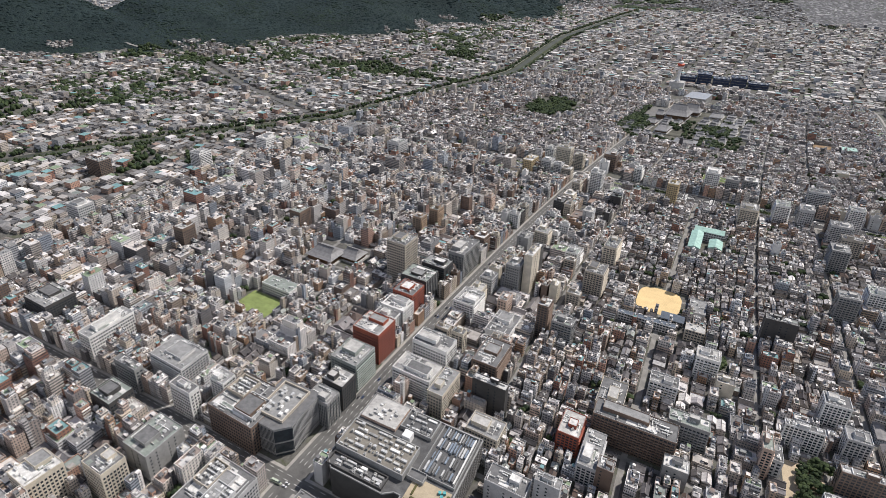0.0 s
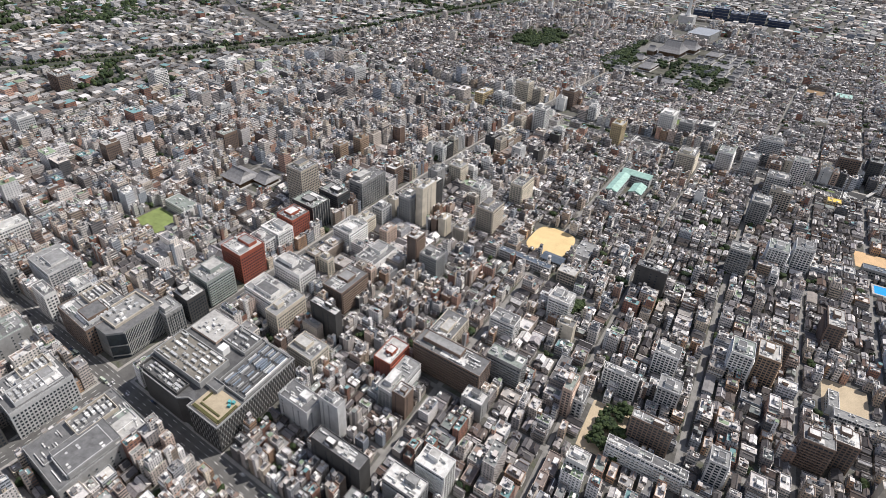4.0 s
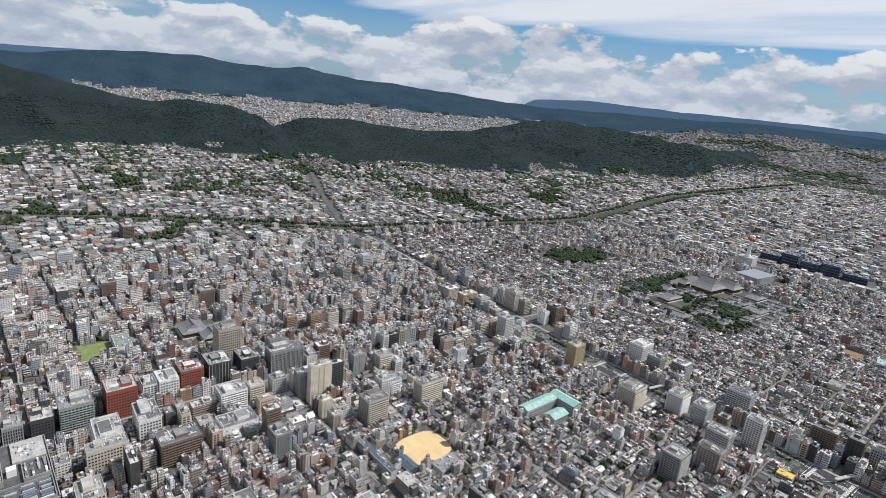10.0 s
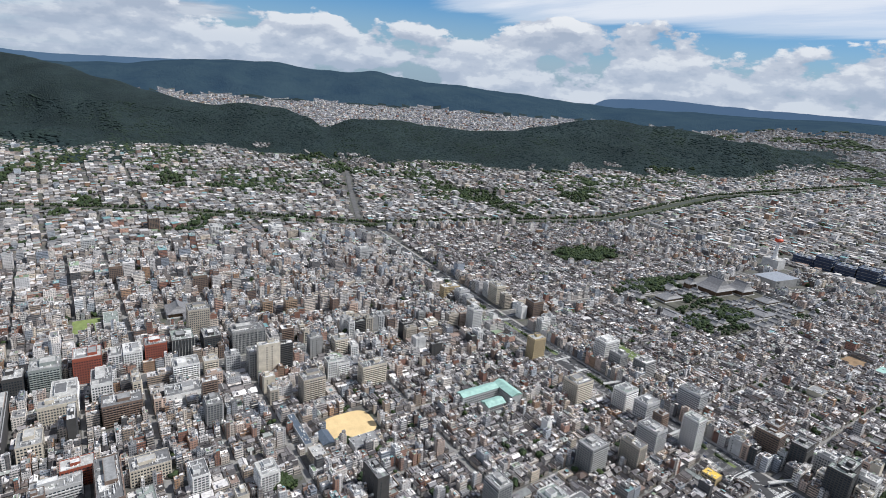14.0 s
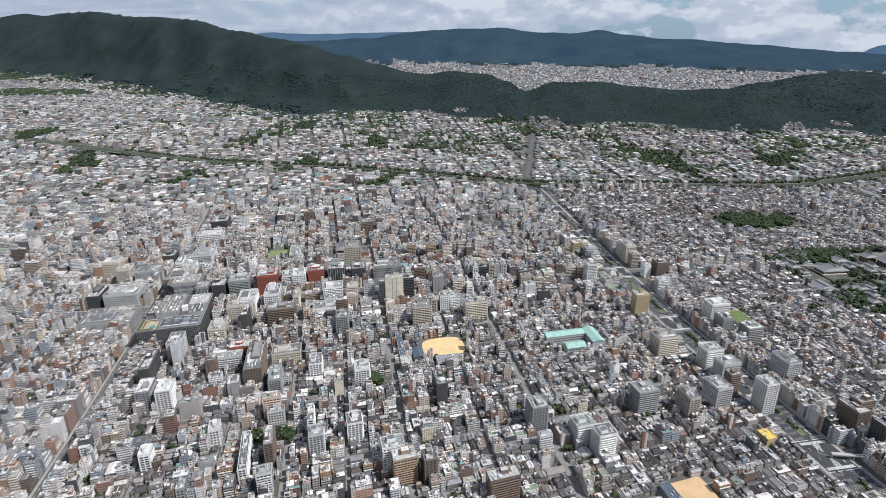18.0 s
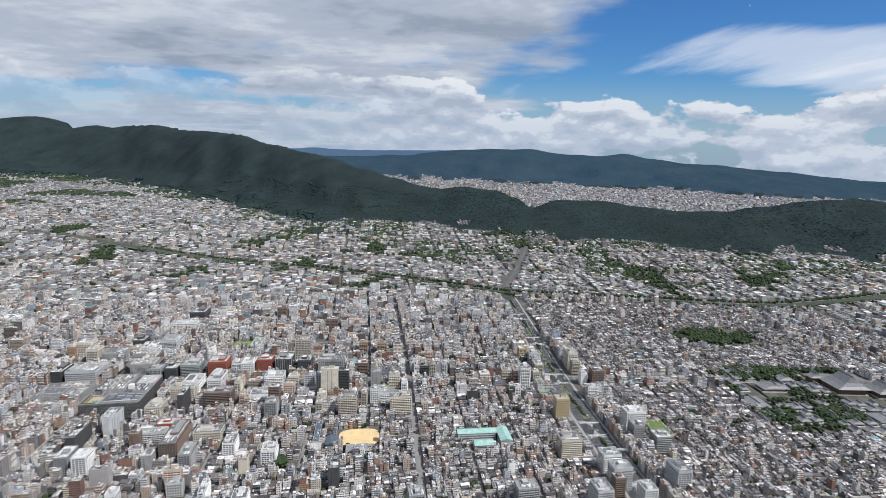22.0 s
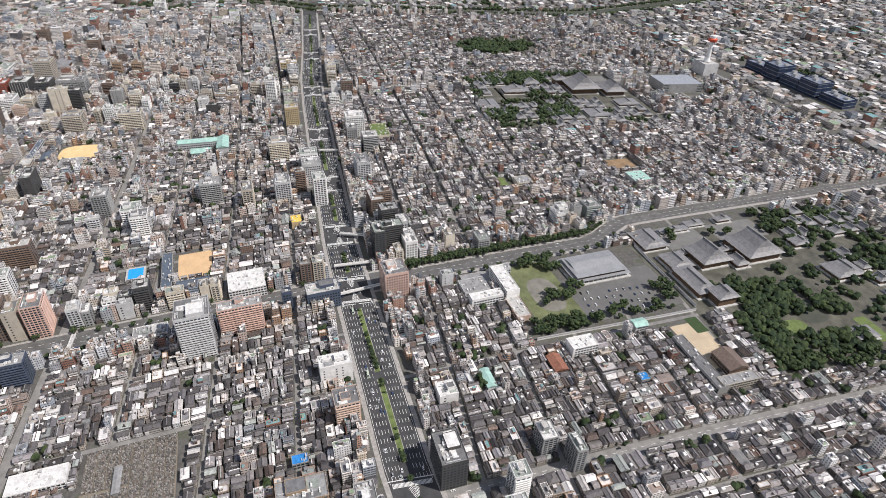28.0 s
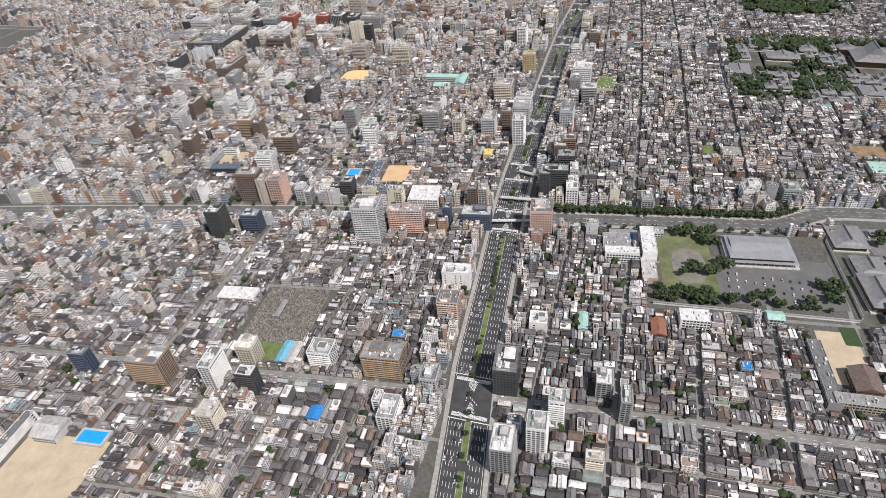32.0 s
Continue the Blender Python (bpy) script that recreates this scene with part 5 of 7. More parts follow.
for k in range(95):
    r = random.Random(900 + k)
    gx, gy = -90 + r.random() * 200, -760 + r.random() * 330
    if not (40 < gx < 116 and gy > -592) and not (-12 < gx < 52 and -585 < gy < -430):
        TEMPLE_GREEN.append((gx, gy, 13))
wing(-120, -671, 30, 48, 10, "pale", "modern hall with a blue-grey metal roof", plain("blue_grey_metal", (0.30, 0.33, 0.37), 0.5), "temple_office")
flat_ground("temple_court", "grey earth between the lesser temple halls", -180, -756, 102, -382, plain("temple_earth", (0.10, 0.098, 0.08), 0.95, 0, 0.06, 0.6, 1.4, 0.8), 0.1)
M_LOT = plain("car_park_asphalt", (0.135, 0.133, 0.128), 0.92, 0, 0.06, 0.85, 1.15, 1.0)
flat_ground("car_park", "grey asphalt temple car park", -66, -378, 12, -238, M_LOT, 0.12)
flat_ground("lawn", "worn grass beside the car park", -66, -246, 44, -185, plain("worn_lawn", (0.135, 0.15, 0.075), 0.95, 0, 0.05, 0.65, 1.35, 0.6), 0.18)
flat_ground("bare_patch", "bare dusty earth worn into the lawn", -48, -238, 14, -200, plain("dust", (0.20, 0.192, 0.165), 0.95, 0, 0.08), 0.24, 0.6)
# school beside the car park
wing(32, -175, 10, 26, 10, "pale", "low grey school block with a sheet roof", ROOF_MAT[0])
wing(1, -170, 50, 17, 18, "white", "long white school block with a white roof", ROOF_MAT[2])
wing(-39, -173, 40, 17, 9, "salmon", "pinkish school block with stepped roofs", ROOF_MAT[1])
wing(5, -133, 25, 33, 9, "pale", "school gymnasium with a smooth grey roof", ROOF_MAT[0])
wing(-20, -141, 12, 40, 14, "white", "white school block with wide window bands", ROOF_MAT[2])
ob = thing("swimming_pool", 22, -142, 0, "dark blue school swimming pool with a grey deck", "pool")
S = Soup()
parapet_box(S, 22, -143, 24, 40, 0, 3.0, 0.1, TONE_MAT["grey"], ROOF_MAT[0], 1.0, 0.6)
part("deck", S, ob)
S = Soup()
box(S, 21, -143, 10, 18, 2.4, 2.6, 0.1, plain("deep_pool_water", (0.02, 0.10, 0.26), 0.15))
part("water", S, ob)
wing(-113, -221, 17, 30, 15, "white", "white stepped apartment house with a pale roof", ROOF_MAT[2], "apartment_house")
wing(-89, -302, 12, 16, 8, "pale", "house with a copper-green roof", M_TEAL, "house", True)
wing(-138, -109, 24, 9, 6, "white", "long house with a copper-green roof", M_TEAL, "house", True)
wing(-131, -186, 22, 14, 7, "brown", "house with a rust-red tiled roof", plain("rust_tiles", (0.27, 0.12, 0.08), 0.7), "house", True)
wing(-162, -269, 10, 11, 6, "grey", "small house with a blue sheet roof", M_BLUEROOF, "house")
flat_ground("sports_court", "small dark green school court", -107, -381, -82, -365, plain("green_court", (0.045, 0.075, 0.03), 0.9), 0.2)
# eastern temple
hall(609, -570, 44, 58, 13, 22, "huge temple hall with a sweeping double tiled roof", over=6)
hall(589, -633, 36, 40, 11, 16, "great temple hall with a sweeping tiled roof", over=5)
hall(646, -535, 16, 24, 14, 8, "two-storey temple gate with a tiled roof", over=3)
hall(613, -416, 26, 54, 7, 8, "temple hall with a grey tiled roof", over=2)
hall(651, -470, 22, 30, 7, 7, "temple hall with a pale grey roof", over=2)
hall(548, -330, 44, 36, 6, 4, "temple hall with a low grey roof", over=2)
hall(486, -541, 34, 44, 5, 3, "temple hall with a low pale roof", over=2)
hall(528, -632, 26, 44, 6, 5, "long temple hall with a grey roof", over=2)
halls_between(4, 430, -655, 565, -440, 25, [(465, -555, 500, -510), (512, -645, 540, -600), (525, -350, 572, -310)], 0.78)
halls_between(5, 440, -440, 690, -300, 26, [(526, -350, 572, -310), (595, -440, 625, -380), (632, -475, 660, -440)], 0.5)
halls_between(7, 560, -530, 690, -440, 25, [(585, -605, 635, -535), (636, -550, 656, -520), (638, -488, 664, -450)], 0.6)
flat_ground("temple_court", "pale gravel court before the great halls", 639, -667, 691, -547, M_GRAVEL, 0.14)
flat_ground("temple_court", "dark earth between the temple's lesser halls", 436, -673, 696, -319, bpy.data.materials["temple_earth"], 0.09)
# inner temple
hall(910, 546, 40, 34, 9, 10, "temple hall with a broad grey tiled roof", over=3)
hall(877, 527, 26, 26, 7, 8, "temple hall with a grey tiled roof", over=3)

# graveyard
flat_ground("graveyard_ground", "brown earth of a crowded graveyard", -235, 181, -147, 255, plain("earth", (0.22, 0.19, 0.15), 0.95), 0.12)


def build_graves():
    rnd = random.Random(8)
    at = spot(-191, 218, math.atan(-lean(-178)))
    S = Soup()
    stone = palette("grave_stones", [(0.20, 0.185, 0.165), (0.30, 0.285, 0.265), (0.14, 0.135, 0.13), (0.25, 0.21, 0.175), (0.42, 0.40, 0.37)], True)
    for i in range(-40, 41):
        for j in range(-36, 37):
            if rnd.random() < 0.1 or abs(i) < 2 and j > 0 or j % 9 == 0:
                continue
            h = 0.9 + rnd.random() * 1.6
            box(S, *at(i * 1.08 + (rnd.random() - 0.5) * 0.4, j * 1.02), 0.7, 0.7, 0.1, h, 0, stone)
    S.stuff("gravestones", "crowded rows of grey gravestones", "gravestones")


build_graves()
wing(-186, 227, 26, 5, 4, "grey", "small graveyard chapel with a grey roof", ROOF_MAT[0], "chapel", True)

# station quarter
wing(606, -801, 56, 96, 19, "grey", "huge grey department store with a ribbed metal roof", plain("ribbed_roof", (0.31, 0.33, 0.36), 0.55), "department_store")


def build_station():
    x, y = 575, -1090
    ob = thing("railway_station", x, y, 0, "long dark blue glass railway station with stepped roofs", "station")
    glass = plain("blue_curtain_wall", (0.030, 0.045, 0.085), 0.15, 0, 0.1, 0.7, 1.3, 0.3)
    slate = plain("station_roof", (0.19, 0.21, 0.25), 0.5, 0, 0.05, 0.7, 1.3, 0.4)
    for u, length, h, deep in ((-96, 56, 18, 36), (-40, 44, 32, 46), (8, 46, 24, 42), (56, 40, 34, 48), (104, 50, 20, 36)):
        S = Soup()
        parapet_box(S, x + u, y + u * 0.1, length, deep, 0, h, 0.1, glass, slate, 0.8, 2.0)
        block = part("wall", S, ob)
        for k in range(int(h / 8)):
            S = Soup()
            box(S, x + u, y + u * 0.1, length + 0.5, deep + 0.6, 5 + k * 8, 5.5 + k * 8, 0.1, TONE_MAT["grey"])
            part("floor_band", S, block)
        for k in range(3):
            S = Soup()
            box(S, x + u + (k - 1) * length * 0.3, y + u * 0.1 + (k % 2) * 9 - 4, length * 0.16, 9, h - 2, h + 2 + k, 0.1, M_METAL, ROOF_MAT[0])
            part("roof_plant", S, block)


build_station()


def build_tower():
    x, y = 690, -940
    ob = thing("observation_tower", x, y, 0, "white observation tower with a red deck on a block", "tower")
    S = Soup()
    parapet_box(S, x, y, 40, 36, 0, 26, 0.0, TONE_MAT["pale"], ROOF_MAT[1])
    part("base_block", S, ob)

    def ring(name, levels, mat):
        S = Soup()
        v, f = [], []
        for z, r in levels:
            v += [(x + r * math.cos(math.pi * k / 8), y + r * math.sin(math.pi * k / 8), z) for k in range(16)]
        for q in range(len(levels) - 1):
            f += [(16 * q + k, 16 * q + (k + 1) % 16, 16 * q + 16 + (k + 1) % 16, 16 * q + 16 + k) for k in range(16)]
        f.append(tuple(range(len(v) - 16, len(v))))
        S.add(v, f, [S.slot(mat)] * len(f))
        part(name, S, ob)

    ring("shaft", [(26, 8), (34, 5.0), (52, 4.0), (72, 4.2)], M_WHITE)
    ring("deck", [(70, 4.5), (72, 9), (77, 10), (79, 7)], plain("red_enamel", (0.62, 0.10, 0.05), 0.5))
    ring("upper_drum", [(78, 6.5), (84, 6.5), (86, 3)], M_WHITE)
    ring("mast", [(85, 1.4), (98, 0.5)], M_REDMETAL)


build_tower()
# a building site, small lots and single buildings that stand out
M_CLAY = plain("bare_clay", (0.27, 0.185, 0.11), 0.95, 0, 0.08, 0.6, 1.3, 0.8)
flat_ground("building_site", "bare orange-brown earth of a building site", 266, -503, 302, -455, M_CLAY, 0.2)
wing(234, -482, 30, 32, 7, "pale", "low hall with a copper-green roof beside the site", M_TEAL, "workshop")
flat_ground("playing_lot", "small bright green artificial lawn", 239, -261, 267, -247, M_GRASS, 0.2)
wing(245, -285, 22, 26, 8, "cream", "low cream school block with a flat roof", ROOF_MAT[0])
flat_ground("overgrown_lot", "empty lot overgrown with bright weeds", -258, 196, -234, 224, M_GRASS, 0.2)
M_SKYBLUE = plain("pale_blue_sheet_roof", (0.16, 0.40, 0.55), 0.6)
wing(-248, 187, 28, 10, 7, "pale", "long workshop with a pale blue sheet roof", M_SKYBLUE, "workshop", True)
wing(-248, 176, 28, 9, 8, "cream", "long workshop with a cream sheet roof", ROOF_MAT[1], "workshop", True)
wing(-199, 78, 10, 14, 8, "grey", "small building with a bright blue roof", M_BLUEROOF, "workshop")
wing(-174, 289, 20, 44, 8, "white", "low hall with a broad white roof", ROOF_MAT[2], "hall")
office(-297, 197, 14, 18, 32, "dark", "strip")
office(-308, 386, 12, 18, 30, "navy", "strip")
office(142, -302, 12, 16, 24, "white", "strip")
office(134, -322, 11, 13, 26, "grey", "plain")
flat_ground("parking_yard", "open gravel parking yard behind the offices", 772, 957, 850, 1002, plain("yard_gravel", (0.40, 0.36, 0.30), 0.95, 0, 0.08), 0.2)
# red-roofed pair of flats
office(160, 578, 24, 18, 33, "brown", "strip")
office(141, 564, 20, 18, 33, "brown", "strip")
wing(-313, 119, 14, 12, 7, "white", "small house with a bright blue metal roof", M_BLUEROOF, "house", True)
wing(183, 73, 18, 14, 12, "tan", "corner building painted bright yellow on the avenue", plain("yellow_panel", (0.75, 0.52, 0.10), 0.6), "shop_building")


# ---------------------------------------------------------------- footbridges over the avenue
def footbridge(label, *ends):
    """A deck on posts, from end to end, with parapets."""
    ob = thing("footbridge", ends[0][0], ends[0][1], 0, label, "bridge", "footbridges over the avenue")
    for (x0, y0), (x1, y1) in zip(ends, ends[1:]):
        rot, n = math.atan2(y1 - y0, x1 - x0), math.hypot(x1 - x0, y1 - y0)
        at = spot((x0 + x1) / 2, (y0 + y1) / 2, rot)
        S = Soup()
        box(S, *at(0, 0), n, 3.6, 5.2, 6.0, rot, M_CONC)
        part("deck", S, ob)
        for sgn in (-1, 1):
            S = Soup()
            box(S, *at(0, sgn * 1.7), n, 0.2, 6.0, 7.2, rot, M_WHITE)
            part("parapet", S, ob)
        for u in (-n / 2 + 1, 0, n / 2 - 1):
            S = Soup()
            box(S, *at(u, 0), 1.0, 1.4, 0, 5.2, rot, M_CONC)
            part("post", S, ob)


footbridge("pale concrete footbridge along the east of the crossing", (74, 30), (75, -23), (69, -60))
footbridge("pale concrete footbridge along the west of the crossing", (17, 35), (29, -28))
footbridge("concrete footbridge between the avenue's two footways", (145, 17), (130, -30))
footbridge("concrete footbridge across the far avenue", (396, 27), (389, -18))
footbridge("concrete footbridge across the side avenue", (8, 308), (-19, 308))
# ---------------------------------------------------------------- ordinary buildings


def roof_kit(S, rnd, cx, cy, w, d, z, rot, many):
    """Stair head, tanks and coolers on a flat roof."""
    c, s = math.cos(rot), math.sin(rot)

    def put(u, v, a, b, h, mat, top=None):
        box(S, cx + u * c - v * s, cy + u * s + v * c, a, b, z, z + h, rot, mat, top)

    if w > 5 and d > 5:
        u, v = (rnd.random() - 0.5) * w * 0.45, (rnd.random() - 0.5) * d * 0.45
        put(u, v, min(w * 0.35, 5), min(d * 0.3, 5.5), 2.4 + rnd.random() * 1.8, M_WALL, M_FLAT)
    for _ in range(many + int(w * d / 70)):
        u, v = (rnd.random() - 0.5) * (w - 2.5), (rnd.random() - 0.5) * (d - 2.5)
        put(u, v, 0.8 + rnd.random() * 2.0, 0.8 + rnd.random() * 1.6, 0.8 + rnd.random() * 1.3, M_UNIT)


def block_building(S, rnd, cx, cy, w, d, h, rot, detail):
    if detail and h > 8:
        c, s = math.cos(rot), math.sin(rot)
        r = rnd.random()
        if r < 0.35 and max(w, d) > 11:
            # a lower wing stands against the main block
            k, low = 0.55 + 0.2 * rnd.random(), h * (0.35 + 0.4 * rnd.random())
            flip = rnd.choice((-1, 1))
            if w > d:
                u, v, lw, ld = flip * w * k / 2, 0, w * (1 - k), d * 0.97
                cx, cy, ox, oy, w = cx - flip * w * (1 - k) / 2 * c, cy - flip * w * (1 - k) / 2 * s, cx + u * c, cy + u * s, w * k
            else:
                u, v, lw, ld = 0, flip * d * k / 2, w * 0.97, d * (1 - k)
                cx, cy, ox, oy, d = cx + flip * d * (1 - k) / 2 * s, cy - flip * d * (1 - k) / 2 * c, cx - v * s, cy + v * c, d * k
            parapet_box(S, ox, oy, lw, ld, 0, low, rot, M_WALL, M_FLAT)
            roof_kit(S, rnd, ox, oy, lw, ld, low - 0.9, rot, 1)
        if rnd.random() < 0.45:
            u, v = rnd.choice((-1, 1)) * (w / 2 - 1.6), rnd.choice((-1, 1)) * (d / 2 - 1.8)
            box(S, cx + u * c - v * s, cy + u * s + v * c, 3.4, 3.8, 0, h + 3 + rnd.random() * 2, rot, M_WALL, M_FLAT)
        parapet_box(S, cx, cy, w, d, 0, h, rot, M_WALL, M_FLAT)
        if rnd.random() < 0.4 and min(w, d) > 8:
            # the top floors step back
            kx, ky, up = 0.5 + 0.35 * rnd.random(), 0.5 + 0.35 * rnd.random(), 2.8 * rnd.choice((1, 1, 2, 3))
            u, v = rnd.choice((-1, 0, 1)) * w * (1 - kx) * 0.42, rnd.choice((-1, 0, 1)) * d * (1 - ky) * 0.42
            parapet_box(S, cx + u * c - v * s, cy + u * s + v * c, w * kx, d * ky, h - 0.9, h + up, rot, M_WALL, M_FLAT)
            roof_kit(S, rnd, cx + u * c - v * s, cy + u * s + v * c, w * kx, d * ky, h + up - 0.9, rot, 2)
        elif rnd.random() < 0.4:
            kx, ky = 0.3 + 0.4 * rnd.random(), 0.3 + 0.5 * rnd.random()
            u, v = (rnd.random() - 0.5) * w * (0.9 - kx), (rnd.random() - 0.5) * d * (0.9 - ky)
            box(S, cx + u * c - v * s, cy + u * s + v * c, w * kx, d * ky, h - 0.9, h - 0.7, rot, M_FLAT)
        roof_kit(S, rnd, cx, cy, w, d, h - 0.9, rot, rnd.randrange(1, 5) + (3 if w * d > 250 else 0))
        if rnd.random() < 0.55:
            c, s = math.cos(rot), math.sin(rot)
            side = rnd.choice((-1, 1))
            along_x = rnd.random() < 0.5
            n = int(h / 3.05)
            for k in range(1, n):
                off = side * ((d if along_x else w) / 2 + 0.45)
                u, v = (0, off) if along_x else (off, 0)
                a, b = (w * 0.92, 0.9) if along_x else (0.9, d * 0.92)
                box(S, cx + u * c - v * s, cy + u * s + v * c, a, b, k * 3.05 - 0.15, k * 3.05 + 0.95, rot, M_RAIL)
    else:
        box(S, cx, cy, w, d, 0, h, rot, M_WALL, M_FLAT)
        if h > 7:
            roof_kit(S, rnd, cx, cy, w, d, h, rot, 1)


HOUSES = [0]


def town_house(S, rnd, cx, cy, w, d, rot, z=0.0):
    """A tiled two-storey house; those that the flight ends over are things of their own."""
    h = 4.6 + rnd.random() * 2.4
    if d > w:
        w, d, rot = d, w, rot + math.pi / 2
    wing = rnd.random() < 0.25 and d > 5
    pitch, hip = d * (0.22 + 0.16 * rnd.random()) + 0.5, 0 if rnd.random() < 0.75 else d * 0.4
    k = 0.55 + 0.2 * rnd.random() if wing else 1.0
    u1, u2 = -w * (1 - k) / 2, w * k / 2
    c, s = math.cos(rot), math.sin(rot)
    own = -395 < cx < -205 and -190 < cy < 170 and HOUSES[0] < 330
    walls, tiles = (Soup(), Soup()) if own else (S, S)
    box(walls, cx + u1 * c, cy + u1 * s, w * k, d, z, z + h, rot, M_TOWN_OWN if own else M_TOWN)
    gable_roof(tiles, cx + u1 * c, cy + u1 * s, w * k, d, z + h, pitch, rot, M_TILE_OWN if own else M_TILE, 0.5, hip if not wing else 0)
    cap = w * k - 2 * (hip if not wing else 0)
    box(tiles, cx + u1 * c, cy + u1 * s, cap + 0.9, 0.5, z + h + pitch - 0.15, z + h + pitch + 0.3, rot, M_TILE_OWN if own else M_TILE)
    wing_parts = (Soup(), Soup()) if own else (S, S)
    if wing:
        box(wing_parts[0], cx + u2 * c, cy + u2 * s, w * (1 - k), d * 0.8, z, z + h * 0.6, rot, M_TOWN_OWN if own else M_TOWN)
        gable_roof(wing_parts[1], cx + u2 * c, cy + u2 * s, w * (1 - k) - 0.6, d * 0.8, z + h * 0.6, d * 0.2 + 0.3, rot, M_TILE_OWN if own else M_TILE)
    if not own and rnd.random() < 0.3 and w > 7:
        # a dormer-like upper room across the ridge
        q = (rnd.random() - 0.5) * w * 0.5
        gable_roof(S, cx + q * c, cy + q * s, d * 0.8, min(w * 0.35, 4), z + h + 0.1, pitch * 0.9, rot + math.pi / 2, M_TILE, 0.3)
    if not own and rnd.random() < 0.45:
        q = (rnd.random() - 0.5) * w * 0.8
        box(S, cx + q * c - d * 0.2 * s, cy + q * s + d * 0.2 * c, 1.6 + rnd.random() * 2, 1.4 + rnd.random() * 1.5, z + h * 0.5, z + h + pitch * (0.6 + 0.5 * rnd.random()), rot, M_UNIT)
    if not own and rnd.random() < 0.35:
        q = (rnd.random() - 0.5) * w
        box(S, cx + q * c - d * 0.45 * s, cy + q * s + d * 0.45 * c, 2 + rnd.random() * 2.5, 1.6 + rnd.random() * 1.5, z, z + 2.4 + rnd.random() * (3.6 if rnd.random() < 0.4 else 1), rot, M_UNIT)
    if own:
        HOUSES[0] += 1
        big = w * d > 110
        ob = thing("house", cx, cy, z, ("large " if big else "small ") + ("two-part town house with grey tiled roofs" if wing else "two-storey town house with a " + ("hipped" if hip else "pitched") + " tiled roof"), "house", "town houses by the avenue")
        part("wall", walls, ob)
        part("roof", tiles, ob)
        if wing:
            part("wing_wall", wing_parts[0], ob)
            part("wing_roof", wing_parts[1], ob)


def height_at(rnd, x, y):
    """0 for a house, else the height of a block of floors; the centre and the main streets stand tall."""
    near_ns = min(abs(x - sx(m, y)) for m in (40, 676, 1262))
    near_ew = min(abs(y - m) for m in (872, 0))
    edge = min(near_ns, near_ew)
    core = ease(y, 100, 800) * 0.55 + 0.15
    core *= 0.42 + 0.58 * ease(x, 50, 500)
    if y < -40:
        core = 0.06 if y > -700 else 0.3
    if x < -60 and y < 500:
        core *= 0.6
    r = rnd.random()
    if 560 < x < 1330 and -60 < y < 1140 and edge >= 42:
        # the business quarter east of the main street
        if r < 0.20:
            return 20 + rnd.random() * 13
        if r < 0.62:
            return 9 + rnd.random() * 10
        return 0
    if 90 < x <= 560 and y > 430 and edge >= 42:
        if r < 0.09:
            return 19 + rnd.random() * 11
        if r < 0.40:
            return 9 + rnd.random() * 8
        return 0
    if edge < 42:
        tall = 0.62 if x > -60 else 0.4
        if y < -60 and near_ew > 60:
            tall = 0.2
        if r < tall:
            return 24 + rnd.random() * 8
        if r < tall + 0.35:
            return 12 + rnd.random() * 9
        return 0 if rnd.random() < 0.5 else 9
    if r < core * 0.16:
        return 22 + rnd.random() * 9
    if r < core * 0.95:
        return 9 + rnd.random() * 9
    return 0


def split(rnd, x0, y0, x1, y1, out, big):
    w, d = x1 - x0, y1 - y0
    lim_a, lim_b = big
    if w <= lim_a and d <= lim_b or d <= lim_a and w <= lim_b:
        out.append((x0, y0, x1, y1))
        return
    if w > d:
        m = x0 + w * (0.36 + 0.28 * rnd.random())
        split(rnd, x0, y0, m, y1, out, big)
        split(rnd, m, y0, x1, y1, out, big)
    else:
        m = y0 + d * (0.36 + 0.28 * rnd.random())
        split(rnd, x0, y0, x1, m, out, big)
        split(rnd, x0, m, x1, y1, out, big)


TREES = []
SHRUBS = []


def near_path(x, y):
    """The part of the city that the flight passes within about a kilometre."""
    return x < 1060 and y > -420 and (x < 500 or y > 100)


OWN = [0]


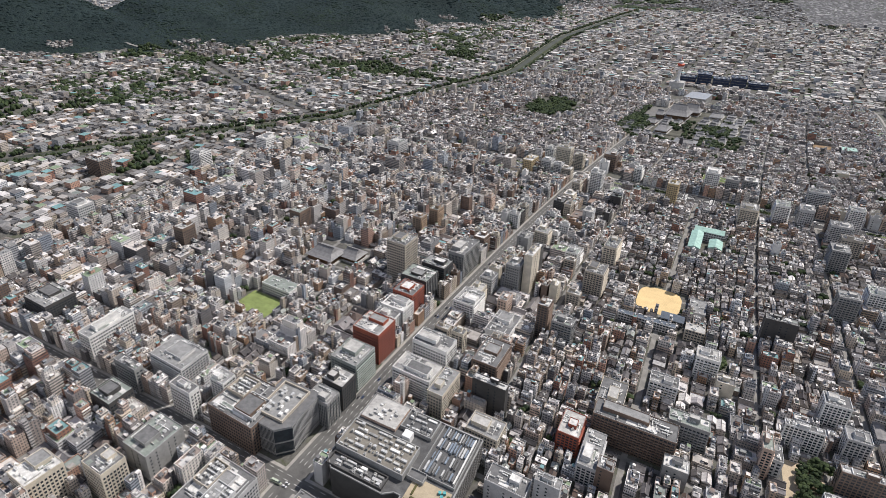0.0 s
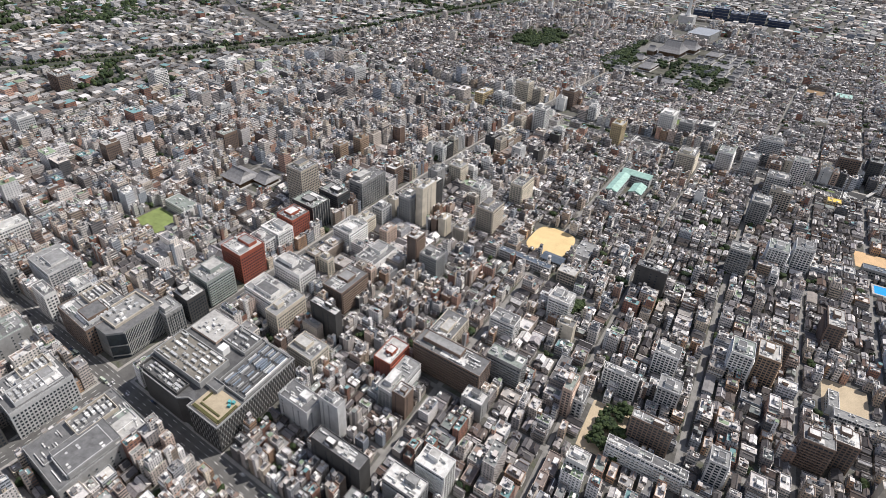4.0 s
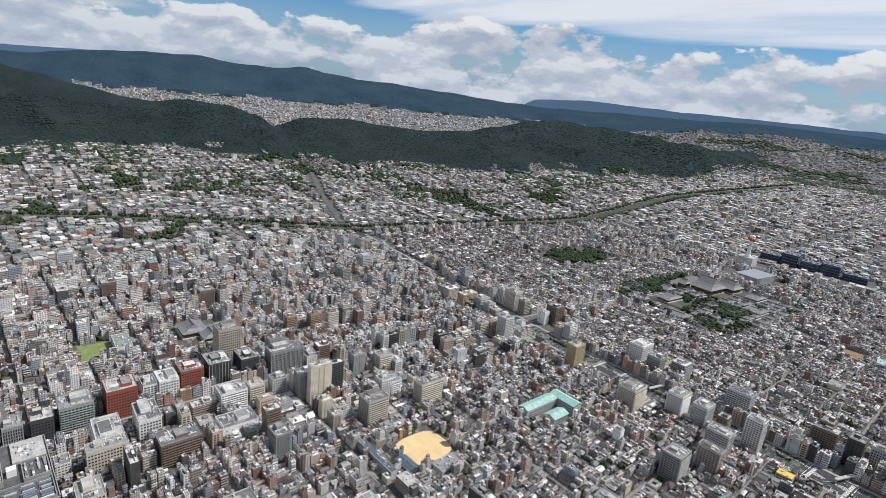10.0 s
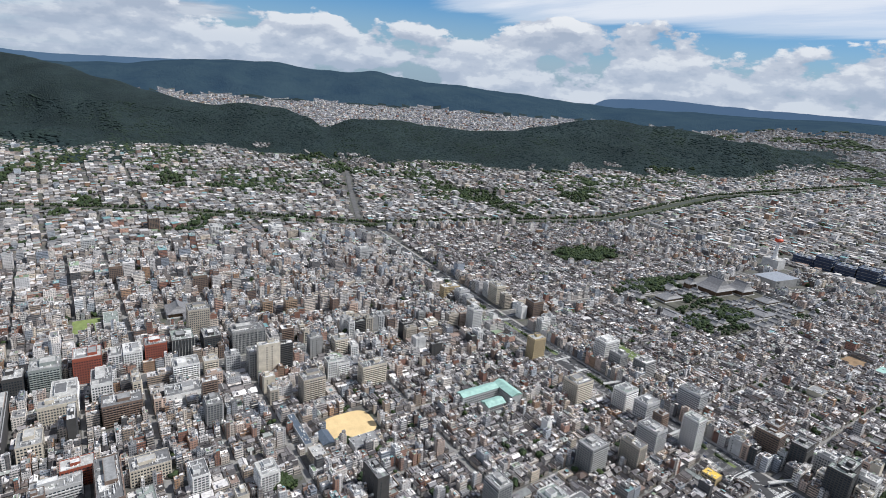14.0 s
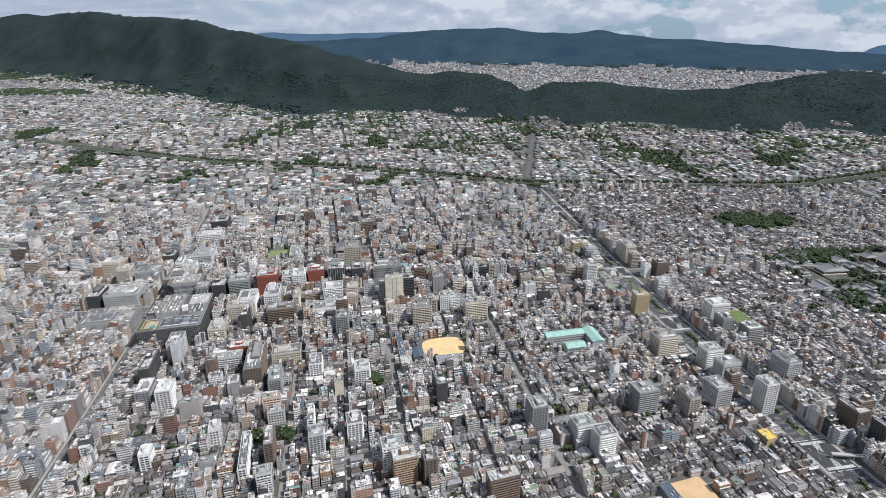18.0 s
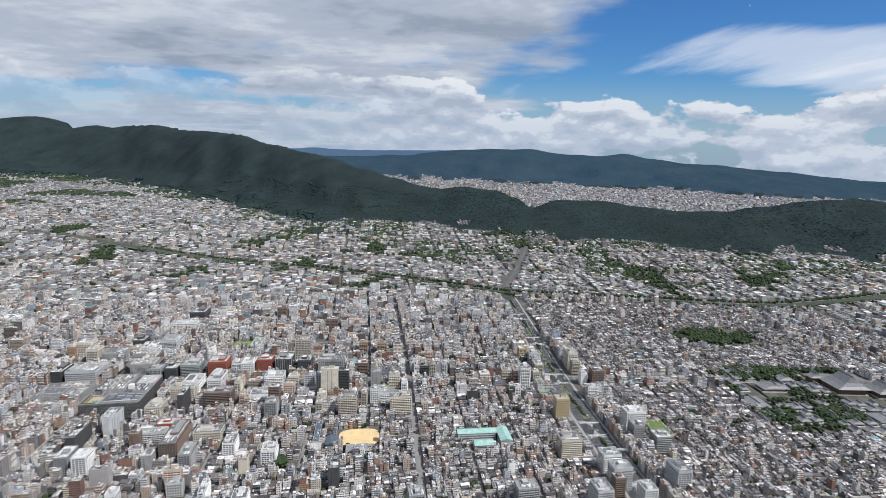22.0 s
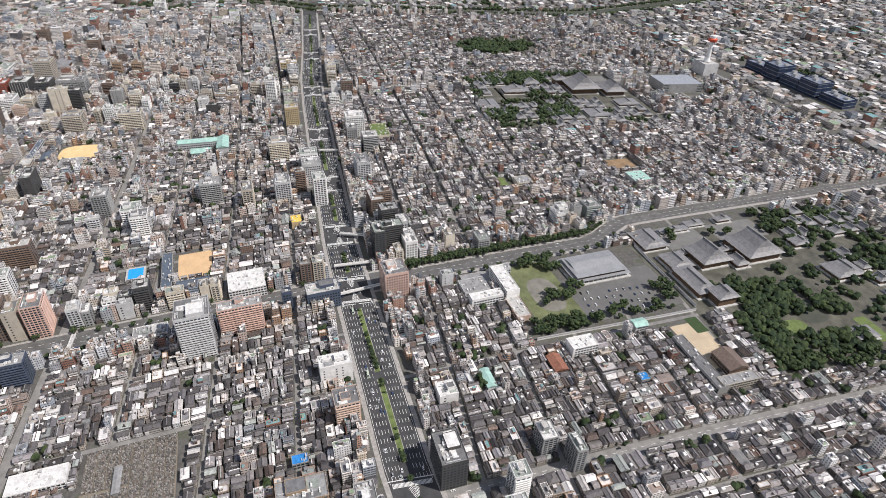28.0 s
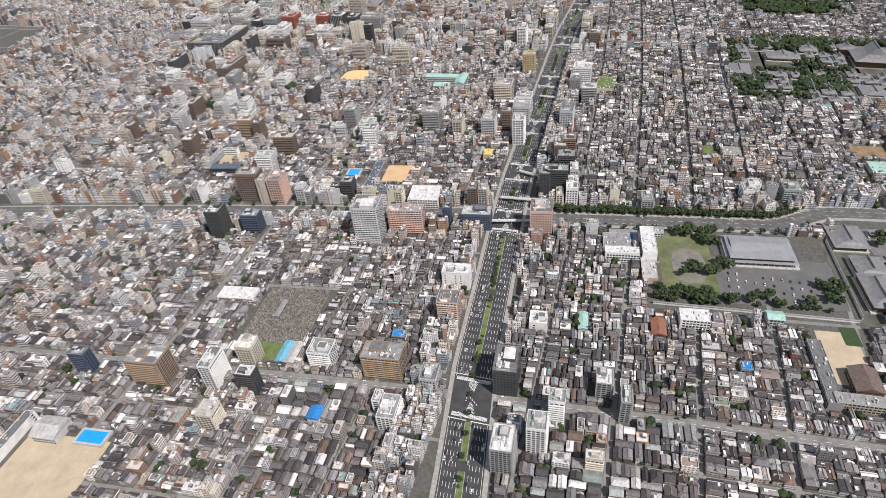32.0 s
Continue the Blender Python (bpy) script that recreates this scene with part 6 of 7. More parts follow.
def fill_block(S, rnd, x0, x1, y0, y1):
    """One city block between four streets, told at the avenue's line; lots are cut by chance."""
    xm, ym = (x0 + x1) / 2, (y0 + y1) / 2
    lots = []
    big = rnd.choice(((12, 21), (19, 30), (10, 18), (15, 25), (23, 34)) if ym > -60 and xm > 560 else (((10, 17), (9, 15), (13, 22), (15, 26)) if ym > 60 and xm > 100 else ((10, 17), (9, 15), (12, 20))))
    split(rnd, x0, y0, x1, y1, lots, big)
    while lots:
        a, b, c, e = lots.pop()
        x, y = (a + c) / 2, (b + e) / 2
        px = sx(x, y)
        rot = math.atan(-lean(x))
        w, d = c - a - 1.1, e - b - 1.1
        if px < -700 or y > max(1135 if px > 150 else 0, -119 + 1.54 * (px + 583) + 640):
            continue
        if abs(px - river_x(y)) < 31 or abs(y - gojo_y(px)) < 24.2 + d / 2:
            continue
        if kept(px, y, min(w, d) / 2 - 1):
            # what is left of a lot beside an open ground is cut smaller
            if min(w, d) > 8.5:
                lots += [(a, b, x, y), (x, b, c, y), (a, y, x, e), (x, y, c, e)]
            elif max(w, d) > 11:
                lots += [(a, b, x, e), (x, b, c, e)] if w > d else [(a, b, c, y), (a, y, c, e)]
            continue
        h = min(height_at(rnd, px, y), 2.0 * min(w, d) + 5)
        if rnd.random() < 0.035:
            TREES.append((px, y))
            continue
        if h > 21 and -330 < px < 780 and -160 < y < 900 and OWN[0] < 125 and min(w, d) > 8:
            OWN[0] += 1
            w, d = min(w, 17), min(d, 20)
            office(px, y, w, d, h, rnd.choice(("white", "beige", "cream", "brown", "grey", "pale", "white", "dark", "salmon", "cream", "pale")), rnd.choice(("strip", "strip", "grid", "strip", "plain")), False)
        elif h:
            block_building(S, rnd, px, y, w, d, h, rot, near_path(px, y))
        elif rnd.random() < 0.10 and px < 400:
            SHRUBS.append((px - w * 0.45, y + d * (rnd.random() - 0.5)))
            town_house(S, rnd, px, y, w - 1.6, d - 1.6, rot + (rnd.random() - 0.5) * 0.08)
        elif rnd.random() < 0.05 and min(w, d) > 9:
            # a low workshop or market with a broad sheet roof
            box(S, px, y, w, d, 0, 6, rot, M_WALL)
            gable_roof(S, px, y, max(w, d), min(w, d), 6, 1.4, rot + (math.pi / 2 if d > w else 0), M_FLAT, 0.3)
        elif rnd.random() < (0.2 if y > -40 else 0.11):
            # a narrow new house with a flat roof
            parapet_box(S, px, y, w, d, 0, 6.6 + rnd.random() * 3, rot, M_WALL, M_FLAT)
            roof_kit(S, rnd, px, y, w, d, 6.5, rot, 0)
        else:
            if w * d > 130:
                # two houses share the lot
                if w > d:
                    town_house(S, rnd, px - w / 4, y, w / 2 - 0.9, d - 0.8, rot)
                    town_house(S, rnd, px + w / 4, y, w / 2 - 0.9, d - 0.8, rot)
                else:
                    town_house(S, rnd, px, y - d / 4, w - 0.8, d / 2 - 0.9, rot)
                    town_house(S, rnd, px, y + d / 4, w - 0.8, d / 2 - 0.9, rot)
            else:
                town_house(S, rnd, px + rnd.random() - 0.5, y + rnd.random() - 0.5, w - 0.6 - rnd.random(), d - 0.6 - rnd.random(), rot + (rnd.random() - 0.5) * 0.07)


def build_blocks():
    rnd = random.Random(11)
    rows = sorted(EW)
    cols = sorted(NS)
    for (y0, a0), (y1, a1) in zip(rows, rows[1:]):
        S = Soup()
        for (x0, b0), (x1, b1) in zip(cols, cols[1:]):
            pad = lambda w: w / 2 + (3.2 if w >= 12 else 0.3)
            X0, X1, Y0, Y1 = x0 + pad(b0), x1 - pad(b1), y0 + pad(a0), y1 - pad(a1)
            d, a = polar(sx(x0, y0), y0)
            if y1 > 1500 and x1 < 700:
                continue
            fill_block(S, rnd, X0, X1, Y0, Y1)
        S.stuff("city_blocks", "tightly packed tiled town houses and flat-roofed concrete blocks", "buildings")


build_blocks()


def build_outer():
    """The suburbs round the centre, in rows that follow the lie of the land."""
    rnd = random.Random(5)
    S = {}
    step = 13.6
    for iy in range(-268, 200):
        for ix in range(-75, 280):
            x, y = 0 + ix * step * 1.15 + (iy % 2) * 3, iy * step
            d, a = polar(x, y)
            if d > 3600 or (-985 < y < 2290 and x < sx(1262, y) + 8) or (y > 2290 and x < 300):
                continue
            if a > 215 and a < 330 or a < 20:
                continue
            if abs(x - river_x(y)) < 32 or kept(x, y, 8) or (abs(y - gojo_y(x)) < 20 and x > 1262):
                continue
            if d > 2250 and wooded(x, y, d, a) > 5 and (wooded(x, y, d, a) > 24 or a < 98 or noise.noise((x * 0.006, y * 0.006, 33.0)) < 0.3):
                continue
            if (ix * 7 + iy // 9) % 8 == 0 or iy % 9 == 0 and rnd.random() < 0.8:
                continue
            g = noise.noise((x * 0.004, y * 0.004, 9.0)) + 0.4 * noise.noise((x * 0.015, y * 0.015, 2.0))
            if g > (0.45 if x > 1400 else 0.52) or rnd.random() < 0.045:
                TREES.append((x + (rnd.random() - 0.5) * 22, y + (rnd.random() - 0.5) * 18))
                continue
            key = (int(x // 700), int(y // 700))
            T = S.setdefault(key, Soup())
            z = land(x, y) - 0.5
            w, dd = 9 + rnd.random() * 6, 8 + rnd.random() * 5.5
            jx, jy = x + (rnd.random() - 0.5) * 4, y + (rnd.random() - 0.5) * 4
            rot = 0.05 + (rnd.random() - 0.5) * 0.2
            tall = 0.26 if (y < -900 and x < 1300) or (x > 1250 and y > 300) else 0.16
            r = rnd.random()
            if d > 2250 and wooded(x, y, d, a) > 2:
                r, w, dd = 1.0, w * 0.75, dd * 0.75
            if r < tall * 0.25:
                box(T, jx, jy, w + 5, dd + 6, z, z + 11 + rnd.random() * 10, rot, M_WALL, M_FLAT)
            elif r < tall * 1.6:
                box(T, jx, jy, w + 3, dd + 3, z, z + 6 + rnd.random() * 4.5, rot, M_WALL, M_FLAT)
            else:
                h = 4.5 + rnd.random() * 2.5
                box(T, jx, jy, w, dd, z, z + h, rot, M_TOWN)
                gable_roof(T, jx, jy, w, dd, z + h, 1.6 + rnd.random() * 1.4, rot + (math.pi / 2 if rnd.random() < 0.5 and abs(w - dd) < 3 else 0), M_SUBURB)
    for T in S.values():
        T.stuff("suburb", "spread of small tiled houses and low concrete blocks", "buildings")


build_outer()


def build_woods():
    rnd = random.Random(3)
    S = Soup()
    for x, y in TREES:
        far = x > 1250
        for _ in range(3):
            r = (3.0 if far else 2.2) + rnd.random() * (3.4 if far else 2.2)
            clump(S, x + (rnd.random() - 0.5) * (15 if far else 9), y + (rnd.random() - 0.5) * (13 if far else 9), land(x, y) + 3 + rnd.random() * 3, r, r, M_CROWN, rnd)
    for x, y in SHRUBS:
        for _ in range(3):
            r = 0.9 + rnd.random() * 1.2
            clump(S, x + (rnd.random() - 0.5) * 3, y + (rnd.random() - 0.5) * 3, 1.6 + rnd.random() * 2.4, r, r, M_CROWN, rnd)
    S.stuff("garden_trees", "dark green garden and temple trees between the houses", "trees")
    S = Soup()
    n = 0
    while n < 22000:
        a = 78 + rnd.random() * 80
        d = along(FOOT, a) - 200 + rnd.random() ** 1.1 * ((620 if a < 100 else 1120) + 0.9 * along(FRONT, a))
        x, y = HUB[0] + d * math.sin(radians(a)), HUB[1] + d * math.cos(radians(a))
        n += 1
        h = wooded(x, y, d, a)
        if h < 4 or d > 4250:
            continue
        r = (4 if a < 140 else 6) + rnd.random() * (5.5 if a < 140 else 8)
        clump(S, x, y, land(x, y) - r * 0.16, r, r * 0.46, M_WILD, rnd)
    for _ in range(3600):
        a = 50 + rnd.random() * 48
        d = along(FOOT, a) + (rnd.random() - 0.45) * 330
        x, y = HUB[0] + d * math.sin(radians(a)), HUB[1] + d * math.cos(radians(a))
        if d < 6000 and noise.noise((x * 0.004, y * 0.004, 41.0)) > -0.25:
            r = 7 + rnd.random() * 12
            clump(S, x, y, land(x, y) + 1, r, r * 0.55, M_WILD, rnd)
    S.stuff("hill_forest", "dense dark green forest on the hillsides", "forest")


build_woods()


def build_foothills():
    """Houses and groves thinning out up the lower slopes, and the small town in the valley behind the front ridge."""
    rnd = random.Random(31)
    S, T = Soup(), Soup()
    for _ in range(5200):
        a = 55 + rnd.random() * 95
        d = along(FOOT, a) - 420 + rnd.random() * 620
        x, y = HUB[0] + d * math.sin(radians(a)), HUB[1] + d * math.cos(radians(a))
        g = noise.noise((x * 0.005, y * 0.005, 21.0))
        h = wooded(x, y, d, a)
        if abs(x - river_x(y)) < 70:
            continue
        if 3 < h < 20 and g > 0.42:
            w, q, z = 7 + rnd.random() * 5, 6 + rnd.random() * 4, land(x, y) - 1.5
            rot = rnd.random() * 0.6
            box(S, x, y, w, q, z, z + 4.6, rot, M_TOWN)
            gable_roof(S, x, y, w, q, z + 4.6, 2.2, rot, M_SUBURB)
        elif h <= 3 and g < -0.02:
            for _ in range(3):
                r = 4.5 + rnd.random() * 4.5
                clump(T, x + (rnd.random() - 0.5) * 26, y + (rnd.random() - 0.5) * 26, land(x, y) + 2.5 + rnd.random() * 3, r, r * 0.85, M_CROWN, rnd)
    S.stuff("hillside_houses", "scattered tiled houses on the lower wooded slopes", "houses")
    T.stuff("hillside_groves", "dark green groves between the hillside houses", "trees")
    S = Soup()
    for _ in range(6500):
        a = 90 + rnd.random() * 62
        d = 3500 + rnd.random() * 1750
        x, y = HUB[0] + d * math.sin(radians(a)), HUB[1] + d * math.cos(radians(a))
        if wooded(x, y, d, a) > 6:
            continue
        z = land(x, y) - 1
        tall = rnd.random() < 0.08
        box(S, x, y, 9 + rnd.random() * 9, 8 + rnd.random() * 6, z, z + (15 if tall else 5 + rnd.random() * 3), rnd.random() * 0.5, M_WALL, M_UNIT if rnd.random() < 0.6 else M_FLAT)
    for k in range(9500):
        a = 44 + rnd.random() * 40 if k < 5200 else 145 + rnd.random() * 26
        d = 3550 + rnd.random() * 2100
        if a < 100 and d > along(FOOT, a) + 60:
            continue
        x, y = HUB[0] + d * math.sin(radians(a)), HUB[1] + d * math.cos(radians(a))
        if wooded(x, y, d, a) > 20:
            continue
        z = land(x, y) - 1
        if noise.noise((x * 0.003, y * 0.003, 5.0)) > 0.15:
            for _ in range(2):
                clump(S, x + rnd.random() * 30, y + rnd.random() * 30, z + 3, 9 + rnd.random() * 8, 6, M_CROWN, rnd)
            continue
        box(S, x, y, 10 + rnd.random() * 10, 9 + rnd.random() * 7, z, z + (16 if rnd.random() < 0.08 else 5 + rnd.random() * 4), rnd.random() * 0.5, M_TOWN, M_SUBURB if k >= 5200 and rnd.random() < 0.7 else (M_UNIT if rnd.random() < 0.25 else M_FLAT))
    S.stuff("valley_town", "pale houses and blocks of a town behind the ridge", "buildings")


build_foothills()


def build_hill_landmarks():
    """A terraced graveyard cut into the slope, a tall white memorial figure before it, and a road that climbs through the gap."""
    rnd = random.Random(61)
    S = Soup()
    stone = bpy.data.materials["grave_stones"]
    for i in range(15):
        for j in range(34):
            if rnd.random() < 0.12 or abs(j - 17) < 1:
                continue
            x, y = 2285 + i * 7 + (rnd.random() - 0.5) * 2, 445 + j * 3.4 + i * 1.2
            z = land(x, y)
            box(S, x, y, 4.5 + rnd.random(), 2.6, z - 2, z + 3.2 + rnd.random() * 1.5, 0.1, stone)
    S.stuff("hillside_graves", "pale terraces of gravestones cut into a wooded slope", "gravestones")
    x, y = 2225, 385
    z = land(x, y)
    ob = thing("memorial_statue", x, y, z, "tall white seated memorial figure on a stone base", "statue")
    S, v, f = Soup(), [], []
    levels = ((0, 9), (5, 9), (5.1, 6.5), (12, 6.0), (17, 4.2), (18.5, 2.0), (20, 2.5), (22.5, 2.3), (24.5, 0.8))
    for h, r in levels:
        v += [(x + r * math.cos(math.pi * k / 6), y + r * math.sin(math.pi * k / 6), z + h) for k in range(12)]
    for q in range(len(levels) - 1):
        f += [(12 * q + k, 12 * q + (k + 1) % 12, 12 * q + 12 + (k + 1) % 12, 12 * q + 12 + k) for k in range(12)]
    S.add(v, f + [tuple(range(len(v) - 12, len(v)))], [S.slot(M_WHITE)] * (len(f) + 1))
    part("figure", S, ob)
    S, v = Soup(), []
    for k in range(12):
        x, y = 1960 + 22 * k, -300 - 22 * math.sin(k * 0.5) + k * 6
        v += [(x, y - 5, land(x, y - 5) + 1.2), (x, y + 5, land(x, y + 5) + 1.2)]
    S.add(v, [(2 * k, 2 * k + 2, 2 * k + 3, 2 * k + 1) for k in range(11)], [S.slot(M_STREET)] * 11)
    S.stuff("hill_road", "pale road climbing through a gap in the hills", "road", "structure")


build_hill_landmarks()


# ---------------------------------------------------------------- road markings and medians
def build_markings():
    rnd, H = random.Random(41), Soup()
    S, G, P = Soup(), Soup(), Soup()
    w, gr, pv = S.slot(M_PAINT), G.slot(M_GRASS), P.slot(M_PAVE)

    def stripe(T, slot, x, y, a, b, rot, z):
        pts = [(-a / 2, -b / 2, z), (a / 2, -b / 2, z), (a / 2, b / 2, z), (-a / 2, b / 2, z)]
        T.add(turned(pts, x, y, rot), [(0, 1, 2, 3)], [slot])

    crossings = [-258, 30, 150, 290, 470, 676, 895, 1080]
    x = -700.0
    while x < 1250:
        y, slope = gojo_y(x), math.atan((gojo_y(x + 5) - gojo_y(x - 5)) / 10)
        near = min(abs(x - c) for c in crossings)
        if near > 24:
            for off in (6.2, 9.2, 12.2, 15.2):
                for sgn in (-1, 1):
                    stripe(S, w, x, y + sgn * off, 5.0, 0.34, slope, 0.32)
            for sgn in (-1, 1):
                stripe(S, w, x, y + sgn * 18.3, 10.1, 0.3, slope, 0.32)
            if near > 30 and (int(x) // 10) % 11 != 0:
                stripe(P, pv, x, y, 10.1, 6.4, slope, 0.36)
                stripe(G, gr, x, y, 10.1, 5.2, slope, 0.42)
                grove = (int(x + 1000) // 80) % 2
                for _ in range(9 if grove else (2 if rnd.random() < 0.3 else 0)):
                    r = (1.1 if grove else 0.7) + rnd.random() * 1.3
                    clump(H, x + (rnd.random() - 0.5) * 10, y + (rnd.random() - 0.5) * 4.0, 0.6 + r * (0.4 + rnd.random()), r, r * 0.9, M_CROWN, rnd)
        x += 10
    for c in crossings:
        for sgn in (-1, 1):
            X = c + sgn * 21
            for k in range(-16, 17, 1):
                stripe(S, w, X, gojo_y(X) + k * 1.05, 4.4, 0.7, 0, 0.32)
            X = c + sgn * 26
            for s2 in (-1, 1):
                stripe(S, w, X, gojo_y(X) + s2 * 11, 0.9, 18, 0, 0.32)
        # painted islands of slanting bars before the crossing
        for sgn in (-1, 1):
            for k in range(9):
                X, half = c + sgn * (6 + k * 1.5), 1.0 + k * 0.35
                for s2 in (-1, 1):
                    stripe(S, w, X, gojo_y(X) + s2 * half * 0.6, 0.55, half * 1.5, s2 * sgn * 0.7, 0.32)
        for k in range(6):
            stripe(S, w, c + (k - 3) * 2.2, gojo_y(c) + (k - 2.5) * 2.6, 2.6, 0.5, 0.7, 0.32)
    for road, half, z in ((40, 34, 0.2), (676, 20, 0.2), (-258, 11, 0.2)):
        y = -900
        while y < 1400:
            if abs(y - gojo_y(sx(road, y))) > 34 and abs(y - 872) > 16:
                for off in ((-half / 4, 0, half / 4) if half > 16 else (0,)):
                    stripe(S, w, sx(road, y) + off, y, 0.34, 5, math.atan(-lean(road)), z)
            y += 10
    x = -300
    while x < 1250:
        for off in (-5, 0, 5):
            stripe(S, w, sx(x, 872), 872 + off, 5, 0.34, 0, 0.24)
        x += 10
    S.stuff("road_marking", "white lane lines and crossings on asphalt", "road marking", "structure")
    P.stuff("median_kerb", "pale kerb of the avenue's median", "kerb", "structure")
    H.stuff("median_shrubs", "clipped green shrubs along the median", "shrubs")
    G.stuff("median_grass", "green planted median of the avenue", "grass", "structure")


build_markings()


# ---------------------------------------------------------------- trees
def tree_kind(seed, r, h):
    rnd = random.Random(seed)
    ob = thing("tree", 0, 0, -200, "leafy dark green tree with an uneven crown", "tree", "city trees")
    S = Soup(True)
    n = 7
    i = S.slot(M_TRUNK)
    v = [(0.32 * q * math.cos(2 * math.pi * k / n), 0.32 * q * math.sin(2 * math.pi * k / n), z) for z, q in ((0, 1.2), (h * 0.35, 0.8), (h * 0.75, 0.35)) for k in range(n)]
    S.add(v, [(n * q + k, n * q + (k + 1) % n, n * q + n + (k + 1) % n, n * q + n + k) for q in (0, 1) for k in range(n)], [i] * (2 * n))
    for k in range(4):
        t = k * 1.7 + rnd.random()
        box(S, math.cos(t) * r * 0.3, math.sin(t) * r * 0.3, r * 0.7, 0.2, h * 0.4, h * 0.44, t, M_TRUNK)
    tr = part("trunk", S, ob)
    S = Soup(True)
    for _ in range(26):
        t, q = rnd.random() * 6.28, math.sqrt(rnd.random()) * r * 0.85
        z = h * (0.5 + 0.42 * rnd.random()) * (1 - 0.15 * q / r)
        c = r * (0.22 + 0.18 * rnd.random())
        clump(S, math.cos(t) * q, math.sin(t) * q, z, c, c * 0.85, M_CROWN, rnd)
    cr = part("crown", S, ob)
    for o in (tr, cr):
        o.matrix_parent_inverse = Matrix.Identity(4)
    return ob


KINDS = [tree_kind(1, 4.2, 9), tree_kind(2, 5.4, 11), tree_kind(3, 3.2, 7), tree_kind(4, 6.2, 13)]
PLANTED = []


def plant(rnd, x, y, kind=None):
    PLANTED.append((x, y))
    k = KINDS[rnd.randrange(4) if kind is None else kind]
    x, y = plan(x, y)
    copy_thing(k, Matrix.Translation((x * K, y * K, 0)) @ Matrix.Rotation(rnd.random() * 6.28, 4, "Z"))


def build_trees():
    rnd = random.Random(21)
    # belts beside the side avenue
    for k in range(34):
        y = -58 - k * 9.2
        x = sx(40, y)
        plant(rnd, x + 11 + rnd.random() * 3, y + rnd.random() * 2, rnd.choice((0, 1)))
        plant(rnd, x + 16 + rnd.random() * 3, y + 4 + rnd.random() * 2, rnd.choice((1, 0)))
        if k % 2:
            plant(rnd, x - 21 + rnd.random() * 3, y, rnd.choice((0, 2)))
    for k in range(30):
        y = 52 + k * 17 + rnd.random() * 5
        plant(rnd, sx(40, y) + (16.5 if k % 2 else -16.5) + rnd.random() * 2, y, rnd.choice((0, 2)))
    # groves round the car park
    for k in range(46):
        plant(rnd, -84 + rnd.random() * 24, -183 - rnd.random() * 64)
    for k in range(16):
        plant(rnd, -72 + rnd.random() * 10, -250 - rnd.random() * 112)
    for k in range(15):
        plant(rnd, 26 + rnd.random() * 26, -205 - rnd.random() * 46, rnd.choice((1, 3)))
    for k in range(8):
        plant(rnd, -36 + rnd.random() * 18, -208 - rnd.random() * 42, rnd.choice((1, 3)))
    for k in range(7):
        plant(rnd, -52 + rnd.random() * 28, -350 - rnd.random() * 22, 1)
    for x, y in ((-57, -290), (-55, -300), (-58, -341), (-36, -372), (-28, -378), (-22, -370), (-8, -254), (-14, -262)):
        plant(rnd, x, y, rnd.choice((1, 3)))
    # courts and garden of the western temple
    for x, y in ((72, -502), (70, -526), (65, -436), (78, -440)):
        plant(rnd, x, y, 3)
    for k in range(14):
        plant(rnd, 52 + rnd.random() * 60, -592 - rnd.random() * 50, rnd.choice((1, 3)))
    for k in range(26):
        plant(rnd, -180 + rnd.random() * 20, -425 - rnd.random() * 150, rnd.choice((1, 3)))
    # small parks
    for k in range(28):
        plant(rnd, 299 + rnd.random() * 25, 624 + rnd.random() * 54)
    for k in range(15):
        plant(rnd, 392 + rnd.random() * 20, 512 + rnd.random() * 18, 3)
    for k in range(12):
        plant(rnd, 462 + k * 6.4, 350 + rnd.random() * 4, 2)
    for k in range(10):
        plant(rnd, 8 + k * 0.5 + rnd.random() * 6, 150 + k * 17, 2)
    for k in range(20):
        x = -190 - k * 22
        plant(rnd, x, gojo_y(x) + 0.5, 2)
    for k in KINDS:
        for o in (*k.children_recursive, k):
            bpy.data.objects.remove(o)
    # the walled garden and woods by the temple stay uncounted
    S = Soup()
    for _ in range(820):
        t, q = rnd.random() * 6.28, math.sqrt(rnd.random())
        x, y = 908 + 52 * q * math.cos(t) + (rnd.random() - 0.5) * 14, -488 + 104 * q * math.sin(t) + (rnd.random() - 0.5) * 20
        ragged = noise.noise((x * 0.03, y * 0.03, 5.0))
        if ragged > 0.22 + 0.5 * (1 - q) or (905 < x < 945 and -545 < y < -500 and rnd.random() < 0.85):
            continue
        r = 2.4 + rnd.random() * 3.4
        clump(S, x, y, 3 + rnd.random() * 4.5, r, r * 0.9, M_CROWN, rnd)
    for y in range(-2600, 1250, 6):
        for off in (-27, -22, 20, 25):
            if rnd.random() < 0.62:
                r = 2.2 + rnd.random() * 2.8
                clump(S, river_x(y) + off + rnd.random() * 6, y, land(river_x(y) + off, y) + 3 + rnd.random() * 3, r, r, M_CROWN, rnd)
    S.stuff("garden_wood", "dense trees of a walled garden", "trees")
    S = Soup()
    for x, y, step in TEMPLE_GREEN:
        for _ in range(9):
            r = 2.4 + rnd.random() * 2.8
            clump(S, x + (rnd.random() - 0.5) * step, y + (rnd.random() - 0.5) * step, 3 + rnd.random() * 4, r, r * 0.9, M_CROWN, rnd)
    S.stuff("temple_wood", "dark green groves between the temple halls", "trees")
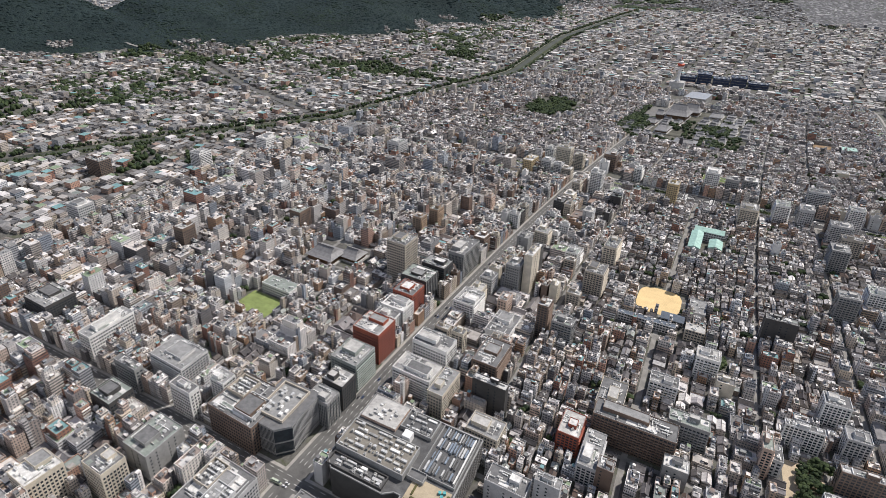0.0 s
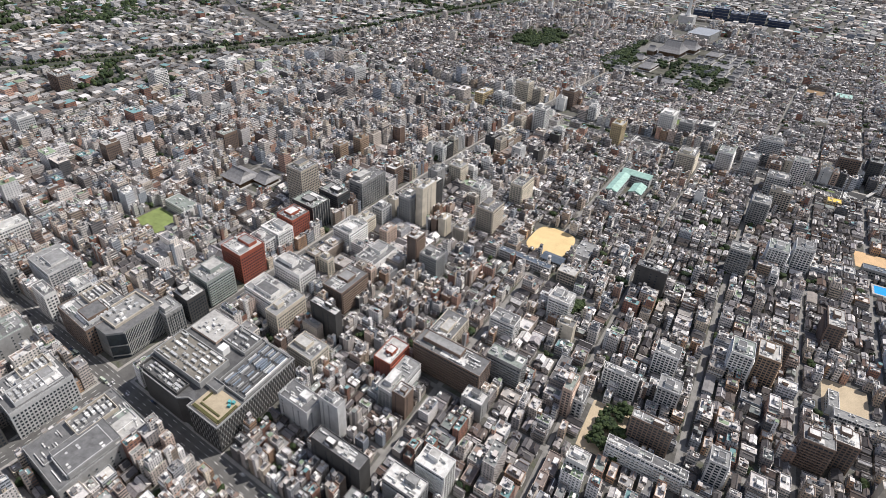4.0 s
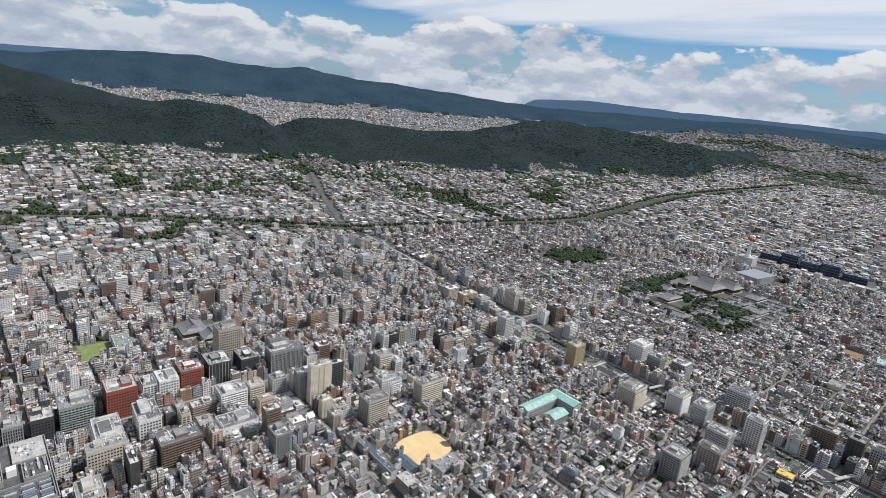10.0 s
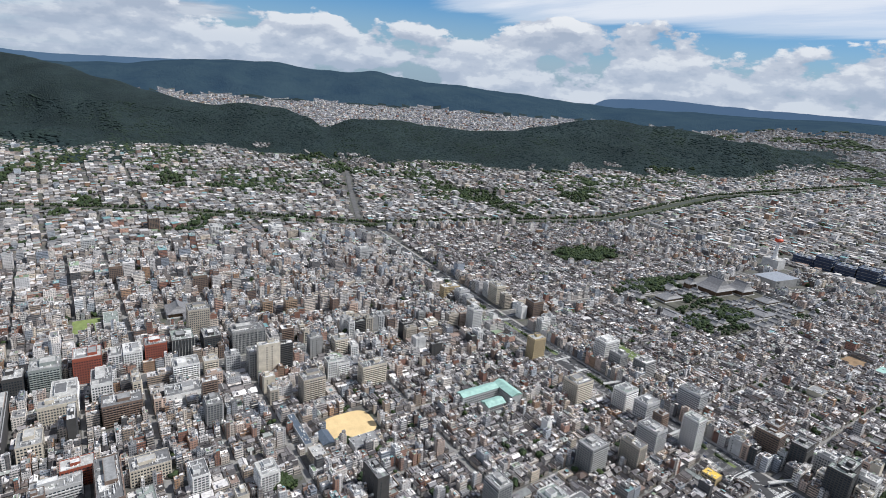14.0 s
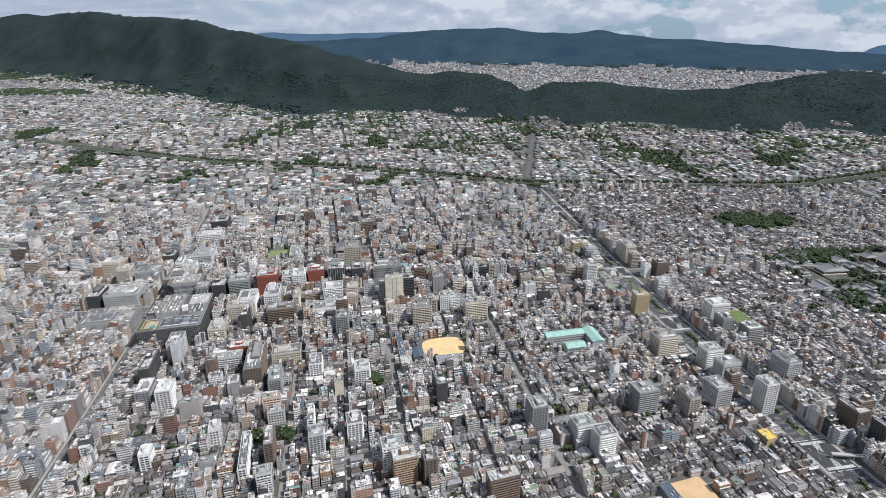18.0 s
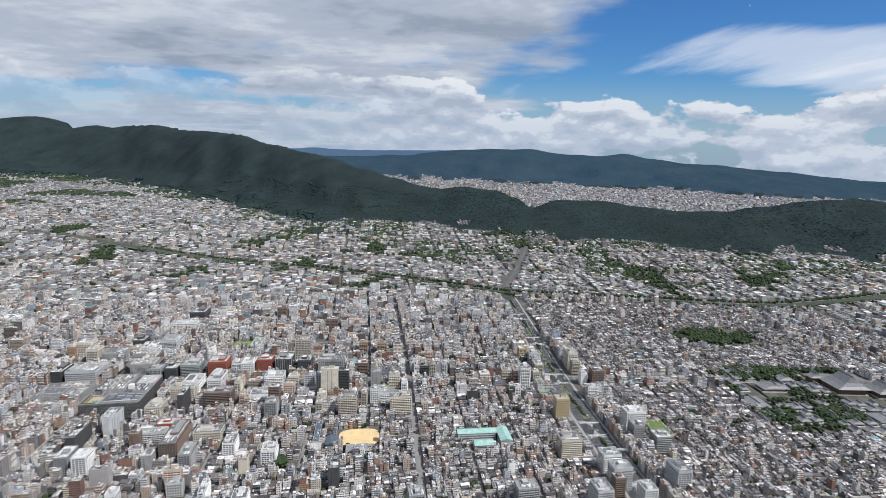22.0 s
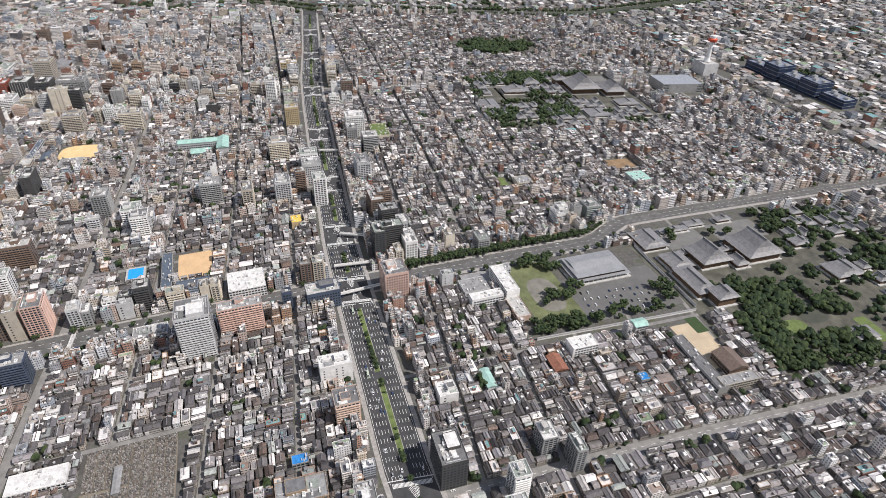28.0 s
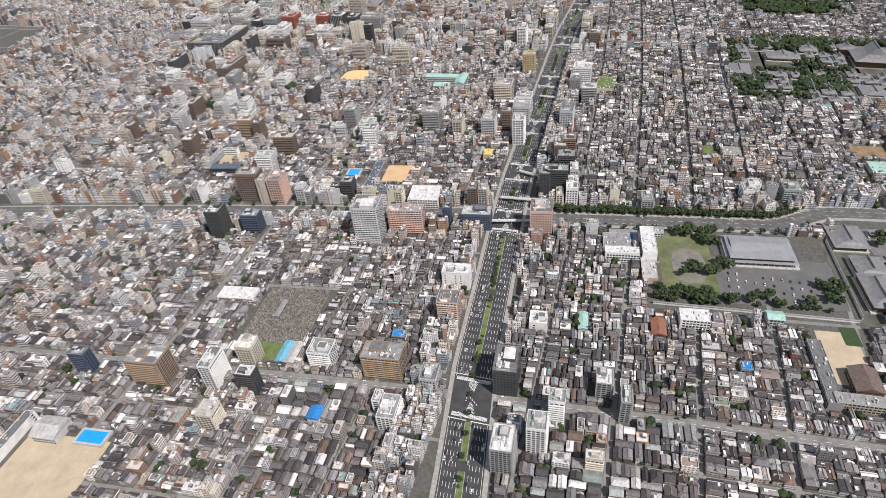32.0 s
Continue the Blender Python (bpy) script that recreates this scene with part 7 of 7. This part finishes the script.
    for x0, y0, x1, y1 in ((-176, -472, -90, -418), (-96, -522, -34, -446), (-160, -560, -128, -476), (-104, -575, -70, -545), (652, -515, 712, -372), (523, -381, 485, -307), (474, -505, 531, -430), (690, -640, 705, -430)):
        x0, x1 = min(x0, x1), max(x0, x1)
        S = Soup()
        for _ in range(int((x1 - x0) * (y1 - y0) / 22)):
            r = 2.6 + rnd.random() * 3
            clump(S, x0 + rnd.random() * (x1 - x0), y0 + rnd.random() * (y1 - y0), 3 + rnd.random() * 5, r, r * 0.9, M_CROWN, rnd)
        S.stuff("temple_wood", "dense dark green trees beside a temple", "trees")


build_trees()
flat_ground("park_ground", "sandy ground of a small park", 299, 623, 333, 679, M_SAND, 0.2)
flat_ground("garden_lawn", "lawn and pond of a walled garden", 905, -545, 945, -500, M_GRASS, 0.2, 0.6)
flat_ground("garden_ground", "bare earth and moss under the garden trees", 852, -594, 964, -382, bpy.data.materials["temple_earth"], 0.12, 0.8)
flat_ground("garden_lawn", "mossy lawn of a temple garden", -129, -505, -102, -469, M_GRASS, 0.2, 0.6)
flat_ground("garden_lawn", "narrow lawn beside a garden house", -148, -588, -108, -570, M_GRASS, 0.2)
flat_ground("garden_pond", "still dark pond of a temple garden", -111, -543, -71, -504, M_WATER, 0.22, 0.7)


def wall_run(label, x0, y0, x1, y1):
    rot, n = math.atan2(y1 - y0, x1 - x0), math.hypot(x1 - x0, y1 - y0)
    ob = thing("boundary_wall", x0, y0, 0, label, "wall")
    S = Soup()
    box(S, (x0 + x1) / 2, (y0 + y1) / 2, n, 1.0, 0, 3.2, rot, M_WHITE)
    part("wall", S, ob)
    S = Soup()
    gable_roof(S, (x0 + x1) / 2, (y0 + y1) / 2, n, 1.2, 3.2, 0.9, rot, M_TEMPLE, 0.4)
    part("coping", S, ob)


wall_run("white plastered temple wall with a tiled coping", -90, -180, -72, -386)
wall_run("white plastered temple wall beside the lane", -66, -390, 60, -378)
wall_run("white temple wall beside the street", -186, -420, -164, -660)
wall_run("pale temple wall with a tiled coping", 426, -302, 640, -302)


# ---------------------------------------------------------------- cars
def car_kind(colour, word, bus=False):
    m = plain(word.replace(" ", "_") + "_car_paint", colour, 0.3, 0.2, 1.0, 0.95, 1.05)
    L, Wd, H = (10.5, 2.5, 3.0) if bus else (4.4, 1.75, 1.45)
    ob = thing("bus" if bus else "car", 0, 0, -200, f"{word} {'bus' if bus else 'car'} on the asphalt", "bus" if bus else "car", "traffic")
    S = Soup(True)
    i = S.slot(m)
    a, b, h = L / 2, Wd / 2, (H * 0.55 if not bus else 2.2)
    pts = [(-a, -b, 0.3), (a, -b, 0.3), (a, b, 0.3), (-a, b, 0.3), (-a * 0.97, -b * 0.95, h), (a * 0.95, -b * 0.95, h * 0.92), (a * 0.95, b * 0.95, h * 0.92), (-a * 0.97, b * 0.95, h)]
    S.add(pts, SIDES + [(4, 5, 6, 7), (3, 2, 1, 0)], [i] * 6)
    tyre = S.slot(M_GLASS)
    for ux in (-0.62, 0.62):
        for uy in (-1, 1):
            v = [(a * ux + 0.32 * math.cos(math.pi * k / 4), uy * b * 0.94 + t, 0.32 + 0.32 * math.sin(math.pi * k / 4)) for t in (-0.1, 0.1) for k in range(8)]
            S.add(v, [(k, (k + 1) % 8, 8 + (k + 1) % 8, 8 + k) for k in range(8)] + [tuple(range(8)), tuple(range(8, 16))], [tyre] * 10)
    parts = [part("body", S, ob)]
    S = Soup(True)
    i, j = S.slot(M_GLASS), S.slot(m)
    f, r = (0.9, 0.95) if bus else (0.30, 0.80)
    pts = [(-a * r, -b * 0.92, h), (a * f + (0 if bus else 0.35), -b * 0.92, h * 0.95), (a * f + (0 if bus else 0.35), b * 0.92, h * 0.95), (-a * r, b * 0.92, h),
           (-a * r * 0.8, -b * 0.78, H), (a * f * 0.7, -b * 0.78, H), (a * f * 0.7, b * 0.78, H), (-a * r * 0.8, b * 0.78, H)]
    S.add(pts, SIDES + [(4, 5, 6, 7)], [i] * 4 + [j])
    parts.append(part("cabin", S, ob))
    for o in parts:
        o.matrix_parent_inverse = Matrix.Identity(4)
    return ob


def build_cars():
    rnd = random.Random(77)
    kinds = [car_kind((0.80, 0.80, 0.80), "white"), car_kind((0.42, 0.43, 0.44), "silver"), car_kind((0.03, 0.03, 0.035), "black"), car_kind((0.75, 0.75, 0.76), "white"),
             car_kind((0.06, 0.09, 0.18), "dark blue"), car_kind((0.55, 0.62, 0.5), "pale green", True)]

    def park(x, y, rot, z, bus=False):
        k = kinds[5] if bus else kinds[rnd.randrange(5)]
        x, y = plan(x, y)
        copy_thing(k, Matrix.Translation((x * K, y * K, z * K)) @ Matrix.Rotation(rot, 4, "Z"))

    for _ in range(190):
        x = -560 + rnd.random() * 1450
        sgn = rnd.choice((-1, 1))
        off = rnd.choice((4.7, 7.7, 10.7, 13.7, 16.8)) * sgn
        park(x, gojo_y(x) + off, 0 if sgn < 0 else math.pi, 0.27, rnd.random() < 0.05)
    for _ in range(34):
        y = -600 + rnd.random() * 1300
        if abs(y) > 30:
            off = rnd.choice((-9, -5, 5, 9))
            park(sx(40, y) + off, y, math.pi / 2 if off < 0 else -math.pi / 2, 0.16)
    for _ in range(26):
        x = 250 + rnd.random() * 700
        off = rnd.choice((-6, -2.5, 2.5, 6))
        park(sx(x, 872), 872 + off, 0 if off < 0 else math.pi, 0.2, rnd.random() < 0.15)
    for _ in range(22):
        y = 60 + rnd.random() * 760
        off = rnd.choice((-6, -2.5, 2.5, 6))
        park(sx(676, y) + off, y, math.pi / 2, 0.16)
    for _ in range(20):
        y = -300 + rnd.random() * 600
        if abs(y) > 30:
            park(sx(-258, y) + rnd.choice((-3.5, 3.5)), y, math.pi / 2, 0.16)
    for i in range(10):
        for j in range(4):
            if rnd.random() < 0.75:
                park(-56 + j * 11 + rnd.random(), -262 - i * 9.5 + rnd.random(), rnd.choice((0, math.pi)), 0.15)
    for i in range(3):
        for j in range(9):
            if rnd.random() < 0.8:
                park(782 + j * 8 + rnd.random() * 2, 962 + i * 15 + rnd.random() * 3, math.pi / 2 + rnd.random() * 0.2, 0.22)
    for k in kinds:
        for o in (*k.children_recursive, k):
            bpy.data.objects.remove(o)


build_cars()
